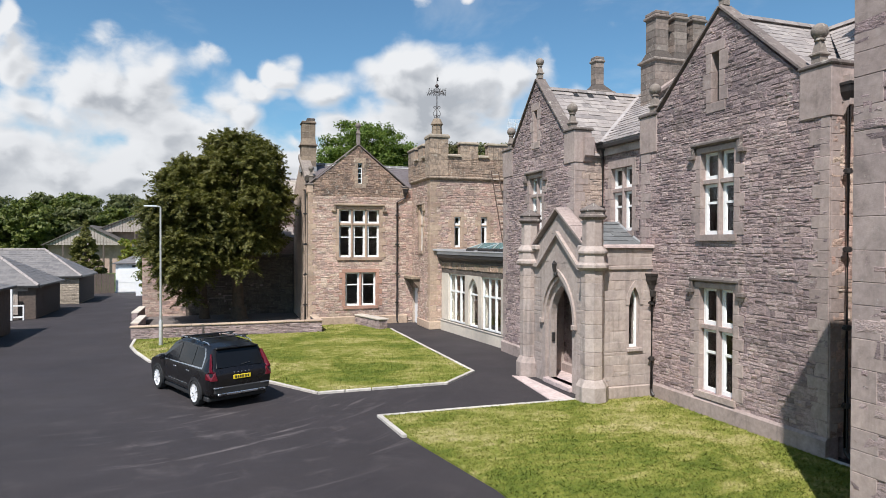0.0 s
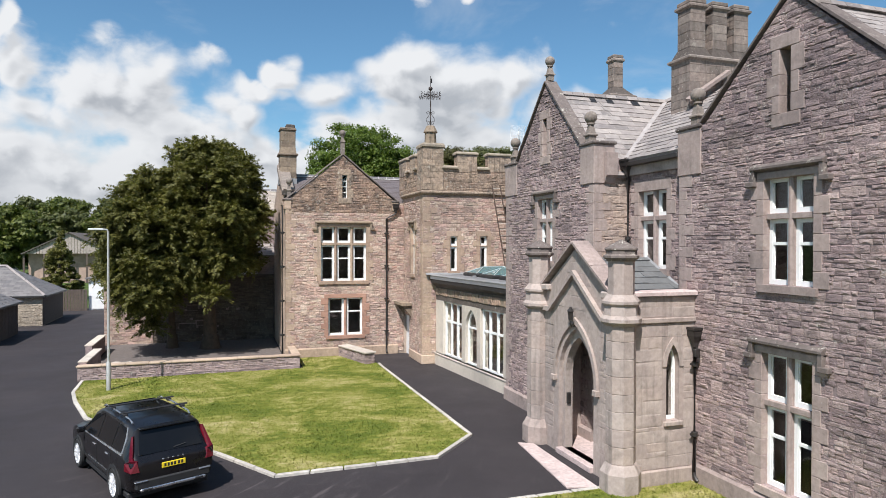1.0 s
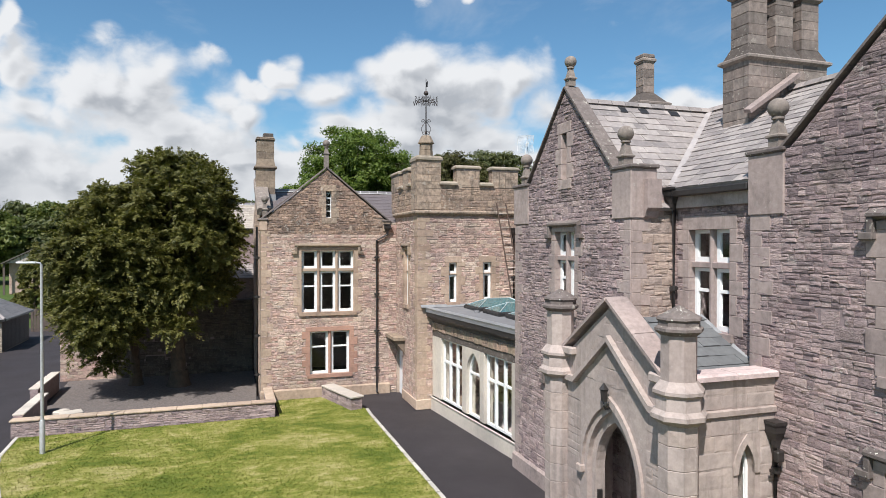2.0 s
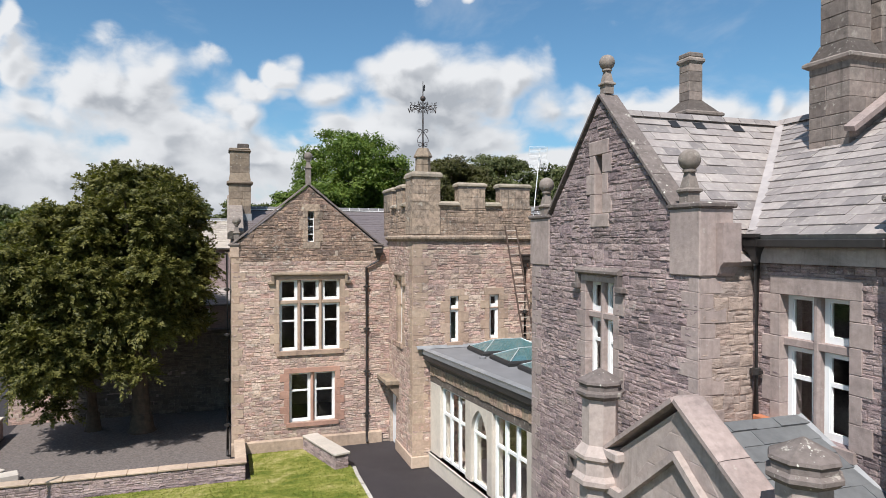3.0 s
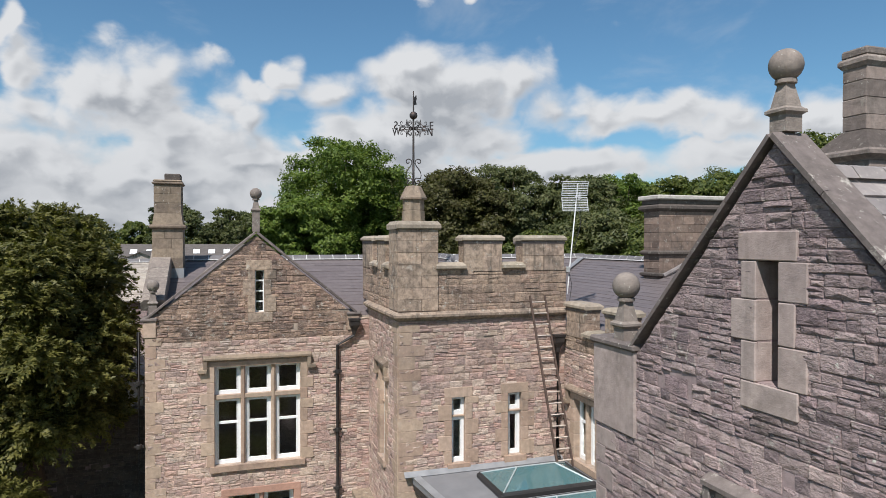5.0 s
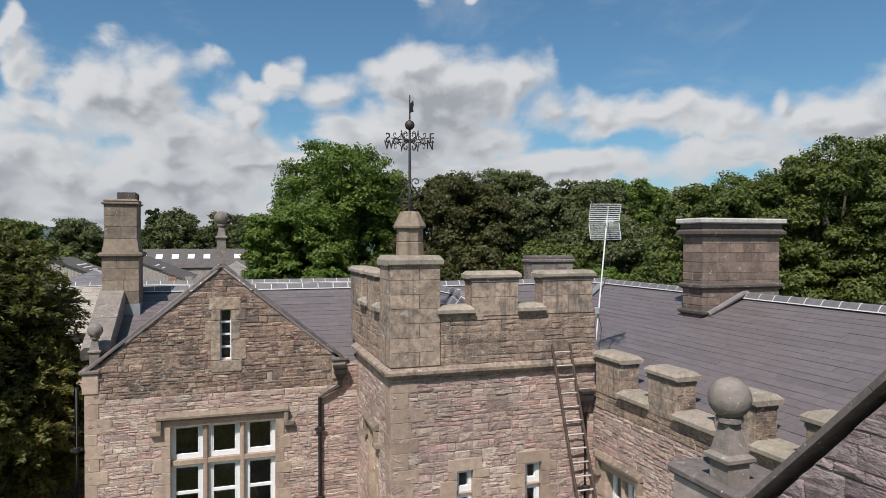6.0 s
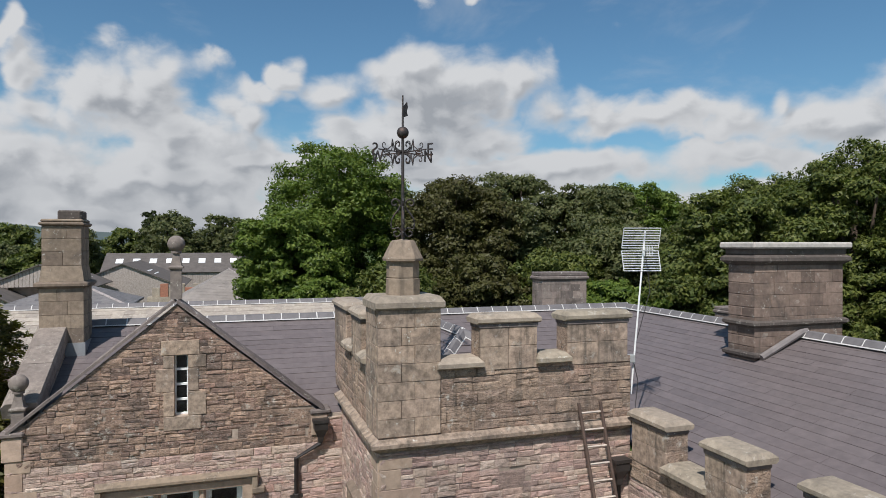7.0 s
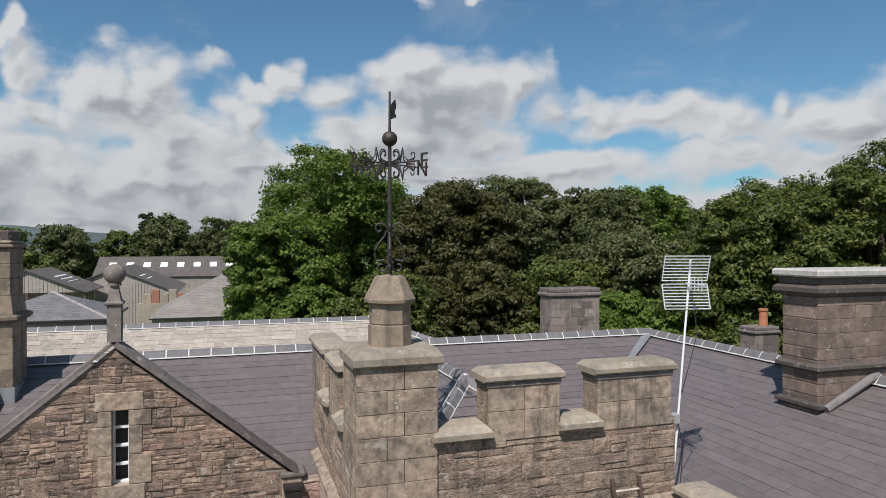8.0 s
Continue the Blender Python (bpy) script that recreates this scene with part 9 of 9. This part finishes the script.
def make_tree(name, at, height, spread, mat, seed, label, category="tree", count=9000, size=0.42, base=0.22, lobes=26, shape="round", group="", limbs=7, trunk_r=None, droop=0.0):
    """A tapered trunk with limbs and a lobed crown."""
    rs, rng = np.random.RandomState(seed), random.Random(seed)
    tree = thing(name, at, label, category, group)
    r = trunk_r or height * 0.028
    bm = bmesh.new()
    lean = rng.uniform(-0.03, 0.03) * height
    pts = [(0, 0, -0.2), (lean * 0.2, 0, height * 0.2), (lean * 0.6, lean * 0.3, height * 0.5), (lean, lean * 0.5, height * 0.82)]
    tube(bm, pts, r, 9, r * 0.25)
    lathe(bm, [(r * 1.7, -0.1), (r * 1.2, 0.25), (r, 0.7)], 9)
    part("trunk", bm, BARK, tree, "", I4, True, True)
    clumps = []
    mid, hz = height * (1 + base) / 2, height * (1 - base) / 2
    for i in range(lobes):
        # lobes spread evenly over the crown, some deeper inside
        ph, zz = i * 2.39996 + rng.uniform(-0.4, 0.4), 1 - 2 * (i + 0.5) / lobes
        k = rng.uniform(0.62, 0.86) if i % 4 else rng.uniform(0.3, 0.6)
        wide = (1 - abs(zz) ** 2.6) ** 0.5 if shape == "round" else max(0.12, (1 - zz) / 2)
        cr = spread * rng.uniform(0.16, 0.3) * (1 if shape == "round" else 0.75 * wide + 0.2)
        clumps.append((math.cos(ph) * spread * wide * k, math.sin(ph) * spread * wide * k, mid + zz * (hz - cr * 0.6) * (0.75 + 0.3 * k if shape == "round" else 1), cr, cr * rng.uniform(0.65, 0.9)))
    clumps.append((0, 0, mid, spread * 0.55, hz * 0.55))
    for i in range(limbs):
        c = clumps[i]
        z0 = height * (base + 0.05 + 0.4 * i / limbs)
        bm = bmesh.new()
        tube(bm, [(0, 0, z0), (c[0] * 0.4, c[1] * 0.4, z0 + (c[2] - z0) * 0.5), (c[0] * 0.85, c[1] * 0.85, c[2])], r * 0.42, 6, r * 0.1)
        part("limb", bm, BARK, tree, "", I4, True, True)
    crown = new("crown", leaf_mesh("crown", rs, clumps, count, size, mat, droop))
    crown.parent = tree
    crown["kind"] = "stuff"
    return tree


# the yew in the yard
def build_yew():
    rs, rng = np.random.RandomState(11), random.Random(11)
    yew = thing("yew_tree", (0.6, 42.8, 0), "large dark yew with spreading feathery boughs in the yard", "tree")
    stems = [[(0.85, 42.8, -0.1), (0.8, 42.8, 2.2), (0.5, 42.9, 5.0), (0.2, 42.8, 9.5)], [(-1.2, 43.6, -0.1), (-1.25, 43.5, 2.0), (-1.9, 43.1, 4.2), (-3.0, 42.6, 7.0)]]
    for pts, r in zip(stems, (0.42, 0.26)):
        bm = bmesh.new()
        tube(bm, pts, r, 10, r * 0.3)
        x, y = pts[0][:2]
        lathe(bm, [(r * 1.6, -0.1), (r * 1.2, 0.25), (r * 1.0, 0.8)], 10, (x, y))
        part("trunk", bm, BARK, yew, "", I4, True)
    clumps = []

    def shell(cx, cy, cz, rx, ry, rz, count, low, big):
        for i in range(count):
            zz = 1 - (1 - low) * (i + 0.5) / count
            ph = i * 2.39996 + rng.uniform(-0.5, 0.5)
            w = max(0.1, 1 - abs(zz) ** 2.4) ** 0.5
            k = rng.uniform(0.66, 1.0) if i % 5 else rng.uniform(0.3, 0.6)
            cr = big * rng.uniform(0.6, 1.15)
            clumps.append((cx + math.cos(ph) * rx * w * k, cy + math.sin(ph) * ry * w * k, cz + zz * rz * (0.82 + 0.2 * k), cr, cr * rng.uniform(0.45, 0.75)))

    shell(0.95, 41.6, 7.7, 2.6, 3.3, 3.4, 150, -0.9, 0.66)
    shell(-1.95, 41.3, 6.0, 2.2, 3.3, 3.25, 120, -0.98, 0.64)
    # low hanging boughs
    for x, y, z, r in ((-3.2, 41.4, 2.7, 0.7), (-2.7, 42.6, 2.0, 0.65), (-3.7, 42.9, 3.1, 0.7), (-2.1, 40.6, 3.2, 0.6), (0.2, 39.9, 3.4, 0.5), (0.9, 39.8, 3.2, 0.45), (-0.6, 40.1, 3.9, 0.6),
                       (1.9, 41.0, 4.9, 0.6), (2.6, 42.4, 4.9, 0.55), (2.5, 44.0, 4.6, 0.6), (-3.9, 41.0, 4.2, 0.7), (-2.4, 41.9, 1.5, 0.4), (-1.6, 40.3, 4.4, 0.8), (-3.3, 40.6, 3.6, 0.8), (-0.2, 40.2, 5.2, 0.9), (1.2, 40.4, 5.2, 0.8), (-1.0, 41.2, 3.6, 0.7), (-4.2, 42.2, 4.6, 0.8), (-1.8, 41.6, 2.7, 0.6), (0.4, 41.4, 4.2, 0.7), (-3.0, 43.6, 3.0, 0.8), (1.6, 43.8, 4.8, 0.8)):
        clumps.append((x + 0.35, y - 0.7, z, r, r * 0.7))
    for i in range(0, len(clumps), 7):
        c = clumps[i]
        s = stems[1] if c[0] < -1.4 else stems[0]
        a = Vector(s[1]).lerp(Vector(s[2]), rng.uniform(0.2, 1.0))
        e = Vector(c[:3])
        bm = bmesh.new()
        tube(bm, [a, a.lerp(e, 0.5) + Vector((0, 0, 0.35)), e], 0.11, 6, 0.03)
        part("limb", bm, BARK, yew, "", I4, True)
    crown = new("crown", feather_mesh("crown", rs, clumps, 12500, 56, 0.66, 0.12, LEAF_YEW))
    hang(crown, yew)
    crown["kind"] = "stuff"
    return yew


build_yew()
# woodland behind the house
WOOD = [("broadleaf_tree", 18.5, 91, 22.3, 8.0, LEAF_GREEN, "tall fresh green ash tree behind the house"),
        ("broadleaf_tree", 13.8, 86, 15.5, 5.0, LEAF_GREEN, "fresh green tree at the edge of the wood"),
        ("broadleaf_tree", 25.5, 97, 19.5, 6.0, LEAF_FAR, "mid-green tree in the wood behind the house"),
        ("copper_beech", 29.5, 84, 18.2, 6.5, LEAF_COPPER, "copper-brown tree in the wood behind the house"),
        ("broadleaf_tree", 36.0, 86, 19.2, 6.5, LEAF_FAR, "mid-green tree in the wood behind the house"),
        ("broadleaf_tree", 43.0, 82, 18.0, 6.0, LEAF_FAR, "mid-green tree in the wood behind the house"),
        ("broadleaf_tree", 50.0, 84, 18.2, 6.5, LEAF_GREEN, "green tree in the wood behind the house"),
        ("broadleaf_tree", 36.5, 55, 14.8, 4.6, LEAF_MID, "dark green tree close behind the roofs"),
        ("broadleaf_tree", 43.5, 53, 17.0, 5.2, LEAF_MID, "tall dark green tree close behind the roofs"),
        ("broadleaf_tree", 50.5, 56, 19.0, 6.2, LEAF_MID, "tall dark green tree close behind the roofs"),
        ("broadleaf_tree", 40.0, 40, 15.0, 5.5, LEAF_MID, "dark green tree east of the house"),
        ("broadleaf_tree", 58.0, 60, 19.0, 7.0, LEAF_MID, "dark green tree east of the house"),
        ("broadleaf_tree", 21.0, 74, 10.5, 4.5, LEAF_MID, "dark undergrowth tree behind the roofs"),
        ("broadleaf_tree", 27.0, 72, 11.0, 4.5, LEAF_COPPER, "brownish undergrowth tree behind the roofs"),
        ("broadleaf_tree", 33.0, 70, 11.5, 4.8, LEAF_MID, "dark undergrowth tree behind the roofs"),
        ("shrub", 30.5, 58, 9.6, 3.8, LEAF_GREEN, "bright green shrubby tree behind the chimney"),
        ("shrub", 16.0, 80, 9.0, 3.4, LEAF_GREEN, "bright green shrub at the edge of the wood"),
        ("broadleaf_tree", 39.0, 70, 13.5, 5.5, LEAF_FAR, "mid-green tree behind the roofs"),
        ("broadleaf_tree", 46.5, 68, 14.5, 5.5, LEAF_FAR, "mid-green tree behind the roofs"),
        ("broadleaf_tree", 56.0, 90, 18.0, 7.0, LEAF_FAR, "mid-green tree in the wood behind the house"),
        ("broadleaf_tree", 64.0, 80, 19.0, 7.5, LEAF_MID, "dark green tree in the wood east of the house")]
for i, (nm, x, y, h, sp, mt, lab) in enumerate(WOOD):
    make_tree(nm, (x, y, 0), h, sp, mt, 500 + i, lab, "shrub" if nm == "shrub" else "tree", (90000 if h > 14.6 else 45000) if y > 65 else 110000, 0.27 if y > 65 else 0.21, 0.06, 64, group="woodland behind the house", limbs=5)
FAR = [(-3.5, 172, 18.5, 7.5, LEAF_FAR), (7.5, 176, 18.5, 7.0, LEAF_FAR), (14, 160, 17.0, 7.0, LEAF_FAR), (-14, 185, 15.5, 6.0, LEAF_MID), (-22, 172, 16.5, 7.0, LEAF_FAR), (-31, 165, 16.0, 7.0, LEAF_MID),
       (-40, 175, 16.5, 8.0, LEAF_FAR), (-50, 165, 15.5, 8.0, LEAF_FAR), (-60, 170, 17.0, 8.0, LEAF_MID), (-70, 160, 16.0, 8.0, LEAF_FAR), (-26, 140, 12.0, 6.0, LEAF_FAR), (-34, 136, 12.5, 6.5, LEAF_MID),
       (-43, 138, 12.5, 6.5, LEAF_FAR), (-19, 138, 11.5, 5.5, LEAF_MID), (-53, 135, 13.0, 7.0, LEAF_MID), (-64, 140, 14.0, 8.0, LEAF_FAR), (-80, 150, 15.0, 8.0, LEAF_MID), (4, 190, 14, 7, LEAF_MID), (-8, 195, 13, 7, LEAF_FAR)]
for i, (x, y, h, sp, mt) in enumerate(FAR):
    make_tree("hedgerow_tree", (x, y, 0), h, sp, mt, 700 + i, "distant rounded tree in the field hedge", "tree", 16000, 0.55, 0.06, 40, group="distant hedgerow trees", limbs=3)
make_tree("lone_tree", (-16.0, 260, 0), 24, 4.0, LEAF_DARK, 760, "lone distant tree on the skyline", "tree", 2500, 0.9, 0.4, 10, limbs=3)
make_tree("cypress", (-14.4, 80, 0), 7.2, 2.3, LEAF_YEW, 801, "dark conical cypress behind the stables", "tree", 32000, 0.17, 0.03, 60, "cone", limbs=2)
make_tree("shrub", (-9.3, 76, 0), 5.4, 1.7, LEAF_LIME, 802, "yellow-green shrub behind the garage", "shrub", 4000, 0.25, 0.1, 16, limbs=2)
make_tree("shrub", (-4.5, 52, 0), 5.5, 2.2, LEAF_MID, 803, "green shrub behind the garden wall", "shrub", 6000, 0.25, 0.1, 18, limbs=2)

lawn("lawn", LAWN_FAR, [0, 1, 2, 3, 8, 9, 10, 11, 12, 13], "mown lawn with pale straw patches inside a stone kerb", 201)
lawn("lawn", LAWN_NEAR, [3, 4, 5, 6], "bright green lawn by the porch inside a stone kerb", 202)
lay_pending()
